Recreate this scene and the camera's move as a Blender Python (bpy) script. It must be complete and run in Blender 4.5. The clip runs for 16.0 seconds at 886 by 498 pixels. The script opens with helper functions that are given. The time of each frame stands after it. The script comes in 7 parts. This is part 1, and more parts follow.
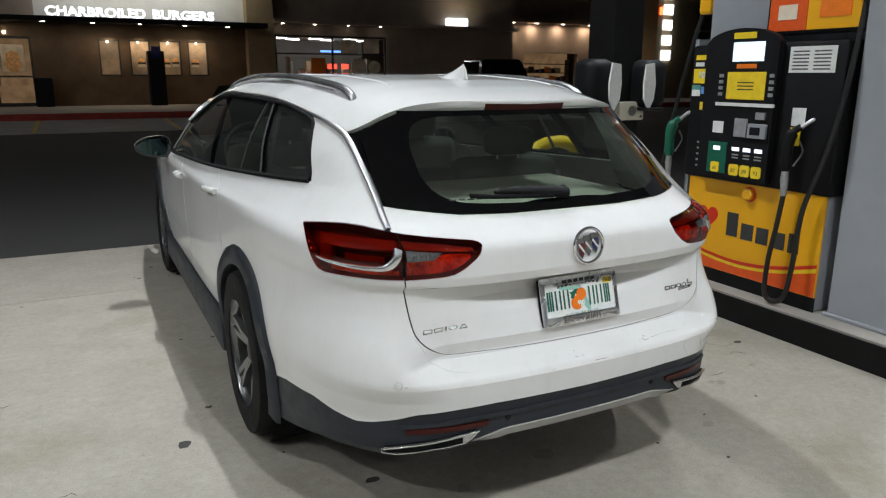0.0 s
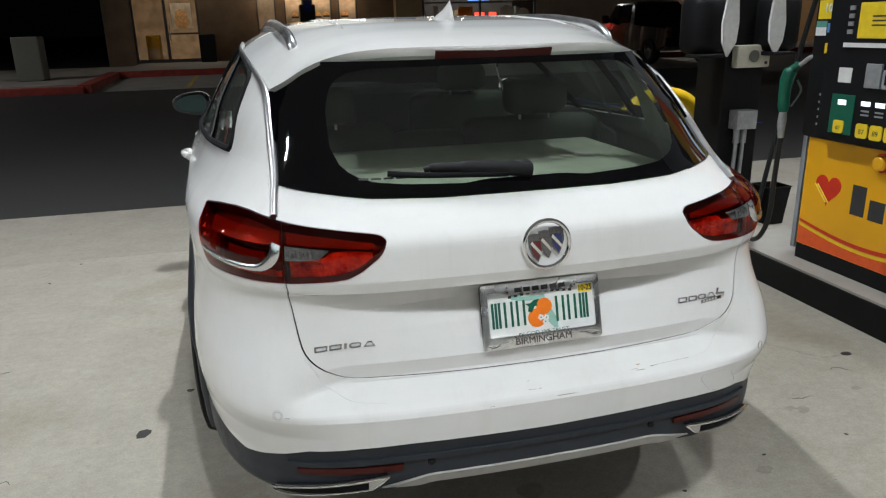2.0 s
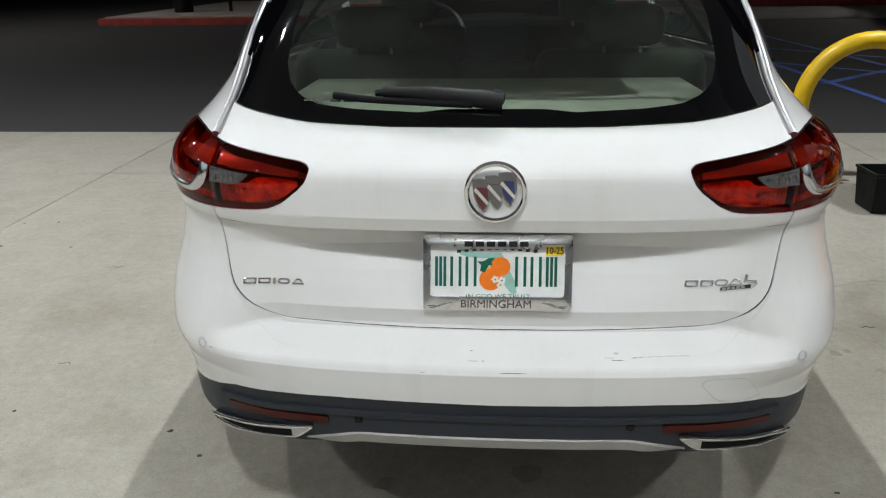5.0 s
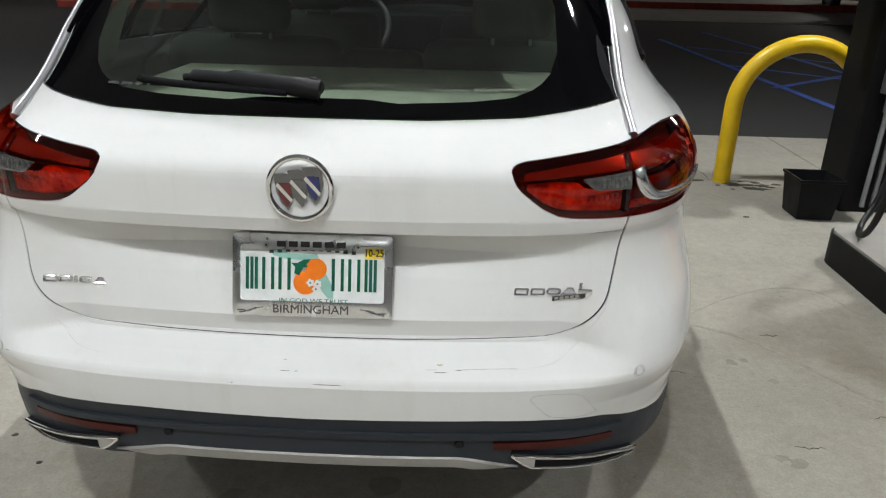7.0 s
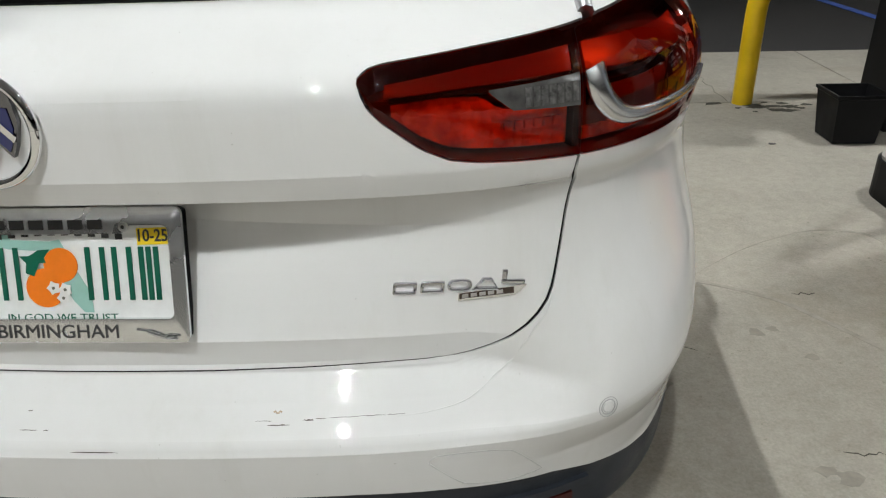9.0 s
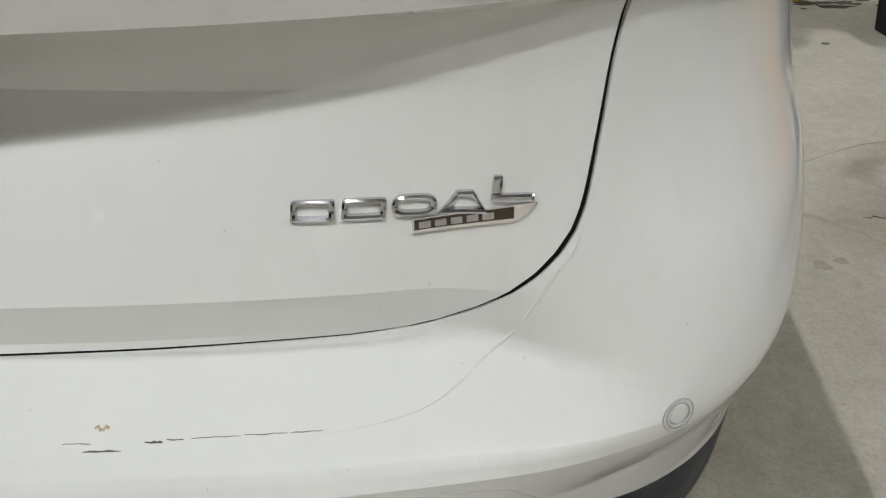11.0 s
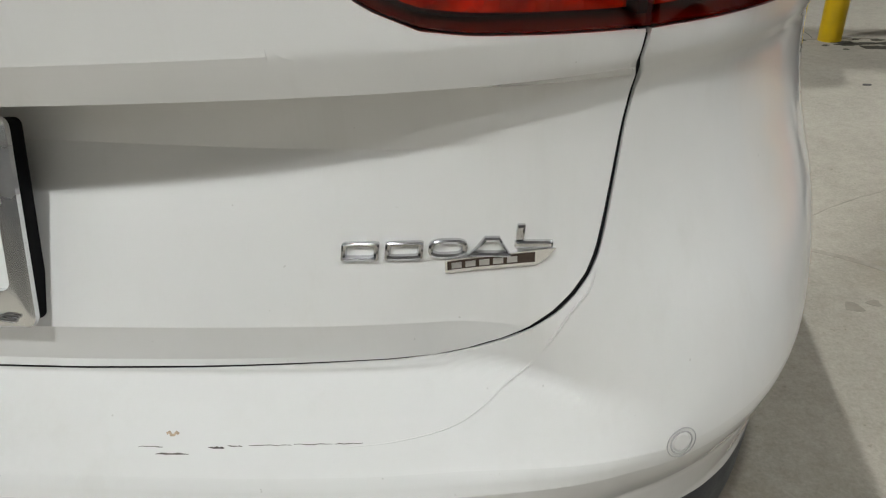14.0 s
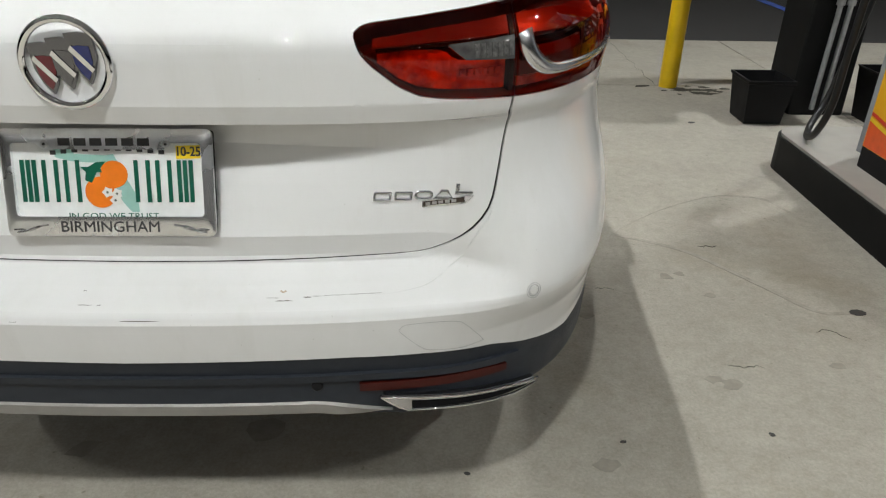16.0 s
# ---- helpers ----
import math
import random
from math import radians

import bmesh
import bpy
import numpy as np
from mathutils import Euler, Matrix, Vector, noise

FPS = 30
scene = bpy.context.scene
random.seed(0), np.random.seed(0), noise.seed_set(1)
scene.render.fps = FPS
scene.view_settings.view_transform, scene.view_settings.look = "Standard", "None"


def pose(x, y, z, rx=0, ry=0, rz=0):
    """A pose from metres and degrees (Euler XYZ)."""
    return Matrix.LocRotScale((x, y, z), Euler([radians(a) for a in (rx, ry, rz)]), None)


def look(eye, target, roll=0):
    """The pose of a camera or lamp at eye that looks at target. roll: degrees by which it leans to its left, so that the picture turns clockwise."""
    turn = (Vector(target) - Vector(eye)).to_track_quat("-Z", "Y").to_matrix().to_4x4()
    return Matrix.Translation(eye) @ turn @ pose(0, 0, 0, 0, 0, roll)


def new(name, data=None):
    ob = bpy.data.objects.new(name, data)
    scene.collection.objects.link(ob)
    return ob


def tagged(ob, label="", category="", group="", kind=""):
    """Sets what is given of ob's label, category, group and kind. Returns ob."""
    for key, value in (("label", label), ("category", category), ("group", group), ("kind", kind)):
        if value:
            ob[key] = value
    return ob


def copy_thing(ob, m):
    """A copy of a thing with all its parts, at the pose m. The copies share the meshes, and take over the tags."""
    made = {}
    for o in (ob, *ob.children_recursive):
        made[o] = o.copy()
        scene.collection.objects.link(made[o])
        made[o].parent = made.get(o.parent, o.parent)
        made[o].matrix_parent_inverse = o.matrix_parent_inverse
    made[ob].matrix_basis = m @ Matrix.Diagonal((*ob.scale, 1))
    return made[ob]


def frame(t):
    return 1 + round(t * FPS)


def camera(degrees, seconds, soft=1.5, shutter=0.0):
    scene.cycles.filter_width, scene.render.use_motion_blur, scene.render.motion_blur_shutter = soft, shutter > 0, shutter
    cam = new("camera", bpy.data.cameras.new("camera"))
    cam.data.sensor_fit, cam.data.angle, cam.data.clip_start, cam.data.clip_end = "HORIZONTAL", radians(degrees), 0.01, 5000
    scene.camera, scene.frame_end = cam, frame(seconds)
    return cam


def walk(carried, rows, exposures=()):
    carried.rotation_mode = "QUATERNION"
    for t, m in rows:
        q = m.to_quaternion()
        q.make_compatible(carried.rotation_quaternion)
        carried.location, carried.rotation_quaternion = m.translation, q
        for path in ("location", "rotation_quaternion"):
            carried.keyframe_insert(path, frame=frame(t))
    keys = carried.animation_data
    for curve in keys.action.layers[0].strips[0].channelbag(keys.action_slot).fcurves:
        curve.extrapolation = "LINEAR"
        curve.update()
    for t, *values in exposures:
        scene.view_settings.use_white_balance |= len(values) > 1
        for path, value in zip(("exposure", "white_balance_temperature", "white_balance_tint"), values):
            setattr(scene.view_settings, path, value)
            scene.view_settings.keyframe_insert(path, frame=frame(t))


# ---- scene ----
cam = camera(63.85, 16.0, soft=1.2)
PATH = [
    (0, (-1.431, -1.735, 1.469), (-0.544, -0.007, 0.995), 0.18),
    (0.5, (-1.251, -1.638, 1.449), (-0.520, 0.149, 0.925), -2.40),
    (1, (-1.026, -1.640, 1.462), (-0.463, 0.203, 0.928), 1.56),
    (1.5, (-0.815, -1.600, 1.443), (-0.389, 0.262, 0.852), -2.56),
    (2, (-0.628, -1.468, 1.437), (-0.165, 0.384, 0.838), -1.41),
    (2.5, (-0.441, -1.472, 1.431), (-0.199, 0.405, 0.786), -3.06),
    (3, (-0.272, -1.508, 1.432), (-0.112, 0.363, 0.744), -0.75),
    (3.5, (-0.167, -1.446, 1.395), (-0.084, 0.428, 0.701), 0.30),
    (6, (0.131, -1.299, 1.338), (-0.067, 0.545, 0.589), -1.86),
    (6.5, (0.233, -1.308, 1.329), (0.105, 0.546, 0.589), -0.20),
    (7, (0.303, -1.182, 1.320), (0.234, 0.673, 0.574), 1.25),
    (7.5, (0.377, -1.055, 1.282), (0.390, 0.784, 0.495), 0.36),
    (8, (0.508, -0.911, 1.224), (0.434, 0.905, 0.388), 1.73),
    (8.5, (0.543, -0.798, 1.184), (0.326, 0.970, 0.274), -0.96),
    (9, (0.505, -0.637, 1.141), (0.386, 1.147, 0.243), -1.82),
    (9.5, (0.496, -0.542, 1.080), (0.441, 1.187, 0.077), -0.4),
    (12, (0.545, -0.233, 0.912), (0.331, 1.437, -0.168), -3.81),
    (12.5, (0.541, -0.240, 0.908), (0.347, 1.455, -0.136), -2.66),
    (13, (0.535, -0.246, 0.911), (0.359, 1.465, -0.110), -2.15),
    (13.5, (0.540, -0.266, 0.941), (0.314, 1.432, -0.091), -3.07),
    (14, (0.540, -0.358, 0.990), (0.278, 1.351, -0.015), -3.15),
    (14.5, (0.499, -0.525, 1.034), (0.402, 1.214, 0.051), -1.90),
    (15, (0.483, -0.660, 1.085), (0.446, 1.069, 0.080), -0.75),
    (15.5, (0.491, -0.799, 1.127), (0.447, 0.954, 0.165), -0.64),
    (16, (0.482, -0.929, 1.173), (0.524, 0.837, 0.236), 1.10),
]
walk(cam, [(t, look(eye, target, roll)) for t, eye, target, roll in PATH], exposures=[(0.0, 0.0, 6200, 8), (3.5, 0.0, 6250, 8), (7.0, 0.05, 6350, 8), (9.0, -0.03, 6450, 8), (12.0, -0.17, 6550, 8), (13.5, -0.17, 6550, 8), (16.0, 0.03, 6500, 8)])

# ---- world, light and exposure ----
world = bpy.data.worlds.new("night_sky")
scene.world = world
world.use_nodes = True
world.node_tree.nodes["Background"].inputs["Color"].default_value = (0.35, 0.42, 0.6, 1)
world.node_tree.nodes["Background"].inputs["Strength"].default_value = 0.0012
scene.view_settings.exposure = 0.0

CANOPY_Z = 5.2
LAMP_ROWS, LAMP_LINES = (-5.0, -0.15, 4.1), (-13.0, -7.8, -2.65, 2.75)
# Entries at -9.1 and 8.9: unseen lamps added to brighten the car's sides.
LAMP_SPOTS = [(x, y) for x in LAMP_ROWS for y in LAMP_LINES] + [(-9.1, -7.8), (-9.1, -2.65), (-9.1, 2.75), (8.9, -2.65)]
FAR_SPOTS = [(x, y) for x in (-13.6, -9.1, *LAMP_ROWS, 8.9, 13.4) for y in (-18.2, -23.4, -28.6, -33.8)] + [(x, y) for x in (-13.6, 13.4) for y in LAMP_LINES] + [(x, y) for x in (17.9, 22.4, 26.9) for y in (-28.6, -23.4, -18.2, -13.0, -7.8)]
LAMP_POWER = {-9.1: 118.0, -5.0: 127.0, -0.15: 117.0, 4.1: 104.0, 8.9: 104.0}


def lamp(name, m, kind, power, color, size=0.3, size_y=None, spread=180):
    data = bpy.data.lights.new(name, kind)
    data.energy, data.color = power, color
    if kind == "AREA":
        data.shape, data.size, data.size_y = "RECTANGLE", size, size_y or size
        data.spread = radians(spread)
    else:
        data.shadow_soft_size = size
    ob = new(name, data)
    ob.matrix_world = m
    return ob


# ---- materials ----
class Nodes:
    """A short way to write a node material."""

    def __init__(self, name):
        self.mat = bpy.data.materials.new(name)
        self.mat.use_nodes = True
        self.tree = self.mat.node_tree
        self.bsdf = self.tree.nodes["Principled BSDF"]
        self.out = self.tree.nodes["Material Output"]

    def add(self, kind, **values):
        n = self.tree.nodes.new("ShaderNode" + kind)
        for k, v in values.items():
            k = k.replace("_", " ")
            for q in n.inputs:
                if q.name.lower() == k.lower():
                    q.default_value = v
                    break
        return n

    def link(self, a, b):
        self.tree.links.new(a, b)

    def coords(self):
        return self.add("TexCoord").outputs["Object"]

    def noise(self, scale, detail=4, rough=0.6, stretch=None):
        n = self.add("TexNoise", Scale=scale, Detail=detail, Roughness=rough)
        co = self.coords()
        if stretch:
            mp = self.add("Mapping", Scale=stretch)
            self.link(co, mp.inputs["Vector"])
            co = mp.outputs["Vector"]
        self.link(co, n.inputs["Vector"])
        return n.outputs["Fac"]

    def ramp(self, fac, stops):
        n = self.add("ValToRGB")
        r = n.color_ramp
        while len(r.elements) < len(stops):
            r.elements.new(0.5)
        for e, (p, c) in zip(r.elements, stops):
            e.position = p
            e.color = c if len(c) == 4 else (*c, 1)
        self.link(fac, n.inputs["Fac"])
        return n.outputs["Color"]

    def mix(self, fac, a, b, kind="MIX"):
        n = self.tree.nodes.new("ShaderNodeMix")
        n.data_type, n.blend_type = "RGBA", kind
        for sock, v in ((n.inputs[0], fac), (n.inputs[6], a), (n.inputs[7], b)):
            if isinstance(v, (int, float)):
                sock.default_value = v
            elif isinstance(v, tuple):
                sock.default_value = v if len(v) == 4 else (*v, 1)
            else:
                self.link(v, sock)
        return n.outputs[2]

    def bump(self, height, strength=0.3, distance=0.002):
        n = self.add("Bump", Strength=strength, Distance=distance)
        self.link(height, n.inputs["Height"])
        self.link(n.outputs["Normal"], self.bsdf.inputs["Normal"])

    def set(self, **values):
        for k, v in values.items():
            sock = self.bsdf.inputs[k.replace("_", " ")]
            if isinstance(v, tuple) and len(v) == 3:
                v = (*v, 1)
            if hasattr(v, "is_output"):
                self.link(v, sock)
            else:
                sock.default_value = v
        return self


def plain(name, color, rough=0.5, metal=0.0, vary=0.08, scale=30, bump=0.0, **more):
    """A paint, plastic or metal with a little variation in tone and gloss."""
    n = Nodes(name)
    f = n.noise(scale)
    dark = tuple(c * (1 - vary) for c in color)
    light = tuple(min(1, c * (1 + vary)) for c in color)
    n.set(Base_Color=n.ramp(f, [(0.3, dark), (0.7, light)]), Metallic=metal)
    n.set(Roughness=n.ramp(n.noise(scale * 0.23), [(0.3, (max(0.02, rough * 0.85),) * 3), (0.7, (min(1, rough * 1.15),) * 3)]))
    if bump:
        n.bump(n.noise(scale * 8, 3), bump, 0.001)
    n.set(**more)
    return n.mat


def glow(name, color, strength, patches=None):
    n = Nodes(name)
    n.set(Base_Color=(0.02, 0.02, 0.02), Emission_Color=color, Emission_Strength=strength)
    if patches:
        n.set(Emission_Color=n.ramp(n.noise(patches, 2), [(0.35, tuple(c * 0.6 for c in color)), (0.65, color)]))
    return n.mat


def clear(name, tint, ior=1.5, rough=0.01, veil=0.0, gloss=1.0):
    """Thin tinted glass or plastic: light passes straight through, with a clean reflection on top."""
    n = Nodes(name)
    n.tree.nodes.remove(n.bsdf)
    tr = n.add("BsdfTransparent", Color=(*tint, 1))
    gl = n.add("BsdfGlossy", Roughness=rough, Color=(gloss, gloss, gloss, 1))
    # the sheen rises towards grazing view, alike from both sides of the pane
    lw = n.add("LayerWeight", Blend=0.5)
    up, fr = n.add("Math"), n.add("Math")
    up.operation, fr.operation = "POWER", "MULTIPLY_ADD"
    f0 = ((ior - 1) / (ior + 1)) ** 2
    up.inputs[1].default_value = 5.0
    fr.inputs[1].default_value, fr.inputs[2].default_value = 1 - f0, f0
    n.link(lw.outputs["Facing"], up.inputs[0])
    n.link(up.outputs[0], fr.inputs[0])
    mx = n.add("MixShader")
    n.link(fr.outputs[0], mx.inputs[0])
    n.link(tr.outputs[0], mx.inputs[1])
    n.link(gl.outputs[0], mx.inputs[2])
    if veil:
        # thin uneven pale veil mixed in for the reflected haze on the glass
        df = n.add("BsdfDiffuse", Color=(0.62, 0.64, 0.60, 1))
        dm = n.add("MixShader")
        n.link(n.ramp(n.noise(5, 5, 0.6), [(0.35, (veil * 0.7,) * 3), (0.7, (veil * 1.3,) * 3)]), dm.inputs[0])
        n.link(mx.outputs[0], dm.inputs[1])
        n.link(df.outputs[0], dm.inputs[2])
        mx = dm
    n.link(mx.outputs[0], n.out.inputs["Surface"])
    return n.mat


def white_paint():
    n = Nodes("white_car_paint")
    dust = n.ramp(n.noise(3.0, 6, 0.7, (1, 1, 0.35)), [(0.46, (0.75, 0.75, 0.742)), (0.75, (0.70, 0.696, 0.68))])
    speck = n.ramp(n.noise(140, 2, 0.5), [(0.77, (1, 1, 1)), (0.80, (0.55, 0.53, 0.5))])
    streak = n.ramp(n.noise(16, 5, 0.7, (1, 1, 0.06)), [(0.55, (1, 1, 1)), (0.78, (0.94, 0.935, 0.92))])
    dust = n.mix(0.8, dust, streak, "MULTIPLY")
    n.set(Base_Color=n.mix(0.45, dust, n.mix(1.0, dust, speck, "MULTIPLY")), Coat_Weight=1.0, Coat_Roughness=0.02)
    n.set(Roughness=n.ramp(n.noise(6, 5), [(0.4, (0.45,) * 3), (0.7, (0.6,) * 3)]), Specular_IOR_Level=0.15)
    return n.mat


def concrete():
    n = Nodes("old_concrete")
    big = n.noise(0.45, 5, 0.6)
    mid = n.noise(4.2, 8, 0.66)
    fine = n.noise(120, 5, 0.75)
    base = n.ramp(big, [(0.32, (0.315, 0.294, 0.257)), (0.5, (0.355, 0.334, 0.294)), (0.68, (0.400, 0.379, 0.338))])
    base = n.mix(0.46, base, n.ramp(mid, [(0.34, (0.215, 0.196, 0.164)), (0.62, (0.440, 0.414, 0.366))]))
    base = n.mix(0.30, base, n.ramp(fine, [(0.32, (0.17, 0.157, 0.134)), (0.68, (0.58, 0.555, 0.50))]))
    base = n.mix(0.18, base, n.ramp(n.noise(26, 6, 0.7), [(0.36, (0.19, 0.172, 0.142)), (0.64, (0.50, 0.472, 0.415))]))
    # worn, scattered dark pits and grains
    grit = n.ramp(n.noise(60, 3, 0.55), [(0.64, (1, 1, 1)), (0.71, (0.46, 0.43, 0.38))])
    patchy = n.ramp(n.noise(3.1, 5, 0.6), [(0.46, (0, 0, 0)), (0.60, (1, 1, 1))])
    base = n.mix(n.mix(1.0, patchy, (0.75, 0.75, 0.75), "MULTIPLY"), base, n.mix(1.0, base, grit, "MULTIPLY"))
    # soft old stains
    stain = n.ramp(n.noise(1.3, 5, 0.62), [(0.54, (1, 1, 1)), (0.72, (0.78, 0.745, 0.69))])
    base = n.mix(0.9, base, stain, "MULTIPLY")
    info = n.add("ObjectInfo")
    tone = n.ramp(info.outputs["Random"], [(0.0, (0.82, 0.805, 0.775)), (1.0, (0.87, 0.855, 0.825))])
    n.set(Base_Color=n.mix(1.0, base, tone, "MULTIPLY"), Roughness=n.ramp(mid, [(0.3, (0.70,) * 3), (0.7, (0.88,) * 3)]))
    n.bump(fine, 0.22, 0.0015)
    return n.mat


def asphalt():
    n = Nodes("asphalt")
    fine = n.noise(240, 3, 0.8)
    base = n.ramp(fine, [(0.35, (0.013, 0.0126, 0.0126)), (0.7, (0.047, 0.0442, 0.0428))])
    base = n.mix(0.5, base, n.ramp(n.noise(0.35, 5, 0.6), [(0.3, (0.016, 0.0156, 0.0156)), (0.7, (0.036, 0.0338, 0.032))]))
    n.set(Base_Color=base, Roughness=0.85)
    n.bump(fine, 0.5, 0.004)
    return n.mat


def red_reflector():
    n = Nodes("red_reflector")
    v = n.add("TexVoronoi", Scale=90.0)
    n.link(n.coords(), v.inputs["Vector"])
    n.set(Base_Color=n.ramp(n.noise(22, 3), [(0.34, (0.34, 0.075, 0.028)), (0.60, (0.95, 0.34, 0.11))]), Roughness=0.12, Metallic=0.30)
    n.bump(v.outputs["Distance"], 0.8, 0.004)
    return n.mat


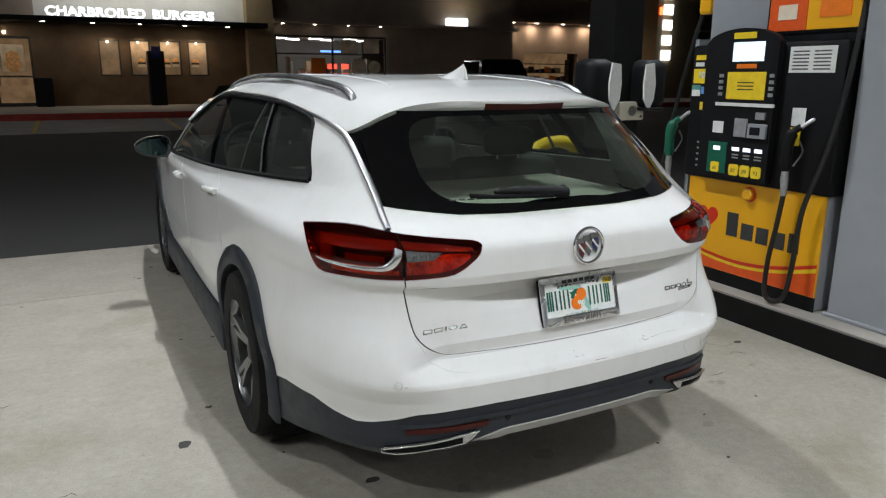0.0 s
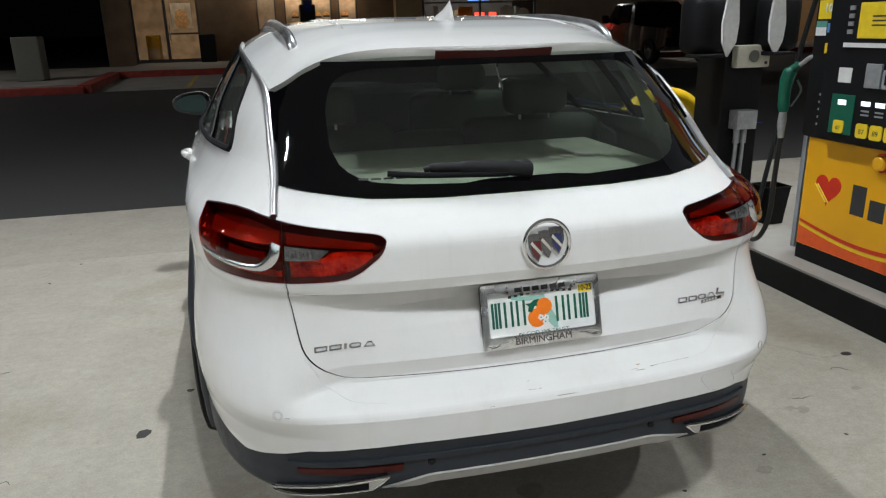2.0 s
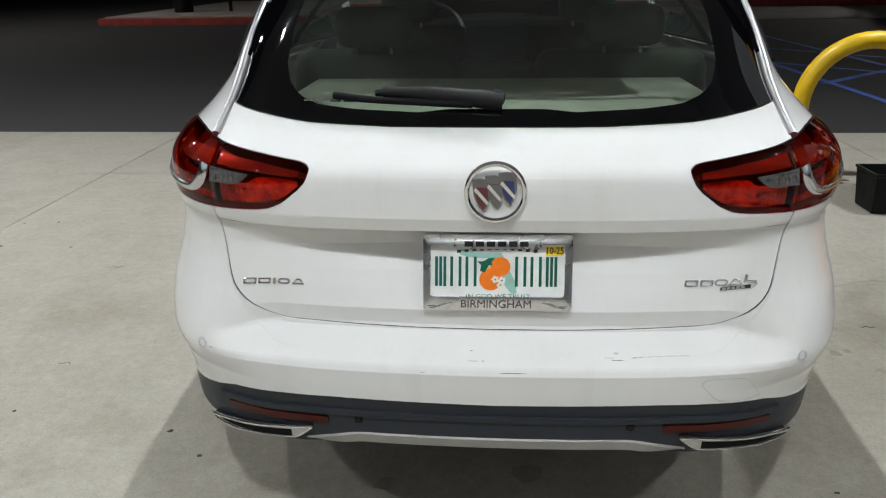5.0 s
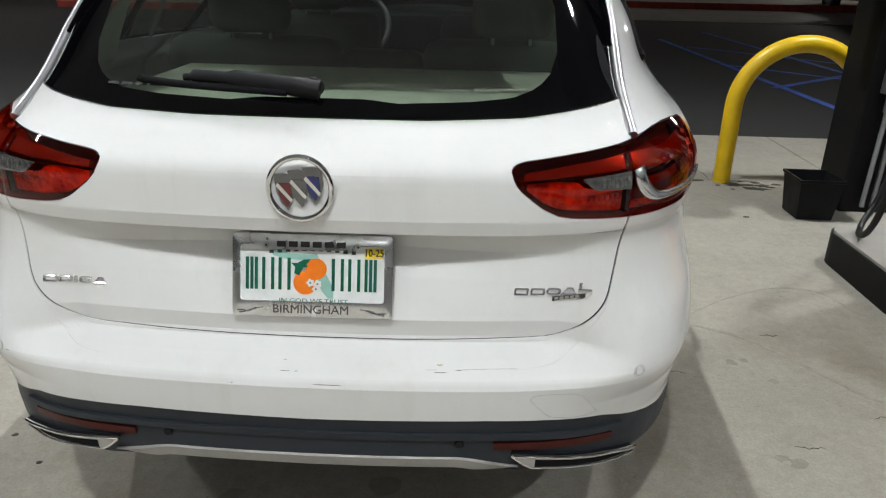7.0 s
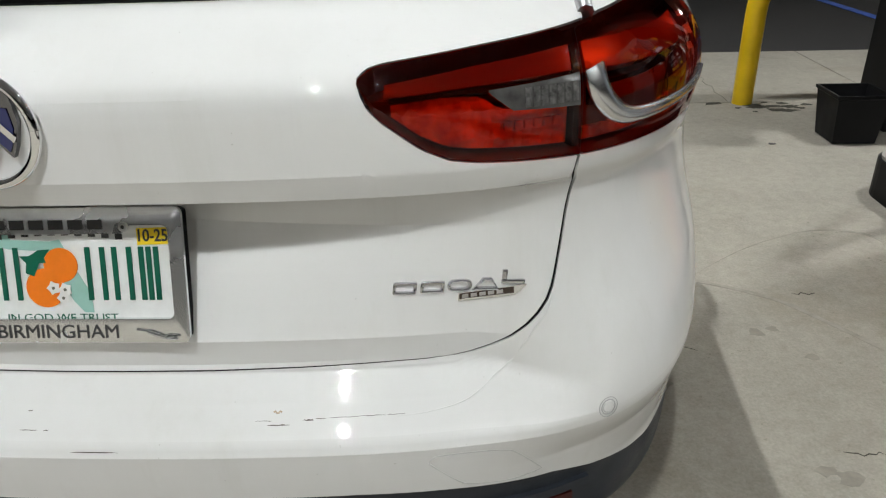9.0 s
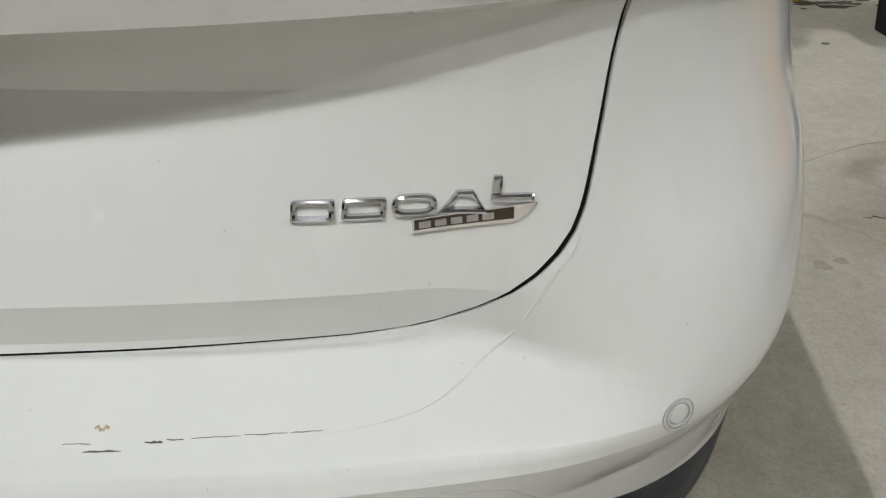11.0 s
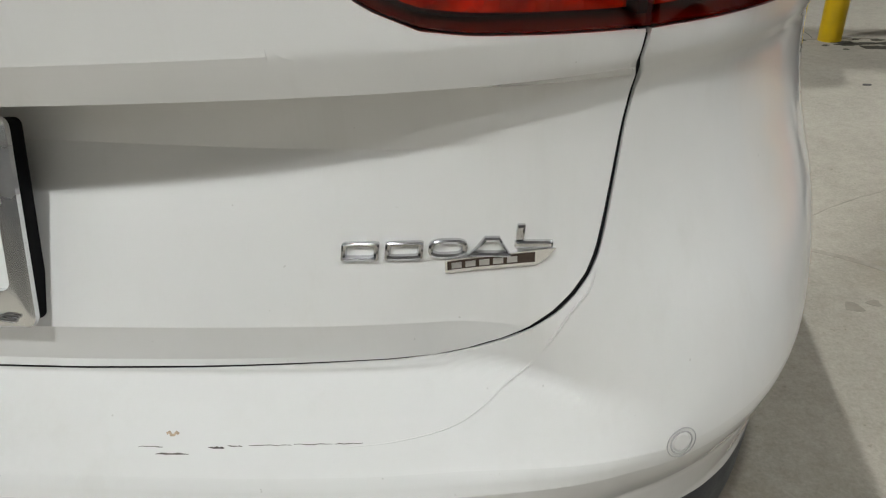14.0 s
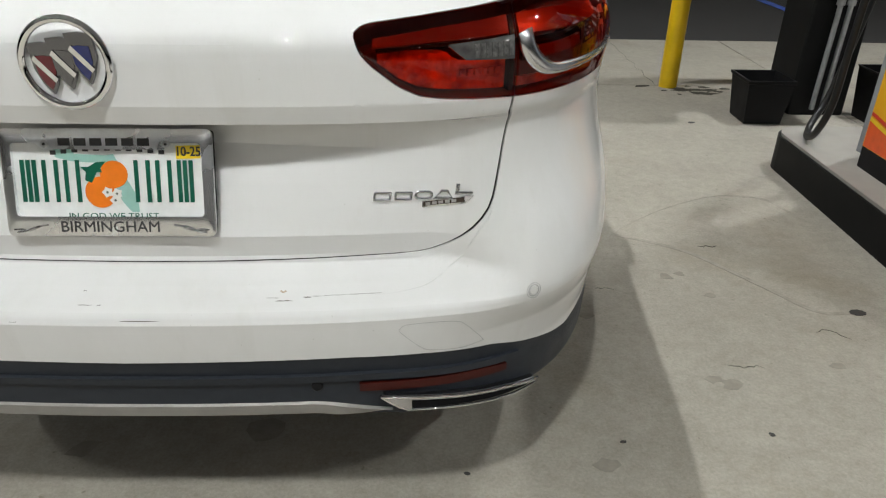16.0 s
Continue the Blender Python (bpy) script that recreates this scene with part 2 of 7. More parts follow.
M = {
    "oldstain": plain("old_soaked_stain", (0.240, 0.222, 0.190), 0.8, vary=0.15, scale=30), "dragmark": plain("faint_drag_mark", (0.275, 0.253, 0.216), 0.85, vary=0.2, scale=25),
    "scuffmark": plain("brown_scuff", (0.10, 0.088, 0.078), 0.8, vary=0.4, scale=300),
    "rubbrown": plain("brown_rub", (0.42, 0.33, 0.24), 0.7, vary=0.3, scale=200),
    "frametin": plain("polished_plate_frame", (0.80, 0.81, 0.82), 0.27, 1.0, 0.10, 30),
    "dirt": plain("dark_dirt", (0.045, 0.042, 0.030), 0.9, vary=0.5, scale=60),
    "white": white_paint(), "concrete": concrete(), "asphalt": asphalt(),
    "gapblack": plain("black_seal", (0.006, 0.006, 0.007), 0.8, Specular_IOR_Level=0.15),
    "cladding": plain("dark_grey_plastic", (0.019, 0.023, 0.030), 0.5, bump=0.25, scale=60, Specular_IOR_Level=0.35),
    "chrome": plain("chrome", (0.86, 0.86, 0.87), 0.07, 1.0, 0.03),
    "badgemetal": plain("polished_badge", (0.56, 0.56, 0.57), 0.13, 1.0, 0.03), "shieldmetal": plain("dark_shield", (0.20, 0.20, 0.21), 0.12, 1.0, 0.03), "mirrorglass": plain("mirror_glass", (0.035, 0.058, 0.058), 0.02, 1.0, 0.01),
    "railmetal": plain("rail_silver", (0.72, 0.72, 0.73), 0.22, 0.9, 0.05),
    "satin": plain("satin_silver", (0.60, 0.60, 0.61), 0.33, 1.0, 0.05),
    "silverpaint": plain("silver_paint", (0.33, 0.32, 0.30), 0.4, 0.3, 0.06),
    "glassblack": plain("black_glass", (0.002, 0.002, 0.0025), 0.03, vary=0.2, Specular_IOR_Level=0.35),
    "tint": clear("tinted_glass", (0.68, 0.76, 0.69), veil=0.012), "screenglass": clear("windscreen_glass", (0.05, 0.062, 0.055)), "privacy": clear("privacy_glass", (0.66, 0.73, 0.66), veil=0.014), "quarterglass": clear("quarter_glass", (0.86, 0.93, 0.84), veil=0.03),
    "lens": clear("red_lens", (0.80, 0.150, 0.055), 1.45, rough=0.02, gloss=0.75),
    "clearrib": plain("clear_rib", (0.20, 0.195, 0.188), 0.12, 0.5, 0.6, 120, Coat_Weight=1.0), "hookmetal": plain("hook_chrome", (0.74, 0.74, 0.75), 0.24, 1.0, 0.05),
    "clearlens": clear("clear_lens", (0.9, 0.9, 0.9)),
    "redrefl": red_reflector(), "reddark": plain("dark_red_plastic", (0.05, 0.006, 0.004), 0.5),
    "redbar": plain("red_plastic", (0.115, 0.026, 0.013), 0.3), "redwet": plain("red_reflex_strip", (0.045, 0.005, 0.003), 0.35, bump=0.4, scale=90, Specular_IOR_Level=0.25),
    "tyre": plain("tyre_rubber", (0.011, 0.011, 0.011), 0.8, bump=0.4, scale=40, Specular_IOR_Level=0.2),
    "rim": plain("alloy_rim", (0.22, 0.22, 0.225), 0.3, 0.9), "rimdark": plain("dark_rim", (0.03, 0.03, 0.032), 0.4, 0.5),
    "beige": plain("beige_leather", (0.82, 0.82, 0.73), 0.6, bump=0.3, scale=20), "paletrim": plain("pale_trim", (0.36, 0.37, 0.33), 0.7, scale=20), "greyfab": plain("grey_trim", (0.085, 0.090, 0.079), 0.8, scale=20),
    "darktrim": plain("dark_trim", (0.035, 0.035, 0.036), 0.6), "platewhite": plain("plate_white", (0.78, 0.79, 0.78), 0.25, Coat_Weight=0.5),
    "green": plain("dark_green", (0.004, 0.105, 0.062), 0.35), "palegreen": plain("pale_green", (0.30, 0.52, 0.46), 0.35),
    "orange": plain("orange_paint", (0.85, 0.20, 0.012), 0.4), "yellow": plain("yellow_paint", (0.80, 0.52, 0.01), 0.38, vary=0.12, scale=6),
    "pumpyellow": plain("pump_yellow", (0.80, 0.40, 0.008), 0.35, vary=0.05, scale=4), "stickeryellow": plain("yellow_sticker", (0.85, 0.62, 0.02), 0.4),
    "red": plain("red_paint", (0.62, 0.035, 0.015), 0.38), "orangered": plain("orange_red", (0.74, 0.10, 0.012), 0.36),
    "blue": plain("blue_emblem", (0.012, 0.018, 0.10), 0.2, Coat_Weight=0.8), "maroon": plain("maroon_emblem", (0.10, 0.008, 0.012), 0.2, Coat_Weight=0.8),
    "black": plain("black_plastic", (0.007, 0.007, 0.008), 0.55, scale=20, Specular_IOR_Level=0.2), "blackpaint": plain("black_paint", (0.006, 0.006, 0.006), 0.6, vary=0.3, scale=5, bump=0.2, Specular_IOR_Level=0.2),
    "greymetal": plain("grey_metal", (0.30, 0.315, 0.34), 0.42, vary=0.06, scale=3), "galv": plain("galvanised_steel", (0.42, 0.43, 0.44), 0.45, 0.6, 0.15),
    "paper": plain("white_paper", (0.74, 0.74, 0.72), 0.7), "ivory": plain("ivory_plastic", (0.58, 0.55, 0.45), 0.5),
    "rubber": plain("black_rubber_hose", (0.012, 0.012, 0.012), 0.42), "kerbred": plain("red_kerb_paint", (0.32, 0.045, 0.03), 0.7, vary=0.3, scale=5),
    "walk": plain("pale_pavement", (0.33, 0.31, 0.28), 0.85, vary=0.15, scale=2), "stall": plain("stall_concrete", (0.26, 0.25, 0.23), 0.85, vary=0.15, scale=2),
    "linered": plain("blue_line_paint", (0.03, 0.10, 0.48), 0.7, vary=0.4, scale=9), "lineyellow": plain("yellow_line_paint", (0.5, 0.33, 0.04), 0.7, vary=0.3, scale=9),
    "brownwall": plain("brown_wall_tile", (0.12, 0.078, 0.048), 0.75, vary=0.25, scale=1.5), "tanwall": plain("tan_stucco", (0.32, 0.235, 0.13), 0.85, vary=0.1, scale=4),
    "darkwall": plain("dark_stucco", (0.30, 0.24, 0.19), 0.85, vary=0.12, scale=2), "whitewall": plain("off_white_wall", (0.62, 0.60, 0.55), 0.8, vary=0.06, scale=2),
    "canopy": plain("grey_canopy_panel", (0.22, 0.22, 0.225), 0.5, vary=0.03, scale=1), "boxgrey": plain("box_grey_green", (0.15, 0.155, 0.13), 0.7),
    "greengrey": plain("sticker_green", (0.10, 0.30, 0.25), 0.4), "skyblue": plain("sticker_blue", (0.12, 0.30, 0.66), 0.4),
    "truck": plain("black_truck_paint", (0.012, 0.012, 0.013), 0.15, Coat_Weight=1.0), "oil": plain("dried_gum", (0.03, 0.028, 0.026), 0.7),
    "led": glow("canopy_led", (0.96, 0.985, 1.0), 150.0), "revlamp": plain("clear_reversing_lens", (0.17, 0.165, 0.16), 0.16, 0.6, 0.3, 60, Coat_Weight=1.0), "seamgrey": plain("seam_grey", (0.42, 0.42, 0.42), 0.6), "signwhite": glow("lit_sign_white", (0.95, 0.98, 1.0), 3.0),
    "signred": glow("lit_sign_red", (1.0, 0.12, 0.03), 5.0), "screen": glow("pump_screen", (0.72, 0.86, 1.0), 1.4), "digits": glow("price_digits", (0.85, 0.92, 1.0), 1.6),
    "warmroom": glow("warm_lit_room", (1.0, 0.58, 0.28), 0.16, 2.6), "warmbulb": glow("warm_bulb", (1.0, 0.78, 0.5), 14.0), "downlight": glow("downlight", (1.0, 0.85, 0.65), 12.0),
    "tube": glow("shop_tube", (1.0, 0.97, 0.92), 8.0), "shoplit": glow("lit_shop_inside", (0.70, 0.60, 0.48), 0.06, 1.2), "shopred": glow("red_shop_sign", (1.0, 0.06, 0.03), 2.5),
    "bun": plain("printed_bun", (0.75, 0.42, 0.17), 0.5, vary=0.35, scale=14), "poster": plain("food_poster", (0.42, 0.33, 0.25), 0.5, vary=0.3, scale=3), "posterlight": plain("pale_poster", (0.70, 0.60, 0.46), 0.5, vary=0.3, scale=3),
    "topper": glow("pump_topper_glare", (1.0, 1.0, 1.0), 2.0), "bluesign": glow("blue_neon", (0.15, 0.35, 1.0), 2.0),
}


# ---- mesh helpers ----
def empty(name, label, category, m=None, group="", kind=""):
    ob = new(name)
    ob.empty_display_size = 0.1
    if m is not None:
        ob.matrix_world = m
    return tagged(ob, label, category, group, kind)


def mesh(name, bm, mat, smooth=False):
    bmesh.ops.recalc_face_normals(bm, faces=bm.faces)
    data = bpy.data.meshes.new(name)
    bm.to_mesh(data)
    bm.free()
    data.materials.append(M[mat] if isinstance(mat, str) else mat)
    if smooth:
        data.shade_smooth()
        data.set_sharp_from_angle(angle=radians(smooth if smooth is not True else 35))
    return data


def part(name, bm, mat, parent, label="", smooth=False):
    """Links a bmesh as one mesh object under a thing or a part."""
    ob = new(name, mesh(name, bm, mat, smooth))
    ob.parent = parent
    if label:
        ob["label"] = label
    return ob


def thing(name, bm, mat, label, category, smooth=False, group="", kind=""):
    return tagged(new(name, mesh(name, bm, mat, smooth)), label, category, group, kind)


def box(x0, x1, y0, y1, z0, z1, bevel=0.0, bm=None):
    bm = bm or bmesh.new()
    m = Matrix.Translation(((x0 + x1) / 2, (y0 + y1) / 2, (z0 + z1) / 2)) @ Matrix.Diagonal((abs(x1 - x0), abs(y1 - y0), abs(z1 - z0), 1))
    made = bmesh.ops.create_cube(bm, size=1, matrix=m)
    if bevel:
        edges = list({e for v in made["verts"] for e in v.link_edges})
        bmesh.ops.bevel(bm, geom=edges, offset=bevel, segments=2, affect="EDGES", profile=0.5)
    return bm


def lathe(profile, m, steps=32, bm=None, cap=True):
    """Turns (radius, height) pairs round the z axis of m."""
    bm = bm or bmesh.new()
    rings = []
    for r, h in profile:
        rings.append([bm.verts.new(m @ Vector((r * math.cos(a), r * math.sin(a), h))) for a in (2 * math.pi * k / steps for k in range(steps))])
    for a, b in zip(rings, rings[1:]):
        for k in range(steps):
            bm.faces.new((a[k], a[(k + 1) % steps], b[(k + 1) % steps], b[k]))
    for ring in (rings[0], rings[-1]):
        if cap and (ring[0].co - ring[1].co).length > 1e-5:
            bm.faces.new(ring)
    return bm


def disc_at(p, d, r, h, steps=24, bevel=0.0, bm=None):
    """A short round plug at p that looks along d."""
    m = Matrix.Translation(p) @ Vector(d).to_track_quat("Z", "Y").to_matrix().to_4x4()
    b = min(bevel, h * 0.6, r * 0.5)
    prof = [(r, 0), (r, h - b), (r - b, h)] if b else [(r, 0), (r, h)]
    return lathe(prof, m, steps, bm)


def tube(points, r, steps=10, bm=None, flat=1.0):
    """A round bar through points. r: one radius or one a point."""
    bm = bm or bmesh.new()
    pts = [Vector(p) for p in points]
    rad = r if isinstance(r, (list, tuple)) else [r] * len(pts)
    rings, side = [], None
    for i, p in enumerate(pts):
        d = (pts[min(i + 1, len(pts) - 1)] - pts[max(i - 1, 0)]).normalized()
        if side is None:
            side = d.orthogonal().normalized()
        side = (side - d * side.dot(d)).normalized()
        up = d.cross(side)
        rings.append([bm.verts.new(p + (side * math.cos(a) + up * math.sin(a) * flat) * rad[i]) for a in (2 * math.pi * k / steps for k in range(steps))])
    for a, b in zip(rings, rings[1:]):
        for k in range(steps):
            bm.faces.new((a[k], a[(k + 1) % steps], b[(k + 1) % steps], b[k]))
    bm.faces.new(rings[0][::-1]), bm.faces.new(rings[-1])
    return bm


def curve(points, n=8):
    """A smooth line through the points (Catmull-Rom)."""
    p = [Vector(q) for q in points]
    p = [p[0] * 2 - p[1]] + p + [p[-1] * 2 - p[-2]]
    out = []
    for a, b, c, d in zip(p, p[1:], p[2:], p[3:]):
        for k in range(n):
            t = k / n
            out.append(0.5 * (2 * b + (c - a) * t + (2 * a - 5 * b + 4 * c - d) * t * t + (3 * b - a - 3 * c + d) * t ** 3))
    return out + [p[-2]]


def plate(outline, place, depth, bm=None, slope=0.0):
    """A flat piece with the 2D outline, placed by place(u, v, w); w is the height over its ground. slope: how far the top draws in."""
    bm = bm or bmesh.new()
    cu, cv = sum(u for u, v in outline) / len(outline), sum(v for u, v in outline) / len(outline)

    def drawn(u, v):
        d = math.hypot(u - cu, v - cv) or 1
        k = max(0, 1 - slope / d)
        return cu + (u - cu) * k, cv + (v - cv) * k
    top = [bm.verts.new(place(*drawn(u, v), depth)) for u, v in outline]
    low = [bm.verts.new(place(u, v, 0)) for u, v in outline]
    bm.faces.new(top)
    for k in range(len(top)):
        j = (k + 1) % len(top)
        bm.faces.new((top[k], low[k], low[j], top[j]))
    return bm


def rounded(w, h, r, n=5, x=0, y=0):
    pts = []
    for cx, cy, a0 in ((w / 2 - r, h / 2 - r, 0), (-w / 2 + r, h / 2 - r, 90), (-w / 2 + r, -h / 2 + r, 180), (w / 2 - r, -h / 2 + r, 270)):
        pts += [(x + cx + r * math.cos(radians(a0 + 90 * k / n)), y + cy + r * math.sin(radians(a0 + 90 * k / n))) for k in range(n + 1)]
    return pts


def ring_piece(outer, inner, place, depth, bm=None):
    """A flat frame between two outlines with the same number of points."""
    bm = bm or bmesh.new()
    n = len(outer)
    rows = [[bm.verts.new(place(u, v, w)) for u, v in line] for line, w in ((outer, 0), (outer, depth * 0.7), ([(u * 0.985, v * 0.97) for u, v in outer], depth), (inner, depth), (inner, 0))]
    for a, b in zip(rows, rows[1:]):
        for k in range(n):
            bm.faces.new((a[k], a[(k + 1) % n], b[(k + 1) % n], b[k]))
    return bm


def at_line(table):
    """A line through (x, value) pairs, for use as a function."""
    t = np.array(table)
    return lambda v: float(np.interp(v, t[:, 0], t[:, 1]))


def skin_patch(cols, low, high, rows=10, out=0.0, rim=0.010, bm=None, dome=0.0, side=1, surface=None, edges="lrbt"):
    """A piece of the skin between the lines low(s) and high(s) over the columns cols, with edges that turn inwards."""
    bm = bm or bmesh.new()
    surf = surface or skin
    grid = []
    n = len(cols)
    for i, s in enumerate(cols):
        a, b = low(s), high(s)
        line = []
        for j in range(rows + 1):
            v = j / rows
            lift = dome * min(1, min(v, 1 - v) * rows * 0.5, min(i, n - 1 - i) * 0.5 + 0.0)
            line.append(bm.verts.new(surf(side * s, a + (b - a) * v, out + lift)))
        grid.append(line)
    for p, q in zip(grid, grid[1:]):
        for j in range(rows):
            vs = [p[j], q[j], q[j + 1], p[j + 1]]
            bm.faces.new(vs)
    if rim:
        border = [(i, 0) for i in range(n)] + [(n - 1, j) for j in range(1, rows + 1)] + [(i, rows) for i in range(n - 2, -1, -1)] + [(0, j) for j in range(rows - 1, 0, -1)]
        inner = []
        for i, j in border:
            a, b = low(cols[i]), high(cols[i])
            inner.append(bm.verts.new(surf(side * cols[i], a + (b - a) * j / rows, out - rim)))
        for k, (i, j) in enumerate(border):
            i2, j2 = border[(k + 1) % len(border)]
            at = "b" if j == j2 == 0 else "t" if j == j2 == rows else "l" if i == i2 == 0 else "r"
            if at not in edges:
                continue
            bm.faces.new((grid[i][j], grid[i2][j2], inner[(k + 1) % len(border)], inner[k]))
    return bm


def weld(bm, d=0.0004):
    bmesh.ops.remove_doubles(bm, verts=bm.verts, dist=d)
    return bm


def steps_of(a, b, n):
    return [a + (b - a) * k / n for k in range(n + 1)]


def both(cols):
    """Columns from 0 outwards, mirrored to the other side."""
    return [-c for c in reversed(cols) if c > 0] + list(cols)


# ---- the car's outer skin: s runs round the body in metres from the rear centre line, z is height ----
# height, rear centre y, half width at the doors
SKIN = np.array([
    (0.20, 0.110, 0.860), (0.30, 0.050, 0.880), (0.335, 0.008, 0.895), (0.38, 0.001, 0.905), (0.43, 0.000, 0.912),
    (0.50, -0.012, 0.920), (0.552, -0.019, 0.924), (0.566, -0.013, 0.925), (0.583, 0.036, 0.926), (0.600, 0.086, 0.928),
    (0.607, 0.092, 0.928), (0.652, 0.076, 0.930), (0.850, 0.042, 0.926), (0.880, 0.032, 0.9255), (0.940, 0.032, 0.9245),
    (0.955, 0.0335, 0.924), (0.965, 0.0365, 0.9235), (0.975, 0.0435, 0.922), (0.985, 0.0545, 0.918), (1.000, 0.0745, 0.908), (1.020, 0.1025, 0.899)]
    + [(z, 0.125 + 1.10 * (z - 1.035) - 0.57 * (z - 1.035) ** 2, w) for z, w in zip(np.linspace(1.035, 1.440, 28), np.interp(np.linspace(1.035, 1.440, 28), [1.035, 1.1, 1.2, 1.3, 1.36, 1.4, 1.44], [0.893, 0.86, 0.80, 0.735, 0.69, 0.65, 0.59]))])
# the smooth profile that takes over outside the tailgate: height, y
SMOOTH = np.array([(0.50, -0.012), (0.53, -0.026), (0.552, -0.033), (0.57, -0.032), (0.60, -0.021), (0.65, 0.003), (0.70, 0.026), (0.75, 0.042), (0.80, 0.050), (0.842, 0.051), (0.852, 0.0335), (0.88, 0.032)])
# the rear corners: height, depth, squareness, half width
CORNER = np.array([
    (0.44, 0.774, 5.98, 0.876), (0.50, 0.800, 6.20, 0.886), (0.55, 0.823, 6.50, 0.889), (0.60, 0.815, 6.70, 0.887), (0.66, 0.802, 7.00, 0.880),
    (0.73, 0.860, 6.70, 0.871), (0.80, 0.923, 6.32, 0.873), (0.95, 0.956, 6.53, 0.878), (1.02, 0.964, 6.37, 0.816), (1.10, 1.020, 6.37, 0.763), (1.20, 1.050, 5.90, 0.748), (1.35, 1.044, 5.31, 0.664)])
# the hollow round the number plate: height, depth
HOLLOW = np.array([(0.652, 0.0), (0.74, 0.037), (0.80, 0.070), (0.844, 0.082), (0.852, 0.0)])
# how far the lower tailgate and the bumper's shelf swell out: height, depth
SWELL = np.array([(0.566, 0.0), (0.585, 0.017), (0.602, 0.034), (0.607, 0.035), (0.652, 0.026), (0.70, 0.0175), (0.74, 0.010), (0.80, 0.0)])
S_MAX, S_STEP = 5.4, 0.01


def eased(table, width):
    """The table drawn finely, with its corners rounded over the given height."""
    z = np.arange(table[0, 0], table[-1, 0], 0.004)
    k = np.exp(-0.5 * (np.arange(-3 * width, 3 * width + 0.001, 0.004) / width) ** 2)
    k, pad = k / k.sum(), len(k) // 2
    cols = [np.convolve(np.pad(np.interp(z, table[:, 0], c), pad, mode="reflect", reflect_type="odd"), k, "valid") for c in table.T[1:]]
    return np.column_stack([z] + [c[:len(z)] for c in cols])


CORNER, SMOOTH = eased(CORNER, 0.022), eased(SMOOTH, 0.006)
_th = np.concatenate([np.linspace(0, 0.5, 120) ** 2 * 2, np.linspace(0.5, 1, 120)[1:]]) * math.pi / 2


def skin_row(z):
    """The plan outline at height z, as x and y at every S_STEP of arc length."""
    yc, door = (np.interp(z, SKIN[:, 0], SKIN[:, k]) for k in (1, 2))
    d, n, w = (np.interp(z, CORNER[:, 0], CORNER[:, k]) for k in (1, 2, 3))
    x = w * np.sin(_th) ** (2 / n)
    y = yc + d * (1 - np.cos(_th)) + 0.10 * np.minimum(x, 0.62) ** 2
    if 0.50 < z < 0.88:
        f = np.clip((x - 0.47) / 0.20, 0, 1)
        y = y + (np.interp(z, SMOOTH[:, 0], SMOOTH[:, 1]) - yc) * f * f * (3 - 2 * f)
    fade = np.clip((x - 0.14) / 0.48, 0, 1)
    y = y + np.interp(z, HOLLOW[:, 0], HOLLOW[:, 1], left=0, right=0) * (1 - fade)
    ys = np.linspace(y[-1], 4.6, 260)[1:]
    x, y = np.concatenate([x, np.full(len(ys), w)]), np.concatenate([y, ys])
    u = np.clip((y - 0.5) / 1.6, 0, 1)
    nose = np.clip((y - 3.2) / 1.5, 0, 1) ** 2 * 0.10
    x = x + (max(door, w) - w) * u * u * (3 - 2 * u) - nose
    arc = np.concatenate([[0], np.cumsum(np.hypot(np.diff(x), np.diff(y)))])
    s = np.arange(0, S_MAX, S_STEP)
    return np.interp(s, arc, x), np.interp(s, arc, y)


ZS = np.arange(0.20, 1.4401, 0.004)
ROWS_X, ROWS_Y = (np.array(a) for a in zip(*[skin_row(z) for z in ZS]))


def skin(s, z, out=0.0):
    """A point of the skin; negative s on the car's left. out: metres proud of it."""
    side, s = (-1 if s < 0 else 1), min(abs(s), S_MAX - 2 * S_STEP)
    z = min(max(z, ZS[0]), ZS[-1] - 0.0001)

    def raw(s, z):
        i, j = int(s / S_STEP), int((z - ZS[0]) / 0.004)
        i, j = min(i, ROWS_X.shape[1] - 2), min(j, len(ZS) - 2)
        a, b = s / S_STEP - i, (z - ZS[j]) / 0.004
        out = []
        for t in (ROWS_X, ROWS_Y):
            out.append((t[j, i] * (1 - a) + t[j, i + 1] * a) * (1 - b) + (t[j + 1, i] * (1 - a) + t[j + 1, i + 1] * a) * b)
        f = min(max((0.62 - out[0]) / 0.22, 0.0), 1.0)
        k = float(np.interp(z, SWELL[:, 0], SWELL[:, 1])) * f * f * (3 - 2 * f) if s < 1.2 else 0.0
        ridge = 0.0
        if s > 1.03:
            d = z - (0.990 - 0.018 * (s - 1.03))
            ridge = 0.009 * min(1.0, (s - 1.03) * 5) * math.exp(-abs(d) / (0.020 if d > 0 else 0.055))
        return Vector((out[0] + ridge, out[1] - k, z + 0.68 * k))
    p = raw(s, z)
    if out:
        ds = raw(min(s + 0.012, S_MAX - 0.02), z) - raw(max(s - 0.012, 0), z)
        dz = raw(s, min(z + 0.008, ZS[-1] - 0.001)) - raw(s, max(z - 0.008, ZS[0]))
        if s < 0.012:
            ds = Vector((1, 0, 0))
        p = p + ds.cross(dz).normalized() * out
    return Vector((side * p.x, p.y, p.z))


# ---- the white estate car ----
car = empty("station_wagon", "glossy white estate car parked on concrete beside the fuel pump", "car")
# lines on the skin: s, height
def mirrored(table):
    f = at_line(table)
    return lambda s: f(abs(s))


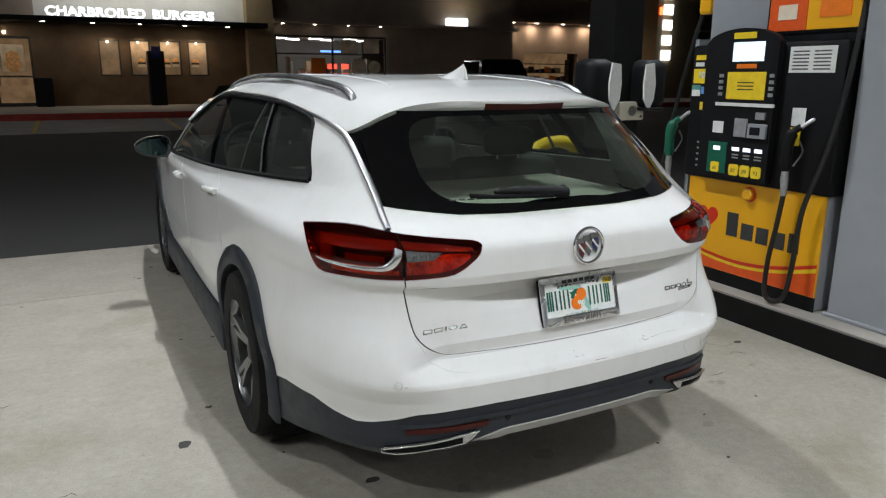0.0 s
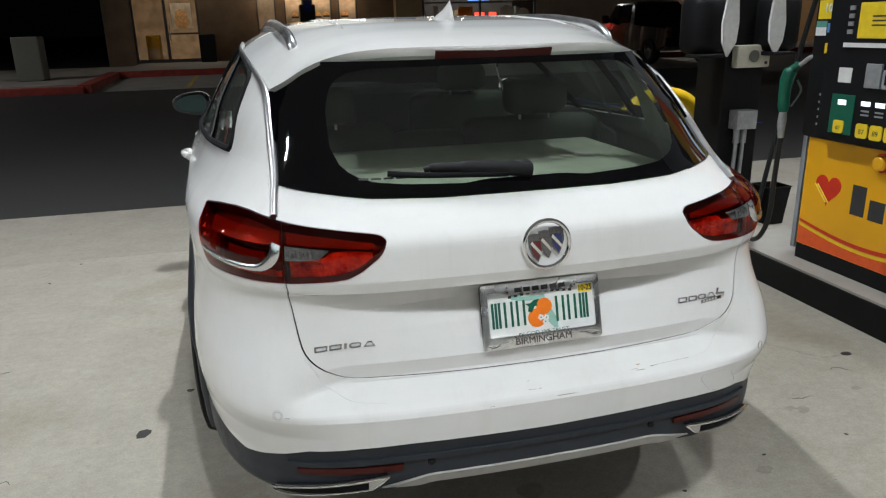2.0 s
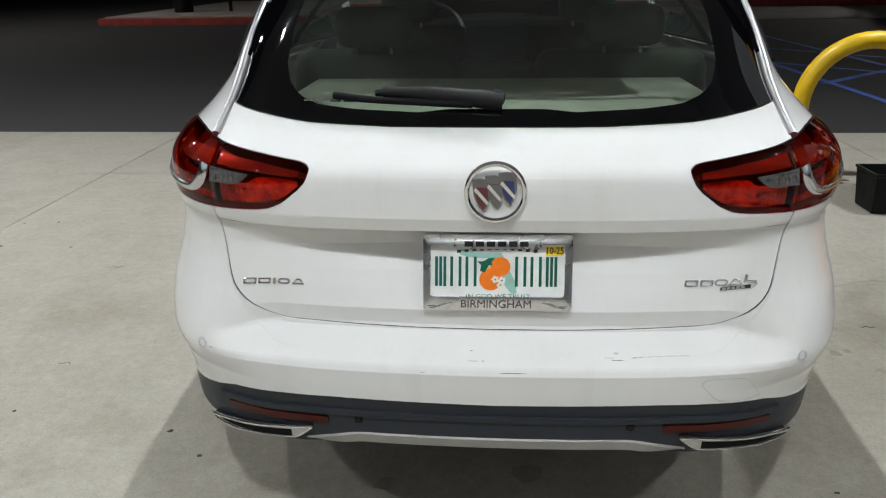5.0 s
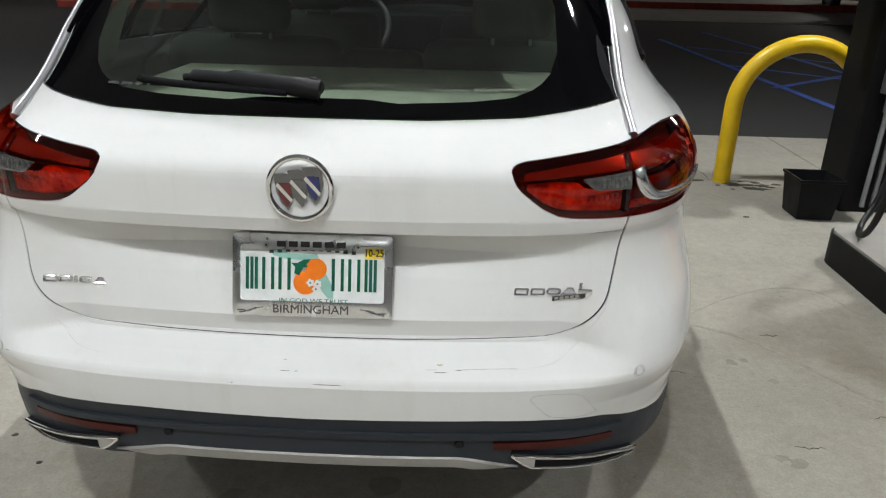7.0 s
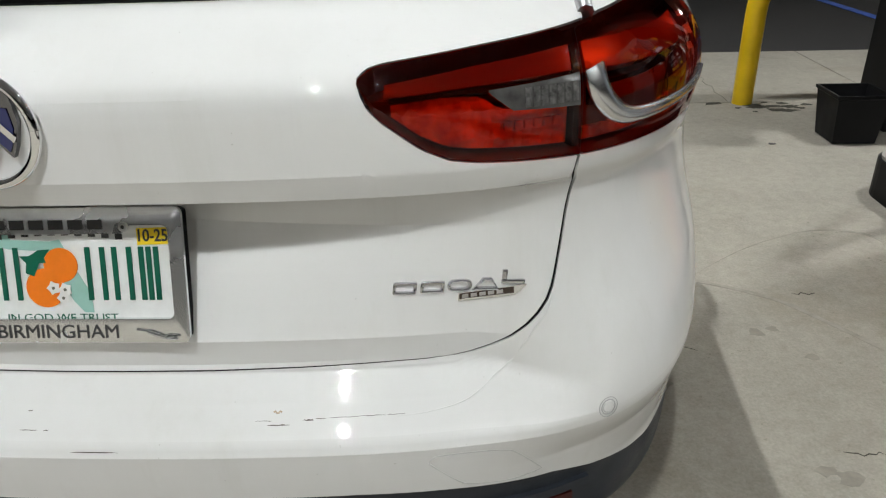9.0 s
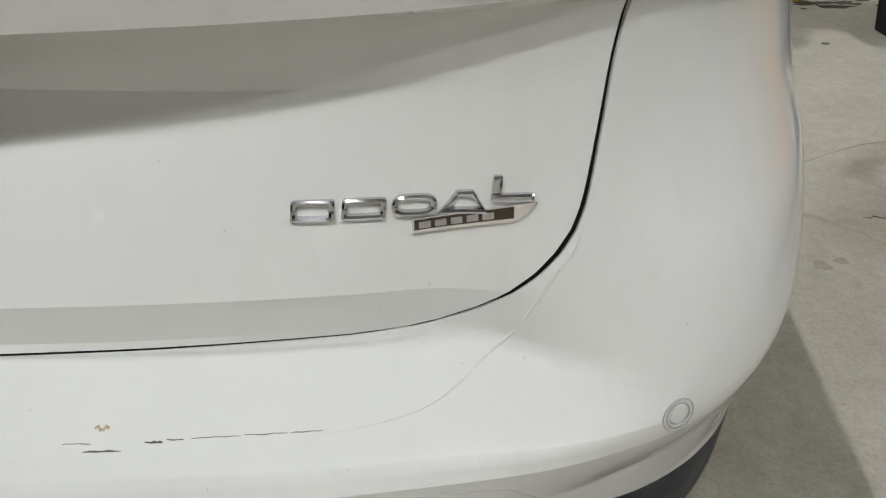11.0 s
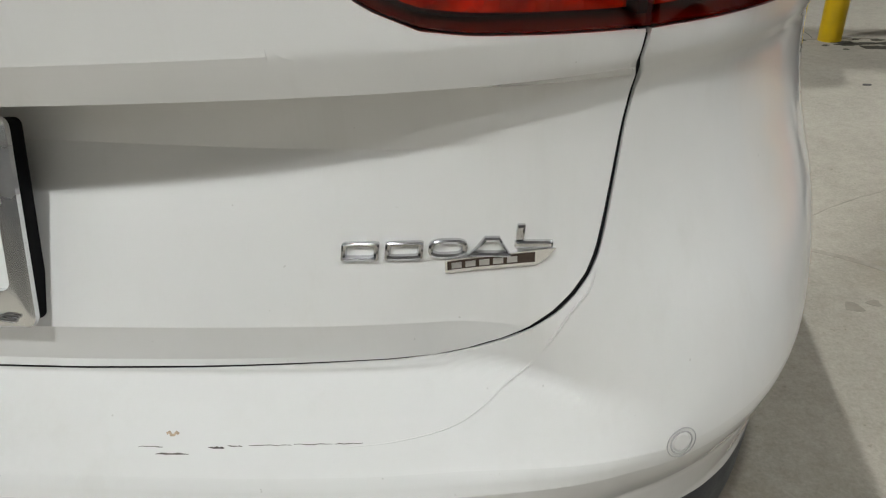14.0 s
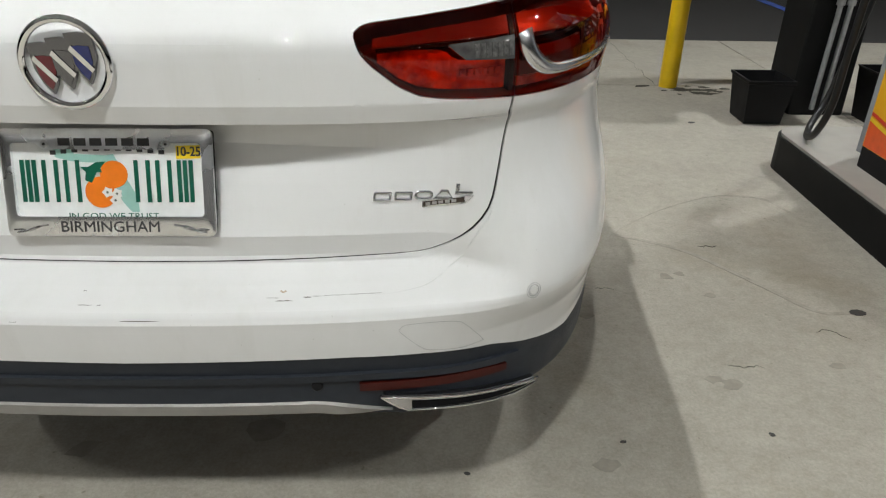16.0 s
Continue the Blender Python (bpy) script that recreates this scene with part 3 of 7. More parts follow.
LAMP_LOW = mirrored([(0.378, 0.975), (0.385, 0.955), (0.40, 0.938), (0.44, 0.907), (0.47, 0.893), (0.50, 0.888), (0.54, 0.885), (0.62, 0.880), (0.75, 0.879), (0.85, 0.876), (0.91, 0.874), (0.945, 0.880), (0.97, 0.902), (0.995, 0.938), (1.015, 0.965), (1.035, 0.993)])
LAMP_TOP = mirrored([(0.378, 0.976), (0.385, 0.983), (0.40, 0.987), (0.50, 0.997), (0.62, 1.007), (0.64, 1.009), (0.73, 1.017), (0.80, 1.017), (0.90, 1.010), (1.035, 0.996)])
GAP = mirrored([(0, 0.602), (0.17, 0.6025), (0.28, 0.604), (0.39, 0.6065), (0.43, 0.607), (0.465, 0.609), (0.486, 0.615), (0.513, 0.632), (0.535, 0.650), (0.554, 0.668), (0.567, 0.684), (0.577, 0.700), (0.583, 0.716), (0.588, 0.738), (0.594, 0.768), (0.602, 0.810), (0.615, 0.866), (0.619, 0.882)])
GLASS_LOW = mirrored([(0, 1.044), (0.22, 1.044), (0.40, 1.050), (0.51, 1.061), (0.66, 1.073)])
BLACK_TOP = mirrored([(0, 0.473), (0.35, 0.477), (0.47, 0.473), (0.60, 0.463), (0.66, 0.445), (0.74, 0.427), (0.80, 0.418), (0.90, 0.430), (1.0, 0.446), (1.2, 0.432), (1.37, 0.395)])
OUTER = 1.034
WHEEL_Y, WHEEL_Z, WHEEL_R, FRONT_Y = 1.12, 0.345, 0.345, 3.95


def side_y(s, z=0.6):
    return skin(s, z).y


def arch(s, r):
    """The height of the wheel arch of radius r over the skin at s, or 0."""
    y = side_y(s)
    best = 0
    for c in (WHEEL_Y, FRONT_Y):
        if abs(y - c) < r:
            best = max(best, WHEEL_Z + math.sqrt(r * r - (y - c) ** 2))
    return best


# rear bumper cover
cols = steps_of(0, 0.35, 18) + steps_of(0.36, 0.53, 14) + steps_of(0.535, 0.622, 32) + steps_of(0.635, OUTER, 30)
bumper_top = lambda s: (GAP(max(0, abs(s) - 0.0038)) - 0.0007) if abs(s) < 0.6215 else LAMP_LOW(s) - 0.0025
bm = skin_patch(both(cols), BLACK_TOP, lambda s: 0.552, 22, rim=0.014, edges="b")
skin_patch(both(cols), lambda s: 0.552, lambda s: 0.568, 4, rim=0, bm=bm)
skin_patch(both(cols), lambda s: 0.568, bumper_top, 40, rim=0.014, edges="t", bm=bm)
bumper = part("bumper", bm, "white", car, "white painted rear bumper with scuffs", smooth=75)

# dark inner shell that shows in the gaps
part("inner_shell", skin_patch(both(steps_of(0, 1.25, 60)), lambda s: 0.42, lambda s: 1.03, 40, out=-0.055, rim=0), "gapblack", car)

# tailgate
c2 = [0.378, 0.382, 0.388, 0.395, 0.402] + steps_of(0.41, 0.53, 14) + steps_of(0.537, 0.617, 32)
bm = bmesh.new()
FOLD = lambda s: max(0.652, GAP(s) + 0.0016)
for lo, hi, n, e in ((lambda s: GAP(s) + 0.0006, FOLD, 8, "b"), (FOLD, lambda s: 0.844, 48, ""), (lambda s: 0.844, lambda s: 0.852, 2, ""), (lambda s: 0.852, GLASS_LOW, 48, "t")):
    skin_patch(both(steps_of(0, 0.378, 20)), lo, hi, n, rim=0.014, edges=e, bm=bm)
for sg in (1, -1):
    for lo, hi, n, e in ((lambda s: GAP(s) + 0.0006, FOLD, 8, "b"), (FOLD, lambda s: 0.844, 48, ""), (lambda s: 0.844, lambda s: 0.852, 2, ""), (lambda s: 0.852, lambda s: LAMP_LOW(s) - 0.002, 14, "t")):
        skin_patch([s for s in c2 if s < 0.6095], lo, hi, n, side=sg, rim=0.014, bm=bm, edges=e)
    skin_patch([s for s in c2 if s > 0.605], lambda s: max(GAP(s) + 0.0006, 0.0), lambda s: LAMP_LOW(s) - 0.002, 72, side=sg, rim=0.014, bm=bm, edges="b")
    skin_patch(c2 + [0.628, 0.638], lambda s: LAMP_TOP(s) + 0.002, GLASS_LOW, 12, side=sg, rim=0.014, bm=bm, edges="bt")
tailgate = part("tailgate", weld(bm, 0.0002), "white", car, "white tailgate with a hollow round the plate", smooth=14)

# black tube at the bottom of the tailgate gap, put there for its shade
seal = [s for s in steps_of(0, 0.53, 24) + steps_of(0.537, 0.617, 40)]
seal = [(-s, GAP(s)) for s in reversed(seal)] + [(s, GAP(s)) for s in seal[1:]]
part("seal", tube([skin(s + math.copysign(0.0019, s), z - 0.0001, -0.0036) for s, z in seal], 0.0021, 6), "gapblack", tailgate, "black tube for the shade in the gap")

# rear window: black printed border, clear middle
TOP_Z = 1.352
EDGE = at_line([(1.06, 0.645), (1.12, 0.640), (1.18, 0.652), (1.25, 0.684), (1.29, 0.715), (1.315, 0.690), (1.352, 0.58)])


WIN_LOW = mirrored([(0, 1.076), (0.10, 1.076), (0.16, 1.070), (0.30, 1.075), (0.38, 1.082), (0.43, 1.098), (0.462, 1.125), (0.475, 1.16)])
bm = skin_patch(both(steps_of(0, 0.474, 24)), WIN_LOW, lambda s: TOP_Z, 26, out=0.002, rim=0)
rear_window = part("rear_window", bm, "tint", car, "tinted rear window", smooth=True)
# label printed low on the glass: unreadable, so thin bars
for k in range(4):
    bm = bmesh.new()
    s0 = -0.415 + k * 0.03
    skin_patch(steps_of(-s0 - 0.024, -s0, 2), lambda s: 1.086, lambda s: 1.090, 1, out=0.0035, rim=0, side=-1, bm=bm)
    part("print_mark", bm, "darktrim", rear_window)

# tail lamps
def lamp_piece(name, mat, parent, s0, s1, low, high, out, sg, n=12, rows=4, rim=0.006, dome=0.0, label=""):
    bm = bmesh.new()
    skin_patch(steps_of(s0, s1, n), low, high, rows, out=out, rim=rim, side=sg, dome=dome, bm=bm)
    return part(name, bm, mat, parent, label, smooth=40)


BAR_LOW = at_line([(0.40, 0.960), (0.50, 0.970), (0.61, 0.975), (0.66, 0.972), (0.95, 0.963)])
BAR_TOP = at_line([(0.40, 0.976), (0.50, 0.989), (0.61, 0.997), (0.66, 0.998), (0.95, 0.992)])
for sg in (-1, 1):
    bm = bmesh.new()
    skin_patch(steps_of(0.379, OUTER, 44), lambda s: LAMP_LOW(s), lambda s: LAMP_TOP(s), 8, out=-0.040, rim=0, side=sg, bm=bm)
    lamp_ob = part("tail_lamp", bm, "reddark", car, "red wraparound tail lamp with a chrome hook", smooth=40)
    # side walls of the housing
    bm = bmesh.new()
    for f in (LAMP_LOW, LAMP_TOP):
        vs = [(bm.verts.new(skin(sg * s, f(s), 0.0)), bm.verts.new(skin(sg * s, f(s), -0.041))) for s in steps_of(0.379, OUTER, 44)]
        for (a, b), (c, d) in zip(vs, vs[1:]):
            bm.faces.new((a, c, d, b))
    part("housing", bm, "reddark", lamp_ob)
    for s0, s1, n in ((0.379, 0.6195, 26), (0.6255, OUTER, 34)):
        bm = bmesh.new()
        skin_patch(steps_of(s0, s1, n), LAMP_LOW, lambda s: LAMP_TOP(s) - (0.004 if 0.60 < s < 0.66 else 0), 12, out=0.0015, rim=0.006, dome=0.004, side=sg, bm=bm)
        part("lens", weld(bm), "lens", lamp_ob, "glossy red lens", smooth=True)
    for s0, s1 in ((0.3792, 0.3798), (OUTER - 0.0012, OUTER - 0.0004)):
        bm = bmesh.new()
        vs = [[bm.verts.new(skin(sg * s0, LAMP_LOW(s0) + (LAMP_TOP(s0) - LAMP_LOW(s0)) * q, o)) for q in (0, 0.5, 1)] for o in (0.0, -0.042)]
        for j in range(2):
            bm.faces.new((vs[0][j], vs[0][j + 1], vs[1][j + 1], vs[1][j]))
        part("housing", bm, "reddark", lamp_ob)
    # dark divider at the cut
    lamp_piece("divider", "gapblack", lamp_ob, 0.6185, 0.6265, lambda s: LAMP_LOW(s) + 0.004, lambda s: LAMP_TOP(s) - 0.010, -0.012, sg, 4, rim=0.02)
    # inner half: bright lower reflector with a bowl, light bar above, dark ledge between
    lamp_piece("reflector", "redrefl", lamp_ob, 0.412, 0.617, lambda s: LAMP_LOW(s) + 0.007, lambda s: at_line([(0.41, 0.950), (0.47, 0.958), (0.51, 0.955), (0.53, 0.936), (0.62, 0.930)])(s), -0.022, sg, 20, 8)
    for k in range(6):
        s = 0.535 + k * 0.012
        lamp_piece("prism", "redrefl", lamp_ob, s, s + 0.009, lambda s: 0.912, lambda s: 0.922, -0.016, sg, 2, 2, rim=0.005)
    lamp_piece("light_bar", "redbar", lamp_ob, 0.405, 0.616, BAR_LOW, BAR_TOP, -0.012, sg, 14, rim=0.010)
    lamp_piece("ledge", "gapblack", lamp_ob, 0.410, 0.616, lambda s: BAR_LOW(s) - 0.008, lambda s: BAR_LOW(s) - 0.001, -0.014, sg, 14, rim=0.012)
    # reversing lamp
    lamp_piece("reversing_lamp", "revlamp", lamp_ob, 0.510, 0.613, lambda s: at_line([(0.510, 0.958), (0.535, 0.940), (0.62, 0.936)])(s), lambda s: at_line([(0.510, 0.960), (0.55, 0.962), (0.62, 0.966)])(s), 0.0066, sg, 12, 6, 0.003, label="clear grey reversing lamp")
    for k in range(7):
        s = 0.548 + k * 0.0092
        lamp_piece("lens_rib", "clearrib", lamp_ob, s, s + 0.0070, lambda s: 0.9415, lambda s: 0.9590, 0.0076, sg, 2, 2, rim=0.002)
    # outer half: red frame round a dark well
    lamp_piece("light_bar", "redbar", lamp_ob, 0.636, 0.945, BAR_LOW, BAR_TOP, -0.012, sg, 16, rim=0.012)
    lamp_piece("light_bar", "redbar", lamp_ob, 0.895, 0.945, lambda s: 0.912, lambda s: 0.962, -0.012, sg, 4, rim=0.012)
    lamp_piece("well", "gapblack", lamp_ob, 0.660, 0.893, lambda s: 0.920, lambda s: 0.962, -0.034, sg, 8)
    lamp_piece("well_lens", "redbar", lamp_ob, 0.690, 0.840, lambda s: 0.925, lambda s: 0.950, -0.024, sg, 6)
    lamp_piece("reflector", "redrefl", lamp_ob, 0.640, 0.90, lambda s: LAMP_LOW(s) + 0.006, lambda s: LAMP_LOW(s) + 0.020, -0.022, sg, 14)
    # chrome hook: a flat band
    line = [(0.636, 0.968), (0.640, 0.950), (0.652, 0.932), (0.672, 0.918), (0.70, 0.912), (0.76, 0.911), (0.84, 0.912), (0.90, 0.915), (0.935, 0.920)]
    bm = bmesh.new()
    width = at_line([(0.0, 0.0135), (0.30, 0.0125), (0.5, 0.0085), (1.0, 0.0035)])
    pts = curve([(s, z, 0) for s, z in line], 6)
    rows = []
    for k, p in enumerate(pts):
        d = (pts[min(k + 1, len(pts) - 1)] - pts[max(k - 1, 0)]).normalized()
        nrm, w = Vector((d.y, -d.x, 0)), width(k / (len(pts) - 1))
        rows.append([bm.verts.new(skin(sg * (p.x + nrm.x * q * w), p.y + nrm.y * q * w, o)) for q, o in ((-1, 0.001), (-1, 0.006), (-0.5, 0.0105), (0.5, 0.0105), (1, 0.006), (1, 0.001))])
    for a, b in zip(rows, rows[1:]):
        for j in range(5):
            bm.faces.new((a[j], a[j + 1], b[j + 1], b[j]))
    part("chrome_hook", bm, "hookmetal", lamp_ob, "chrome hook", smooth=60)

# quarter panels, doors, sills and wings
CHROME = at_line([(1.000, 0.648), (1.09, 0.652), (1.17, 0.668), (1.25, 0.705), (1.284, 0.755), (1.312, 0.85), (1.331, 0.94)])
BELT = at_line([(0.86, 1.108), (0.97, 1.106), (1.37, 1.086), (1.9, 1.060), (3.1, 1.016), (3.6, 1.000), (5.2, 0.94)])
WINDOW_TOP = at_line([(0.88, 1.285), (0.92, 1.307), (1.03, 1.331), (1.28, 1.359), (2.33, 1.360), (2.66, 1.285), (2.99, 1.195), (3.36, 1.025)])


def panel_low(s):
    a = arch(s, 0.425)
    base = BLACK_TOP(s) if s < 1.3 else 0.40
    return max(base, a)


for sg in (-1, 1):
    bm = bmesh.new()
    skin_patch(steps_of(OUTER - 0.001, 2.00, 66), panel_low, BELT, 60, side=sg, bm=bm, rim=0.012, edges="brt")
    skin_patch(steps_of(0.655, OUTER + 0.002, 20), lambda s: LAMP_TOP(s) + 0.003, BELT, 10, side=sg, bm=bm, rim=0.012, edges="bl")
    skin_patch(steps_of(1.107, 1.331, 18), lambda z: CHROME(z) + 0.006, lambda z: max(0.972 - (z - 1.107) * 0.30, CHROME(z) + 0.012), 10, bm=bm, rim=0.008, edges="tb", surface=lambda z, s, o, sg=sg: skin(sg * s, z, o))
    skin_patch(steps_of(0.900, 0.985, 12), lambda s: BELT(s) - 0.004, lambda s: BELT(s) + 0.004 + 0.050 * ((0.985 - s) / 0.085) ** 2.2, 4, out=0.0005, side=sg, bm=bm, rim=0.008, edges="t")
    quarter = part("quarter_panel", weld(bm), "white", car, smooth=30)
    for s0, s1, label in ((2.004, 2.955, "white rear door"), (2.96, 4.06, "white front door")):
        bm = bmesh.new()
        skin_patch(steps_of(s0, s1, 40), panel_low, BELT, 56, side=sg, bm=bm, rim=0.012)
        door = part("door", weld(bm), "white", car, label, smooth=30)
        hs = s0 + 0.02
        p = [skin(sg * s, 0.972 - (s - 2) * 0.045, o) for s, o in ((hs, 0.002), (hs + 0.03, 0.016), (hs + 0.10, 0.021), (hs + 0.17, 0.016), (hs + 0.20, 0.002))]
        part("door_handle", tube(curve(p, 5), 0.013, 8, flat=1.3), "white", door, "white pull handle with chrome edge", smooth=60)
    bm = bmesh.new()
    skin_patch(steps_of(4.065, 5.05, 40), panel_low, lambda s: 0.93 - (s - 4.1) * 0.10, 20, side=sg, bm=bm, rim=0.012)
    part("wing", weld(bm), "white", car, smooth=30)
    # dark cladding round the wheels and along the sill
    for yc in (WHEEL_Y, FRONT_Y):
        off = 0.532 if yc < 2 else 0.53
        bm = bmesh.new()
        rows = []
        for k in range(41):
            a = radians(-18 + 216 * k / 40)
            rows.append([(math.cos(a), math.sin(a), r) for r in (0.372, 0.372, 0.385, 0.44, 0.452)])
        outs = (-0.05, 0.014, 0.022, 0.014, 0.0)
        lines = []
        for row in rows:
            line = []
            for (c, sn, r), o in zip(row, outs):
                y, z = yc + c * r, max(0.205, WHEEL_Z + sn * r)
                w = float(np.interp(y, ROWS_Y[int((max(z, 0.204) - 0.2) / 0.004)], ROWS_X[int((max(z, 0.204) - 0.2) / 0.004)]))
                line.append(bm.verts.new((sg * (w + o), y, z)))
            lines.append(line)
        for p, q in zip(lines, lines[1:]):
            for j in range(4):
                bm.faces.new((p[j], q[j], q[j + 1], p[j + 1]))
        part("arch_trim", bm, "cladding", car, "dark grey plastic arch trim", smooth=40)
        liner = lathe([(0.40, 0.0), (0.40, 0.30), (0.05, 0.30)], Matrix.Translation((sg * 0.86, yc, WHEEL_Z + 0.02)) @ Matrix.Rotation(radians(-90 * sg), 4, "Y"), 32, cap=False)
        part("wheel_well", liner, "gapblack", car)
    bm = box(sg * 0.80, sg * 0.925, 1.50, 3.57, 0.20, 0.41, 0.03)
    part("sill", bm, "cladding", car, "dark grey plastic sill", smooth=40)
    # side glass
    for s0, s1, mat in ((0.915, 1.348, "quarterglass"), (1.352, 2.12, "privacy"), (2.19, 3.36, "privacy")):
        bm = bmesh.new()
        skin_patch(steps_of(s0, s1, 18), lambda s: BELT(s) + 0.012, lambda s: max(WINDOW_TOP(s), BELT(s) + 0.014), 10, out=-0.006, side=sg, bm=bm, rim=0)
        part("side_window", bm, mat, car, "dark side window", smooth=True)
    # raked rear pillar with a strip painting its grey sheen, and the thin guide of the rear door's pane
    for name, s0, s1, wide, out, mat in (("pillar", 1.415, 1.285, 0.052, 0.0, "glassblack"), ("pillar_bead", 1.425, 1.295, 0.014, 0.003, "darktrim"), ("pane_guide", 1.71, 1.40, 0.008, -0.004, "darktrim")):
        bm = bmesh.new()
        rows = []
        for q in steps_of(0, 1, 8):
            s = s0 + (s1 - s0) * q
            z = BELT(s) + (WINDOW_TOP(s) + 0.004 - BELT(s)) * q
            rows.append([bm.verts.new(skin(sg * (s + d * wide / 2), z, out - e)) for d, e in ((-1, 0.012), (-1, 0.002), (-0.8, 0.0), (0.8, 0.0), (1, 0.002), (1, 0.012))])
        for a, b in zip(rows, rows[1:]):
            for j in range(5):
                bm.faces.new((a[j], a[j + 1], b[j + 1], b[j]))
        part(name, bm, mat, car, smooth=40)
    # black printed border of the quarter pane
    rim = [(1.385, 1.092), (1.20, 1.100), (1.04, 1.107), (0.985, 1.114), (0.962, 1.132), (0.943, 1.20), (0.918, 1.285), (0.935, 1.308), (1.10, 1.340), (1.262, 1.352)]
    inner = [(1.312, 1.136), (1.20, 1.138), (1.05, 1.143), (1.015, 1.148), (0.992, 1.165), (0.975, 1.21), (0.955, 1.270), (0.972, 1.290), (1.10, 1.318), (1.222, 1.328)]
    bm = bmesh.new()
    loops = [[bm.verts.new(skin(sg * s, z, -0.0085)) for s, z in loop] for loop in (rim, inner)]
    for j in range(10):
        bm.faces.new((loops[0][j], loops[0][(j + 1) % 10], loops[1][(j + 1) % 10], loops[1][j]))
    part("pane_border", bm, "gapblack", car, "black printed border")
    for s0, s1 in ((2.118, 2.195),):
        bm = bmesh.new()
        skin_patch(steps_of(s0, s1, 3), BELT, lambda s: WINDOW_TOP(s) + 0.012, 8, out=-0.002, side=sg, bm=bm, rim=0.01)
        part("pillar", bm, "glassblack", car, smooth=30)
    belt = [skin(sg * s, BELT(s) + 0.005, 0.002) for s in steps_of(0.985, 3.40, 50)]
    part("belt_strip", tube(belt, 0.010, 6), "gapblack", car)
    rear = curve([skin(sg * s, z, 0.001) for s, z in ((1.03, 1.112), (0.990, 1.115), (0.968, 1.130), (0.944, 1.20), (0.921, 1.27), (0.912, 1.296), (0.935, 1.314), (1.03, 1.335), (1.28, 1.361), (2.30, 1.361), (2.66, 1.286), (3.0, 1.194))], 6)
    part("window_seal", tube(rear, 0.008, 6), "gapblack", car, smooth=60)
    # chrome strip: up the rear pillar and along the window tops
    line = [(s, z) for z, s in ((1.013, 0.643), (1.05, 0.645), (1.09, 0.648), (1.17, 0.664), (1.25, 0.700), (1.284, 0.750), (1.312, 0.845), (1.331, 0.94), (1.346, 1.03), (1.373, 1.32), (1.380, 1.8), (1.372, 2.31), (1.29, 2.68), (1.20, 3.01), (1.03, 3.38))]
    pts = curve([skin(sg * s, z, 0.002) for s, z in line], 8)
    rad = [0.0105 + 0.0001 * k if k < 30 else max(0.006, 0.0135 - (k - 30) * 0.0003) for k in range(len(pts))]
    part("chrome_strip", tube(pts, rad, 8), "satin", car, "chrome window strip", smooth=60)
    # mirror: rounded shell, white cap above, dark glass behind
    def shell(grow, z0, z1):
        bm = bmesh.new()
        rings = []
        for v in steps_of(0, 1, 10):
            y = 3.015 + 0.15 * v
            k = math.sqrt(max(0.0, 1 - v ** 2.2)) * grow + 0.001
            rings.append([bm.verts.new((sg * (1.01 + 0.105 * k * math.copysign(abs(math.cos(q)) ** 0.75, math.cos(q))), y, 1.035 + min(max(0.064 * k * (1 - 0.32 * math.cos(q)) * math.copysign(abs(math.sin(q)) ** 0.75, math.sin(q)), z0), z1))) for q in steps_of(0, 2 * math.pi, 28)[:-1]])
        for p, q in zip(rings, rings[1:]):
            for j in range(28):
                bm.faces.new((p[j], p[(j + 1) % 28], q[(j + 1) % 28], q[j]))
        bm.faces.new(rings[0])
        return bm
    mirror = part("door_mirror", shell(1.0, -0.2, 0.2), "darktrim", car, "dark door mirror with a white cap", smooth=50)
    part("mirror_cap", shell(1.015, 0.012, 0.2), "white", mirror, "white cap", smooth=40)
    part("mirror_glass", plate([(0.085 * math.copysign(abs(math.cos(q)) ** 0.75, math.cos(q)), 0.050 * (1 - 0.32 * sg * math.cos(q)) * math.copysign(abs(math.sin(q)) ** 0.75, math.sin(q))) for q in steps_of(0, 2 * math.pi, 28)[:-1]], lambda u, v, w: Vector((sg * 1.01 + u, 3.0145 - w, 1.033 + v)), 0.003), "mirrorglass", mirror, "mirror glass")
    part("mirror_base", box(sg * 0.86, sg * 0.95, 3.05, 3.12, 0.965, 0.992, 0.012), "darktrim", mirror)

# roof with its spoiler lip
ROOF_Z = at_line([(0.40, 1.384), (0.50, 1.406), (0.62, 1.427), (0.85, 1.453), (1.3, 1.472), (2.0, 1.478), (2.6, 1.452), (2.95, 1.402)])


CHROME_TOP = [(0.700, 1.250), (0.750, 1.284), (0.845, 1.312), (0.94, 1.331), (1.03, 1.346), (1.32, 1.373), (1.8, 1.380), (2.31, 1.372), (2.5, 1.335), (2.68, 1.29), (3.01, 1.20)]
EDGE_AT = [skin(s, z, -0.002) for s, z in CHROME_TOP]
EDGE_X, EDGE_Z = at_line([(p.y, p.x) for p in EDGE_AT]), at_line([(p.y, p.z) for p in EDGE_AT])


def roof_at(u, v):
    """u across from -1 to 1, v along from 0 (lip) to 1 (windscreen)."""
    y0 = 0.405 + 0.185 * abs(u) ** 2.2 + 0.05 * abs(u) ** 9
    y = y0 + (2.95 - y0) * v
    w, edge = EDGE_X(y), EDGE_Z(y)
    zc = ROOF_Z(y - 0.13 * abs(u) ** 2.2 * max(0, 1 - v * 3))
    return Vector((u * w, y, zc - (zc - edge) * abs(u) ** 5.0))


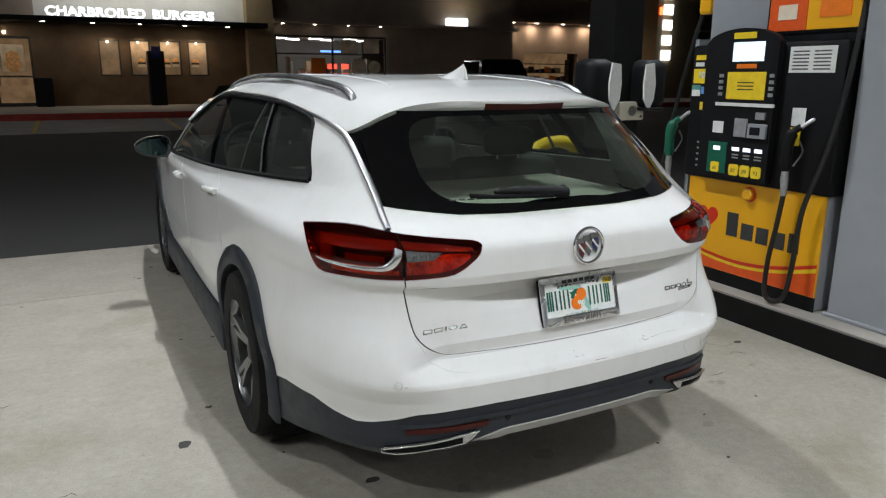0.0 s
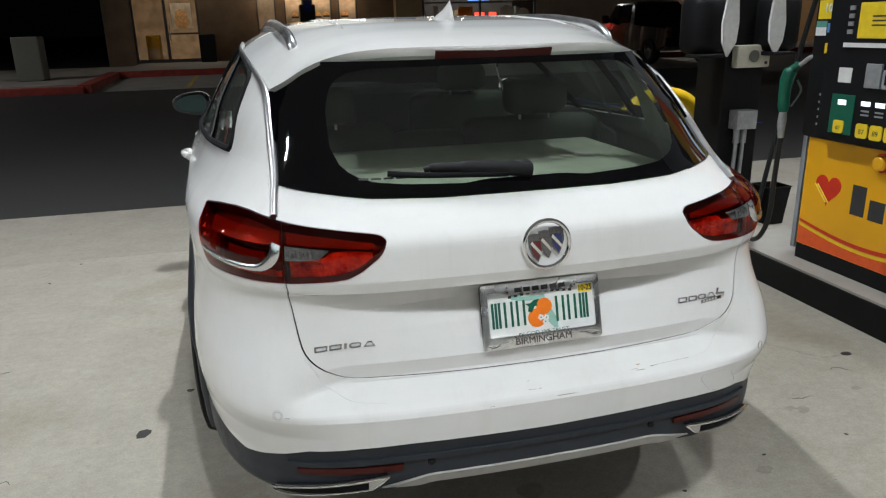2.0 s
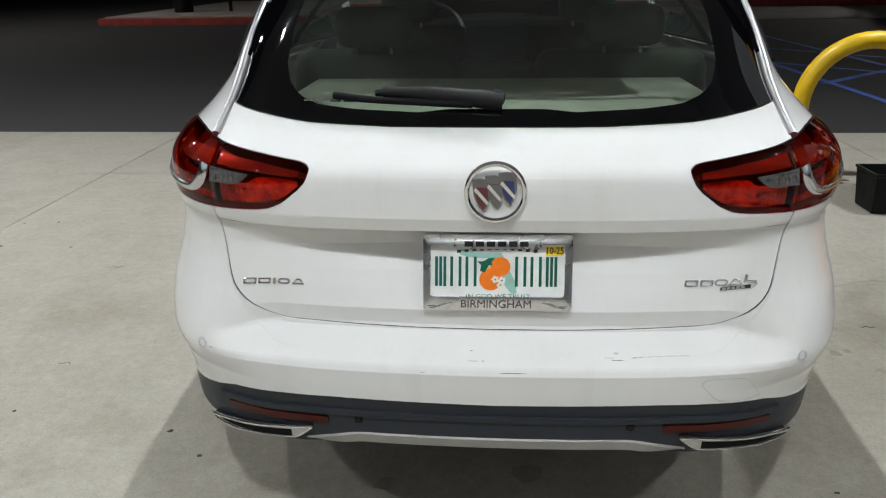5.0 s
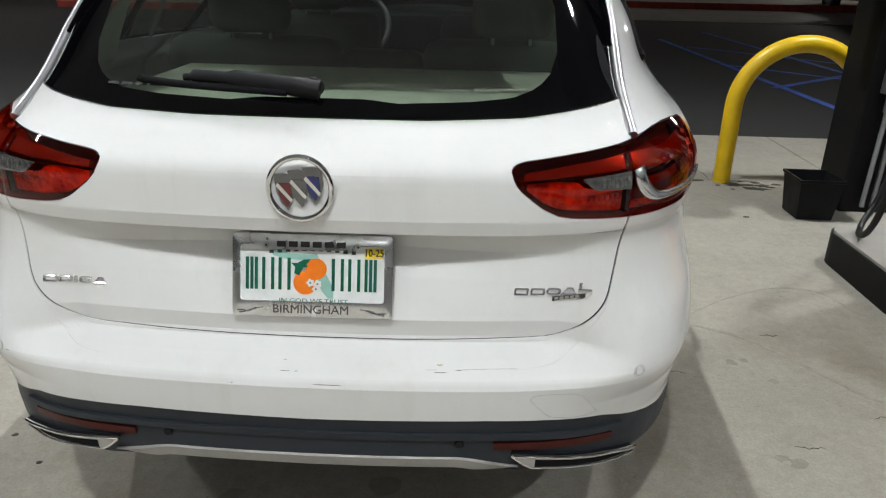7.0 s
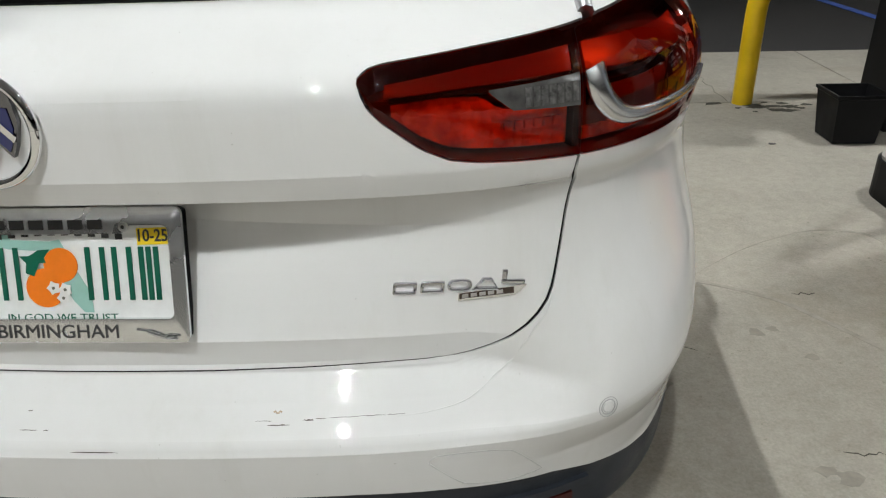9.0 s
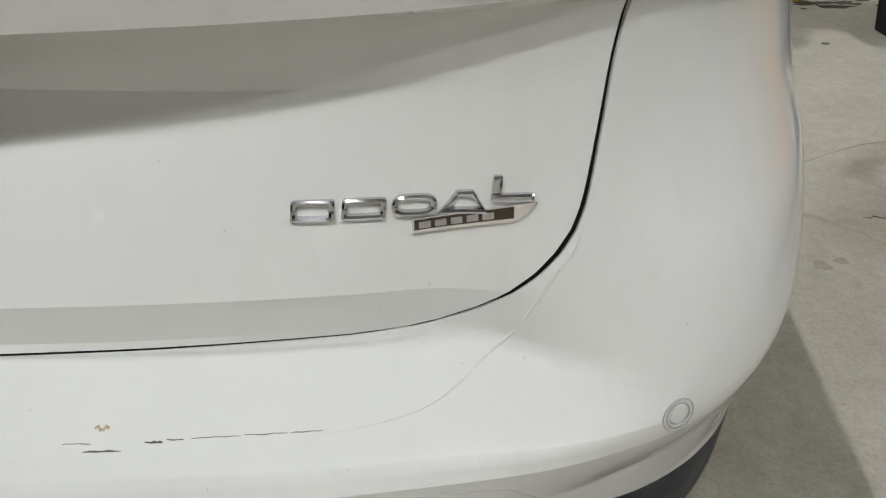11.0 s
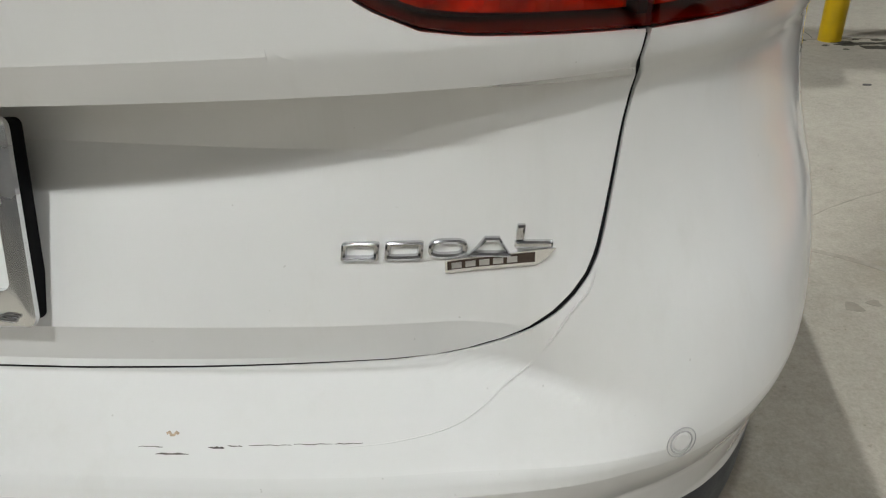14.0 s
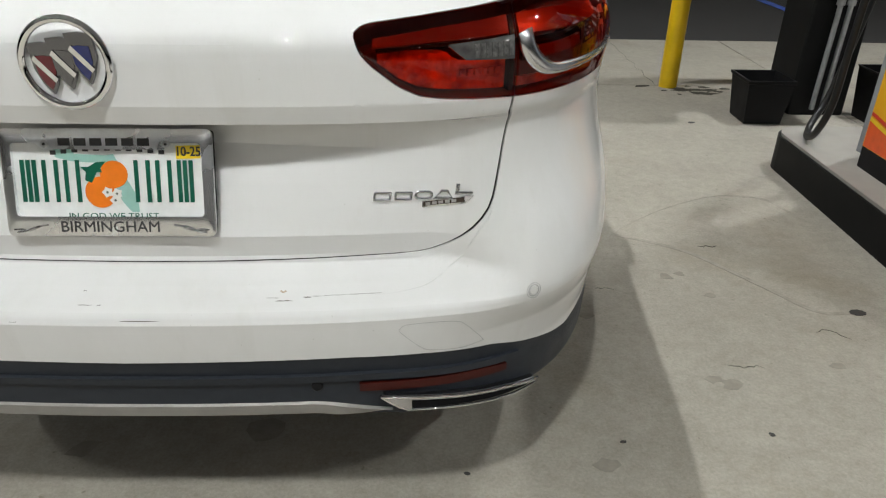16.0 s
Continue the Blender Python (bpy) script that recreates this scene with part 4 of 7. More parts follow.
bm = bmesh.new()
us = [math.copysign(abs(k / 24) ** 0.8, k) for k in range(-24, 25)]
vs = [(k / 40) ** 1.5 for k in range(41)]
grid = [[bm.verts.new(roof_at(u, v)) for u in us] for v in vs]
lip = [[bm.verts.new(roof_at(u, 0) + Vector((0, dy + 0.01 * abs(u), dz * (1 - 0.45 * abs(u) ** 3)))) for u in us] for dy, dz in ((-0.004, -0.006), (0.006, -0.024), (0.050, -0.040))]
for a, b in zip(lip[::-1] + grid, (lip[::-1] + grid)[1:]):
    for k in range(len(us) - 1):
        bm.faces.new((a[k], a[k + 1], b[k + 1], b[k]))
roof = part("roof", bm, "white", car, "white roof with a rear spoiler lip", smooth=32)
# roof rails, close to the roof
for sg in (-1, 1):
    line = []
    for x, y, h in ((0.510, 0.755, -0.018), (0.514, 0.79, 0.006), (0.520, 0.87, 0.018), (0.530, 1.0, 0.021), (0.545, 1.4, 0.022), (0.555, 2.0, 0.022), (0.565, 2.4, 0.016), (0.575, 2.6, 0.002), (0.58, 2.68, -0.010)):
        u = x / EDGE_X(y)
        y0 = 0.405 + 0.185 * u ** 2.2
        line.append(roof_at(u, (y - y0) / (2.95 - y0)) * 1.0 + Vector((0, 0, h)))
    pts = [Vector((sg * p.x, p.y, p.z)) for p in curve(line, 6)]
    rail = part("roof_rail", tube(pts, 0.017, 10, flat=0.8), "railmetal", car, "polished silver roof rail", smooth=60)
    part("rail_base", tube([p + Vector((0, 0, -0.014)) for p in pts[4:-4]], 0.010, 6), "railmetal", rail, smooth=60)
# faint pressed ribs
for x in (-0.36, 0.36):
    pts = [roof_at(x / EDGE_X(y), (y - 0.42) / 2.53) for y in steps_of(0.75, 2.7, 20)]
    part("roof_rib", tube([p + Vector((0, 0, -0.004)) for p in pts], 0.008, 6), "white", roof, smooth=60)
# black printed border of the rear window, kept under the roof's lip
LIP = at_line([(roof_at(u, 0).x, roof_at(u, 0).z - 0.012) for u in steps_of(0, 1, 40)])


def edge_in(z):
    s = EDGE(z)
    while s > 0.48 and z > LIP(skin(s, z).x):
        s -= 0.004
    return s


bm = skin_patch(both(steps_of(0, 0.474, 26)), lambda s: GLASS_LOW(s) + 0.002, WIN_LOW, 5, out=0.002, rim=0.004, edges="b")
for sg in (1, -1):
    skin_patch(steps_of(0.474, 0.645, 8), lambda s: GLASS_LOW(s) + 0.002, lambda s: 1.16, 8, side=sg, out=0.002, rim=0.004, edges="b", bm=bm)
    skin_patch(steps_of(1.16, TOP_Z, 24), lambda z: 0.474, edge_in, 8, out=0.002, rim=0.004, edges="t", bm=bm, surface=lambda z, s, o, sg=sg: skin(sg * s, z, o))
TOP_BAND = mirrored([(0, 1.336), (0.34, 1.334), (0.40, 1.326), (0.44, 1.308), (0.462, 1.280), (0.4745, 1.235)])
skin_patch(both(steps_of(0, 0.34, 10) + steps_of(0.36, 0.4745, 14)), TOP_BAND, lambda s: TOP_Z, 4, out=0.0028, rim=0, bm=bm)
part("window_border", weld(bm), "glassblack", rear_window, "glossy black printed glass border", smooth=30)
# brake lamp under the lip
bm = bmesh.new()
rows = [[bm.verts.new(roof_at(u, 0) + Vector((0, dy, dz))) for u in steps_of(-0.275, 0.275, 12)] for dy, dz in ((0.001, -0.010), (0.000, -0.013), (0.010, -0.033), (0.022, -0.034))]
for a, b in zip(rows, rows[1:]):
    for k in range(12):
        bm.faces.new((a[k], a[k + 1], b[k + 1], b[k]))
part("brake_lamp", bm, "redwet", roof, "dark red high brake lamp", smooth=True)
# aerial fin
fin = bmesh.new()
secs = []
for t in steps_of(0, 1, 12):
    y = 1.09 - 0.235 * t
    h = 0.004 + 0.064 * min(1, t * 1.02) ** 1.5 * (1 if t < 0.93 else (1 - (t - 0.93) * 6))
    w = 0.034 * math.sin(math.pi * min(1, 0.14 + t * 0.80)) + 0.004
    secs.append([fin.verts.new((x * w, y + (0.02 if abs(x) < 0.01 else 0) * t * 0, ROOF_Z(y) - 0.006 + z * (h + 0.006))) for x, z in ((-1, 0), (-0.75, 0.3), (-0.22, 0.85), (0, 1), (0.22, 0.85), (0.75, 0.3), (1, 0))])
for a, b in zip(secs, secs[1:]):
    for k in range(6):
        fin.faces.new((a[k], a[k + 1], b[k + 1], b[k]))
fin.faces.new(secs[0]), fin.faces.new(secs[-1])
part("aerial_fin", fin, "white", roof, "white shark fin aerial", smooth=50)
# black side blades beside the rear window
for sg in (-1, 1):
    bm = bmesh.new()
    skin_patch(steps_of(1.16, 1.272, 12), lambda z: EDGE(z) - 0.004 - 0.034 * math.sin((z - 1.16) / 0.112 * 1.57), lambda z: EDGE(z) + 0.006, 4, out=0.007, rim=0.009, bm=bm, surface=lambda z, s, o, sg=sg: skin(sg * s, z, o))
    part("spoiler_blade", weld(bm), "glassblack", roof, "glossy black side blade", smooth=40)

# windscreen, bonnet and nose
bm = bmesh.new()
ws = [[bm.verts.new((u * (0.60 + 0.14 * t), 2.95 + 0.78 * t + 0.10 * (1 - u * u), 1.402 - 0.40 * t + 0.02 * (1 - u * u))) for u in steps_of(-1, 1, 10)] for t in steps_of(0, 1, 8)]
for a, b in zip(ws, ws[1:]):
    for k in range(10):
        bm.faces.new((a[k], a[k + 1], b[k + 1], b[k]))
part("windscreen", bm, "screenglass", car, smooth=True)
bm = bmesh.new()
hd = [[bm.verts.new((u * (0.80 - 0.10 * t * t), 3.70 + 1.20 * t + 0.08 * (1 - u * u), 0.985 - 0.10 * t - 0.13 * t ** 4 - 0.05 * abs(u) ** 3)) for u in steps_of(-1, 1, 12)] for t in steps_of(0, 1, 10)]
for a, b in zip(hd, hd[1:]):
    for k in range(12):
        bm.faces.new((a[k], a[k + 1], b[k + 1], b[k]))
part("bonnet", bm, "white", car, smooth=40)
bm = bmesh.new()
ns = [[bm.verts.new((u * (0.82 + 0.02 * t), 4.97 - 0.42 * abs(u) ** 3 - 0.05 * abs(t - 0.4), 0.76 - 0.54 * t)) for u in steps_of(-1, 1, 14)] for t in steps_of(0, 1, 8)]
for a, b in zip(ns, ns[1:]):
    for k in range(14):
        bm.faces.new((a[k], a[k + 1], b[k + 1], b[k]))
part("front_bumper", bm, "white", car, smooth=40)

# lower bumper cladding, silver skid strip and underbody
BLACK_LOW = mirrored([(0, 0.372), (0.33, 0.372), (0.385, 0.345), (0.45, 0.335), (0.66, 0.305), (0.72, 0.300), (0.80, 0.305), (0.95, 0.295), (1.25, 0.23)])
bm = skin_patch(both(steps_of(0, 0.72, 44) + steps_of(0.735, 1.33, 32)), BLACK_LOW, lambda s: BLACK_TOP(s) - 0.002, 14, out=-0.003, rim=0.03)
cladding = part("bumper_cladding", bm, "cladding", car, "dark grey plastic lower bumper", smooth=34)
lipline = mirrored([(0, 0.430), (0.40, 0.430), (0.66, 0.415)])
bm = skin_patch(both(steps_of(0, 0.66, 40)), lambda s: lipline(s) - 0.004, lambda s: lipline(s) + 0.010, 3, out=0.004, rim=0.010)
part("cladding_step", bm, "cladding", cladding, smooth=30)
bm = bmesh.new()
rows = []
for s in steps_of(-0.425, 0.425, 44):
    a = abs(s)
    drop = at_line([(0, 0.0), (0.30, 0.0), (0.36, -0.012), (0.44, -0.022)])(a)
    fade = at_line([(0, 1.0), (0.33, 1.0), (0.425, 0.12)])(a)
    p = skin(s, 0.372)
    rows.append([bm.verts.new((p.x, p.y + dy, 0.374 + dz * fade + drop)) for dy, dz in ((0.004, 0.008), (-0.003, 0.004), (0.004, -0.021), (0.10, -0.037))])
for a, b in zip(rows, rows[1:]):
    for k in range(3):
        bm.faces.new((a[k], b[k], b[k + 1], a[k + 1]))
part("skid_strip", bm, "silverpaint", car, "silver painted skid strip", smooth=40)
part("underbody", box(-0.62, 0.62, 0.55, 4.75, 0.20, 0.32, 0.03), "gapblack", car)
part("muffler", box(-0.45, 0.45, 0.45, 0.75, 0.19, 0.28, 0.04), "darktrim", car)
for sg in (1, -1):
    # red reflex strip
    bm = bmesh.new()
    skin_patch(steps_of(0.37, 0.635, 16), lambda s: 0.402 - (s - 0.37) * 0.035, lambda s: 0.4175 - (s - 0.37) * 0.022 - max(0, s - 0.58) * 0.10, 3, out=0.003, rim=0.006, side=sg, bm=bm)
    part("reflex_strip", bm, "redwet", cladding, "dark red reflex strip", smooth=True)
    # exhaust finisher: bright frame round a dark slot
    top = at_line([(0.405, 0.393), (0.50, 0.381), (0.62, 0.362), (0.705, 0.346)])
    deep = at_line([(0.405, 0.001), (0.445, 0.030), (0.52, 0.030), (0.66, 0.024), (0.705, 0.013)])
    place = lambda s, z, o: skin(sg * s, z, o)
    loop = [place(s, top(s), 0.012) for s in steps_of(0.405, 0.705, 20)] + [place(s, top(s) - deep(s), 0.010) for s in steps_of(0.705, 0.405, 20)]
    finisher = part("exhaust_finisher", tube(loop + loop[:1], 0.0028, 8), "chrome", car, "chrome exhaust finisher", smooth=60)
    bm = skin_patch(steps_of(0.41, 0.70, 12), lambda s: top(s) - deep(s), top, 3, out=0.006, rim=0.012, side=sg)
    part("slot", bm, "gapblack", finisher)
    bm = skin_patch(steps_of(0.407, 0.456, 5), lambda s: top(s) - deep(s), top, 3, out=0.012, rim=0.006, side=sg)
    part("finisher_tip", bm, "satin", finisher, smooth=True)
    bm = skin_patch(steps_of(0.456, 0.70, 10), lambda s: top(s) - 0.006, top, 3, out=0.012, rim=0.006, side=sg)
    part("finisher_lip", bm, "satin", finisher, smooth=True)
    # parking sensors
    for s, z, r, mat in ((0.661, 0.571, 0.0088, "white"), (0.300, 0.414, 0.010, "black")):
        p, d = skin(sg * s, z), (skin(sg * s, z, 0.02) - skin(sg * s, z)).normalized()
        sens = part("parking_sensor", disc_at(p - d * 0.004, d, r, 0.0052, bevel=0.002), mat, bumper if mat == "white" else cladding, smooth=40)
        if mat == "white":
            a, b = d.orthogonal().normalized(), d.cross(d.orthogonal().normalized())
            for rr, m2, th in ((r + 0.0010, "seamgrey", 0.0007), (r + 0.0045, "seamgrey", 0.0005)):
                loop = [p + d * 0.0008 + (a * math.cos(q) + b * math.sin(q)) * rr for q in steps_of(0, 2 * math.pi, 28)]
                part("sensor_ring", tube(loop, th, 6), m2, sens)

CREASE = [(0.585, 0.703), (0.580, 0.686), (0.568, 0.668), (0.556, 0.644), (0.540, 0.610), (0.520, 0.596), (0.500, 0.587), (0.476, 0.581), (0.436, 0.578), (0.40, 0.577)]
# fine crease from the gap's corner down to the shelf
for sg in (1, -1):
    line = CREASE
    pts = curve([skin(sg * s, z, 0.0) for s, z in line], 5)
    n = len(pts) - 1
    part("crease", tube(pts, [0.0004 + 0.0008 * math.sin(math.pi * min(1, k / n + 0.08)) for k in range(n + 1)], 8), "white", bumper, smooth=60)

# towing eye cover: a thin cut line
cut = [(0.438, 0.530), (0.444, 0.537), (0.455, 0.540), (0.500, 0.540), (0.529, 0.537), (0.545, 0.529), (0.580, 0.485), (0.580, 0.480), (0.570, 0.477), (0.540, 0.473), (0.495, 0.478), (0.474, 0.487), (0.442, 0.522)]
loop = [skin(s, z, 0.0002) for s, z in cut + cut[:1]]
part("tow_cover_line", tube(curve(loop, 4), 0.0005, 6), "seamgrey", bumper)
# scuffs on the bumper
random.seed(5)
for s, z, w, r in ((0.013, 0.559, 0.058, 0.0011), (-0.054, 0.573, 0.022, 0.0007), (-0.025, 0.573, 0.006, 0.0008), (0.231, 0.577, 0.020, 0.0006), (0.246, 0.575, 0.027, 0.0011), (0.288, 0.577, 0.013, 0.0013), (0.303, 0.5775, 0.012, 0.0006),
                    (0.320, 0.5778, 0.034, 0.0006), (0.356, 0.578, 0.030, 0.0005), (0.388, 0.578, 0.022, 0.0005), (-0.05, 0.582, 0.006, 0.0008), (-0.156, 0.556, 0.012, 0.0006), (-0.646, 0.566, 0.012, 0.0009), (-0.660, 0.574, 0.010, 0.0008)):
    pts = [skin(s + w * k / 6, z + random.uniform(-0.00013, 0.00013), 0.0) for k in range(7)]
    part("scuff", tube(pts, [0.0002] + [r * random.uniform(0.4, 0.85) for k in range(5)] + [0.0002], 5), "scuffmark", bumper)
part("rub_mark", tube([skin(0.252 + 0.002 * k, 0.581 + 0.0006 * math.sin(k * 1.9), -0.0012) for k in range(6)], 0.0019, 6), "rubbrown", bumper, "brown rub mark")

# wiper
pivot = Vector(skin(0.0, 1.086, 0.010))
wp = part("rear_wiper", tube(curve([skin(s, z, o) for s, z, o in ((0.012, 1.084, 0.010), (-0.04, 1.088, 0.014), (-0.12, 1.094, 0.014), (-0.22, 1.100, 0.012), (-0.255, 1.098, 0.010))], 6), [0.020] * 7 + [0.018] * 8 + [0.013] * 6 + [0.008] * 4, 10, flat=0.9), "black", car, "black rear wiper", smooth=50)
part("wiper_cap", disc_at(pivot - Vector((0, -0.02, 0)), (0, -1, 0.4), 0.017, 0.028, bevel=0.006), "black", wp, smooth=50)
part("wiper_blade", tube(curve([skin(s, z, 0.012) for s, z in ((-0.05, 1.078), (-0.15, 1.082), (-0.27, 1.087), (-0.345, 1.093))], 6), 0.0075, 8), "gapblack", wp, smooth=50)

# round emblem: ring with three slanted shields
def on_gate(s0, z0, tilt=0.0):
    p = skin(s0, z0)
    n = (skin(s0, z0, 0.02) - p).normalized()
    r = Vector((1, 0, 0))
    r = (r - n * r.dot(n)).normalized()
    u = n.cross(r)
    c, s = math.cos(radians(tilt)), math.sin(radians(tilt))
    r, u = r * c + u * s, u * c - r * s
    return lambda a, b, w=0.0: p + r * a + u * b + n * w


E0 = on_gate(-0.001, 0.940)
circ = [(math.cos(q), math.sin(q)) for q in steps_of(0, 2 * math.pi, 48)[:-1]]
bm = tube([E0(a * 0.0570, b * 0.0570, 0.004) for a, b in circ + circ[:1]], 0.0056, 10)
emblem = part("emblem", bm, "chrome", tailgate, "round chrome emblem with three shields", smooth=70)
for dx, dz, mat in ((-0.030, -0.006, "maroon"), (0.0, 0.001, "shieldmetal"), (0.030, 0.008, "blue")):
    shield = [(-0.021, 0.031), (-0.004, 0.033), (0.014, 0.031), (0.017, 0.000), (0.010, -0.024), (0.004, -0.036), (-0.008, -0.022), (-0.017, -0.002)]
    ob = part("shield", plate([(a + dx * 0.86, b + dz) for a, b in shield], E0, 0.005 + 0.001 * (dx + 0.03) * 30), "shieldmetal", emblem)
    inner = [(a * 0.70 + dx * 0.86, b * 0.66 + dz - 0.006) for a, b in shield]
    part("shield_face", plate(inner, lambda a, b, w, k=dx: E0(a, b, w + 0.0055 + 0.001 * (k + 0.03) * 30), 0.0006), mat, ob)
    part("shield_bar", plate([(dx * 0.86 - 0.017, dz + 0.010), (dx * 0.86 - 0.013, dz + 0.016), (dx * 0.86 + 0.013, dz - 0.014), (dx * 0.86 + 0.010, dz - 0.020)], lambda a, b, w, k=dx: E0(a, b, w + 0.006 + 0.001 * (k + 0.03) * 30), 0.0016), "chrome", ob)

# chrome name badges, drawn as plain slanted shapes: hollow bars, a hollow oval, a hollow wedge, solid bars
def badge_shapes(place, shapes, mat="badgemetal", slant=0.12, depth=0.0042, stroke=0.0046):
    made = None
    for kind, x, z, w, h in shapes:
        if kind == "wedge":
            o = [(0.0, 0.0), (0.14, 0.0), (0.5, 0.0), (0.86, 0.0), (1.0, 0.0), (0.80, 0.55), (0.66, 1.0), (0.5, 1.0), (0.34, 1.0), (0.20, 0.55)]
        elif kind == "oval":
            o = [(0.5 + 0.5 * math.copysign(abs(math.cos(q)) ** 0.55, math.cos(q)), 0.5 + 0.5 * math.copysign(abs(math.sin(q)) ** 0.75, math.sin(q))) for q in steps_of(0, 2 * math.pi, 24)[:-1]]
        else:
            o = [(u + 0.5, v + 0.5) for u, v in rounded(1.0, 1.0, 0.10, 2)]

        def at(a, b, inset, top):
            a, b = 0.5 + (a - 0.5) * (1 - 2 * inset / w), 0.5 + (b - 0.5) * (1 - 2 * inset / h)
            return place(x + a * w + b * h * slant, z + b * h, top)
        bm = bmesh.new()
        rings = ((0.0, 0.0), (0.0003, depth * 0.75), (stroke * 0.42, depth), (stroke * 0.8, depth * 0.8), (stroke, 0.0)) if kind != "bar" else ((0.0, 0.0), (0.0003, depth * 0.75), (min(w, h) * 0.30, depth))
        rows = [[bm.verts.new(at(a, b, inset, top)) for a, b in o] for inset, top in rings]
        for p, q in zip(rows, rows[1:]):
            for j in range(len(o)):
                bm.faces.new((p[j], p[(j + 1) % len(o)], q[(j + 1) % len(o)], q[j]))
        if kind == "bar":
            bm.faces.new(rows[-1])
        ob = part("badge" if made is None else "badge_shape", bm, mat, tailgate if made is None else made, "chrome name badge drawn as plain shapes" if made is None else "", smooth=25)
        made = made or ob
    return made


def on_skin(s0, z0, tilt=0.0, wide=1.0):
    """Lettering that follows the curved panel round (s0, z0)."""
    k = math.tan(radians(tilt))
    return lambda a, b, w=0.0: skin(s0 + a * wide, z0 + b + a * k, w)


G0 = on_skin(0.4735, 0.7185, 0.0, 0.935)
badge_shapes(G0, [("hollow", -0.083, -0.0085, 0.0300, 0.0165), ("hollow", -0.0485, -0.0078, 0.0300, 0.0160), ("oval", -0.0150, -0.0070, 0.0310, 0.0165), ("wedge", 0.0165, -0.0060, 0.0360, 0.0170), ("bar", 0.0535, 0.0020, 0.030, 0.0060), ("bar", 0.0545, 0.0085, 0.0066, 0.0125)])
strip_low, strip_top = at_line([(-0.001, -0.0205), (0.074, -0.0115), (0.086, 0.0010)]), at_line([(-0.001, -0.0095), (0.086, 0.0020)])
strip = part("badge_strip", skin_patch(steps_of(-0.001, 0.086, 12), strip_low, strip_top, 2, out=0.0022, rim=0.0022, surface=G0), "chrome", tailgate, "chrome edged dark strip")
part("strip_face", skin_patch(steps_of(0.0008, 0.070, 10), lambda a: strip_low(a) + 0.0028, lambda a: max(strip_top(a) - 0.0012, strip_low(a) + 0.003), 2, out=0.0028, rim=0.0006, surface=G0), plain("bronze_strip", (0.075, 0.055, 0.045), 0.2, 0.5), strip)
for k in range(5):
    part("strip_mark", plate([(0.004 + k * 0.0110, -0.0160 + k * 0.0014), (0.012 + k * 0.0110, -0.0150 + k * 0.0014), (0.012 + k * 0.0110, -0.0103 + k * 0.0014), (0.004 + k * 0.0110, -0.0113 + k * 0.0014)], lambda a, b, w: G0(a, b, w + 0.0027), 0.0007), "satin", strip)
B0 = on_skin(-0.470, 0.708, 0.0)
badge_shapes(B0, [("hollow", -0.088, -0.008, 0.031, 0.015), ("hollow", -0.053, -0.008, 0.030, 0.015), ("bar", -0.018, -0.008, 0.0070, 0.015), ("oval", -0.006, -0.008, 0.029, 0.015), ("wedge", 0.027, -0.008, 0.030, 0.015)])

# number plate in its bright frame
PT = Vector((0.005, 0.069, 0.752))
lean = radians(16)
pr, pu = Vector((1, 0, 0.008)).normalized(), Vector((0, math.sin(lean), math.cos(lean)))
pn = pr.cross(pu)


def on_plate(a, b, w=0.0):
    return PT + pr * a + pu * b + pn * w


number_plate = part("number_plate", plate(rounded(0.304, 0.148, 0.010), on_plate, 0.003), "platewhite", car, "white registration plate with green bars and oranges")
# bright frame: narrow sides, a deeper bar below and a tab with slanted ends hanging from the top bar
bm = ring_piece(rounded(0.312, 0.161, 0.009, 6), [(u, v + 0.0045) for u, v in rounded(0.280, 0.110, 0.007, 6)], lambda a, b, w: on_plate(a, b, w + 0.003), 0.0065)
plate([(-0.105, 0.0605), (-0.092, 0.0500), (0.084, 0.0500), (0.097, 0.0605)], lambda a, b, w: on_plate(a, b, w + 0.0034), 0.0058, bm)
frame_ob = part("plate_frame", bm, "frametin", number_plate, "polished chrome plate frame", smooth=40)
part("plate_backing", plate(rounded(0.306, 0.156, 0.006), lambda a, b, w: on_plate(a, b, w - 0.014), 0.012), "gapblack", number_plate)


def plate_bit(name, outline, mat, w=0.0034, depth=0.0005, parent=None):
    return part(name, plate(outline, lambda a, b, q: on_plate(a, b, q + w), depth), mat, parent or number_plate)


state = [(-0.080, 0.050), (-0.055, 0.050), (-0.050, 0.043), (-0.004, 0.041), (0.008, 0.043), (0.014, 0.030), (0.026, 0.004), (0.040, -0.022), (0.041, -0.044), (0.030, -0.044), (0.018, -0.030), (0.006, -0.006), (0.000, 0.018), (-0.020, 0.030), (-0.055, 0.032), (-0.078, 0.038)]
plate_bit("state_shape", state, "palegreen", 0.0031)
for x in (-0.119, -0.087, -0.055, 0.049, 0.081, 0.113):
    for d in (-0.0088, 0.0, 0.0088) if abs(x) > 0.1 else (-0.0088, 0.0088):
        plate_bit("character_bar", [(x + d - 0.0030, -0.029), (x + d + 0.0030, -0.029), (x + d + 0.0030, 0.034), (x + d - 0.0030, 0.034)], "green", 0.0036, 0.0012)
for x, z, r in ((-0.014, -0.014, 0.0235), (0.007, 0.013, 0.0205)):
    plate_bit("orange_fruit", [(x + r * math.cos(q), z + r * math.sin(q)) for q in steps_of(0, 2 * math.pi, 24)[:-1]], "orange", 0.0038 + r * 0.01, 0.0008)
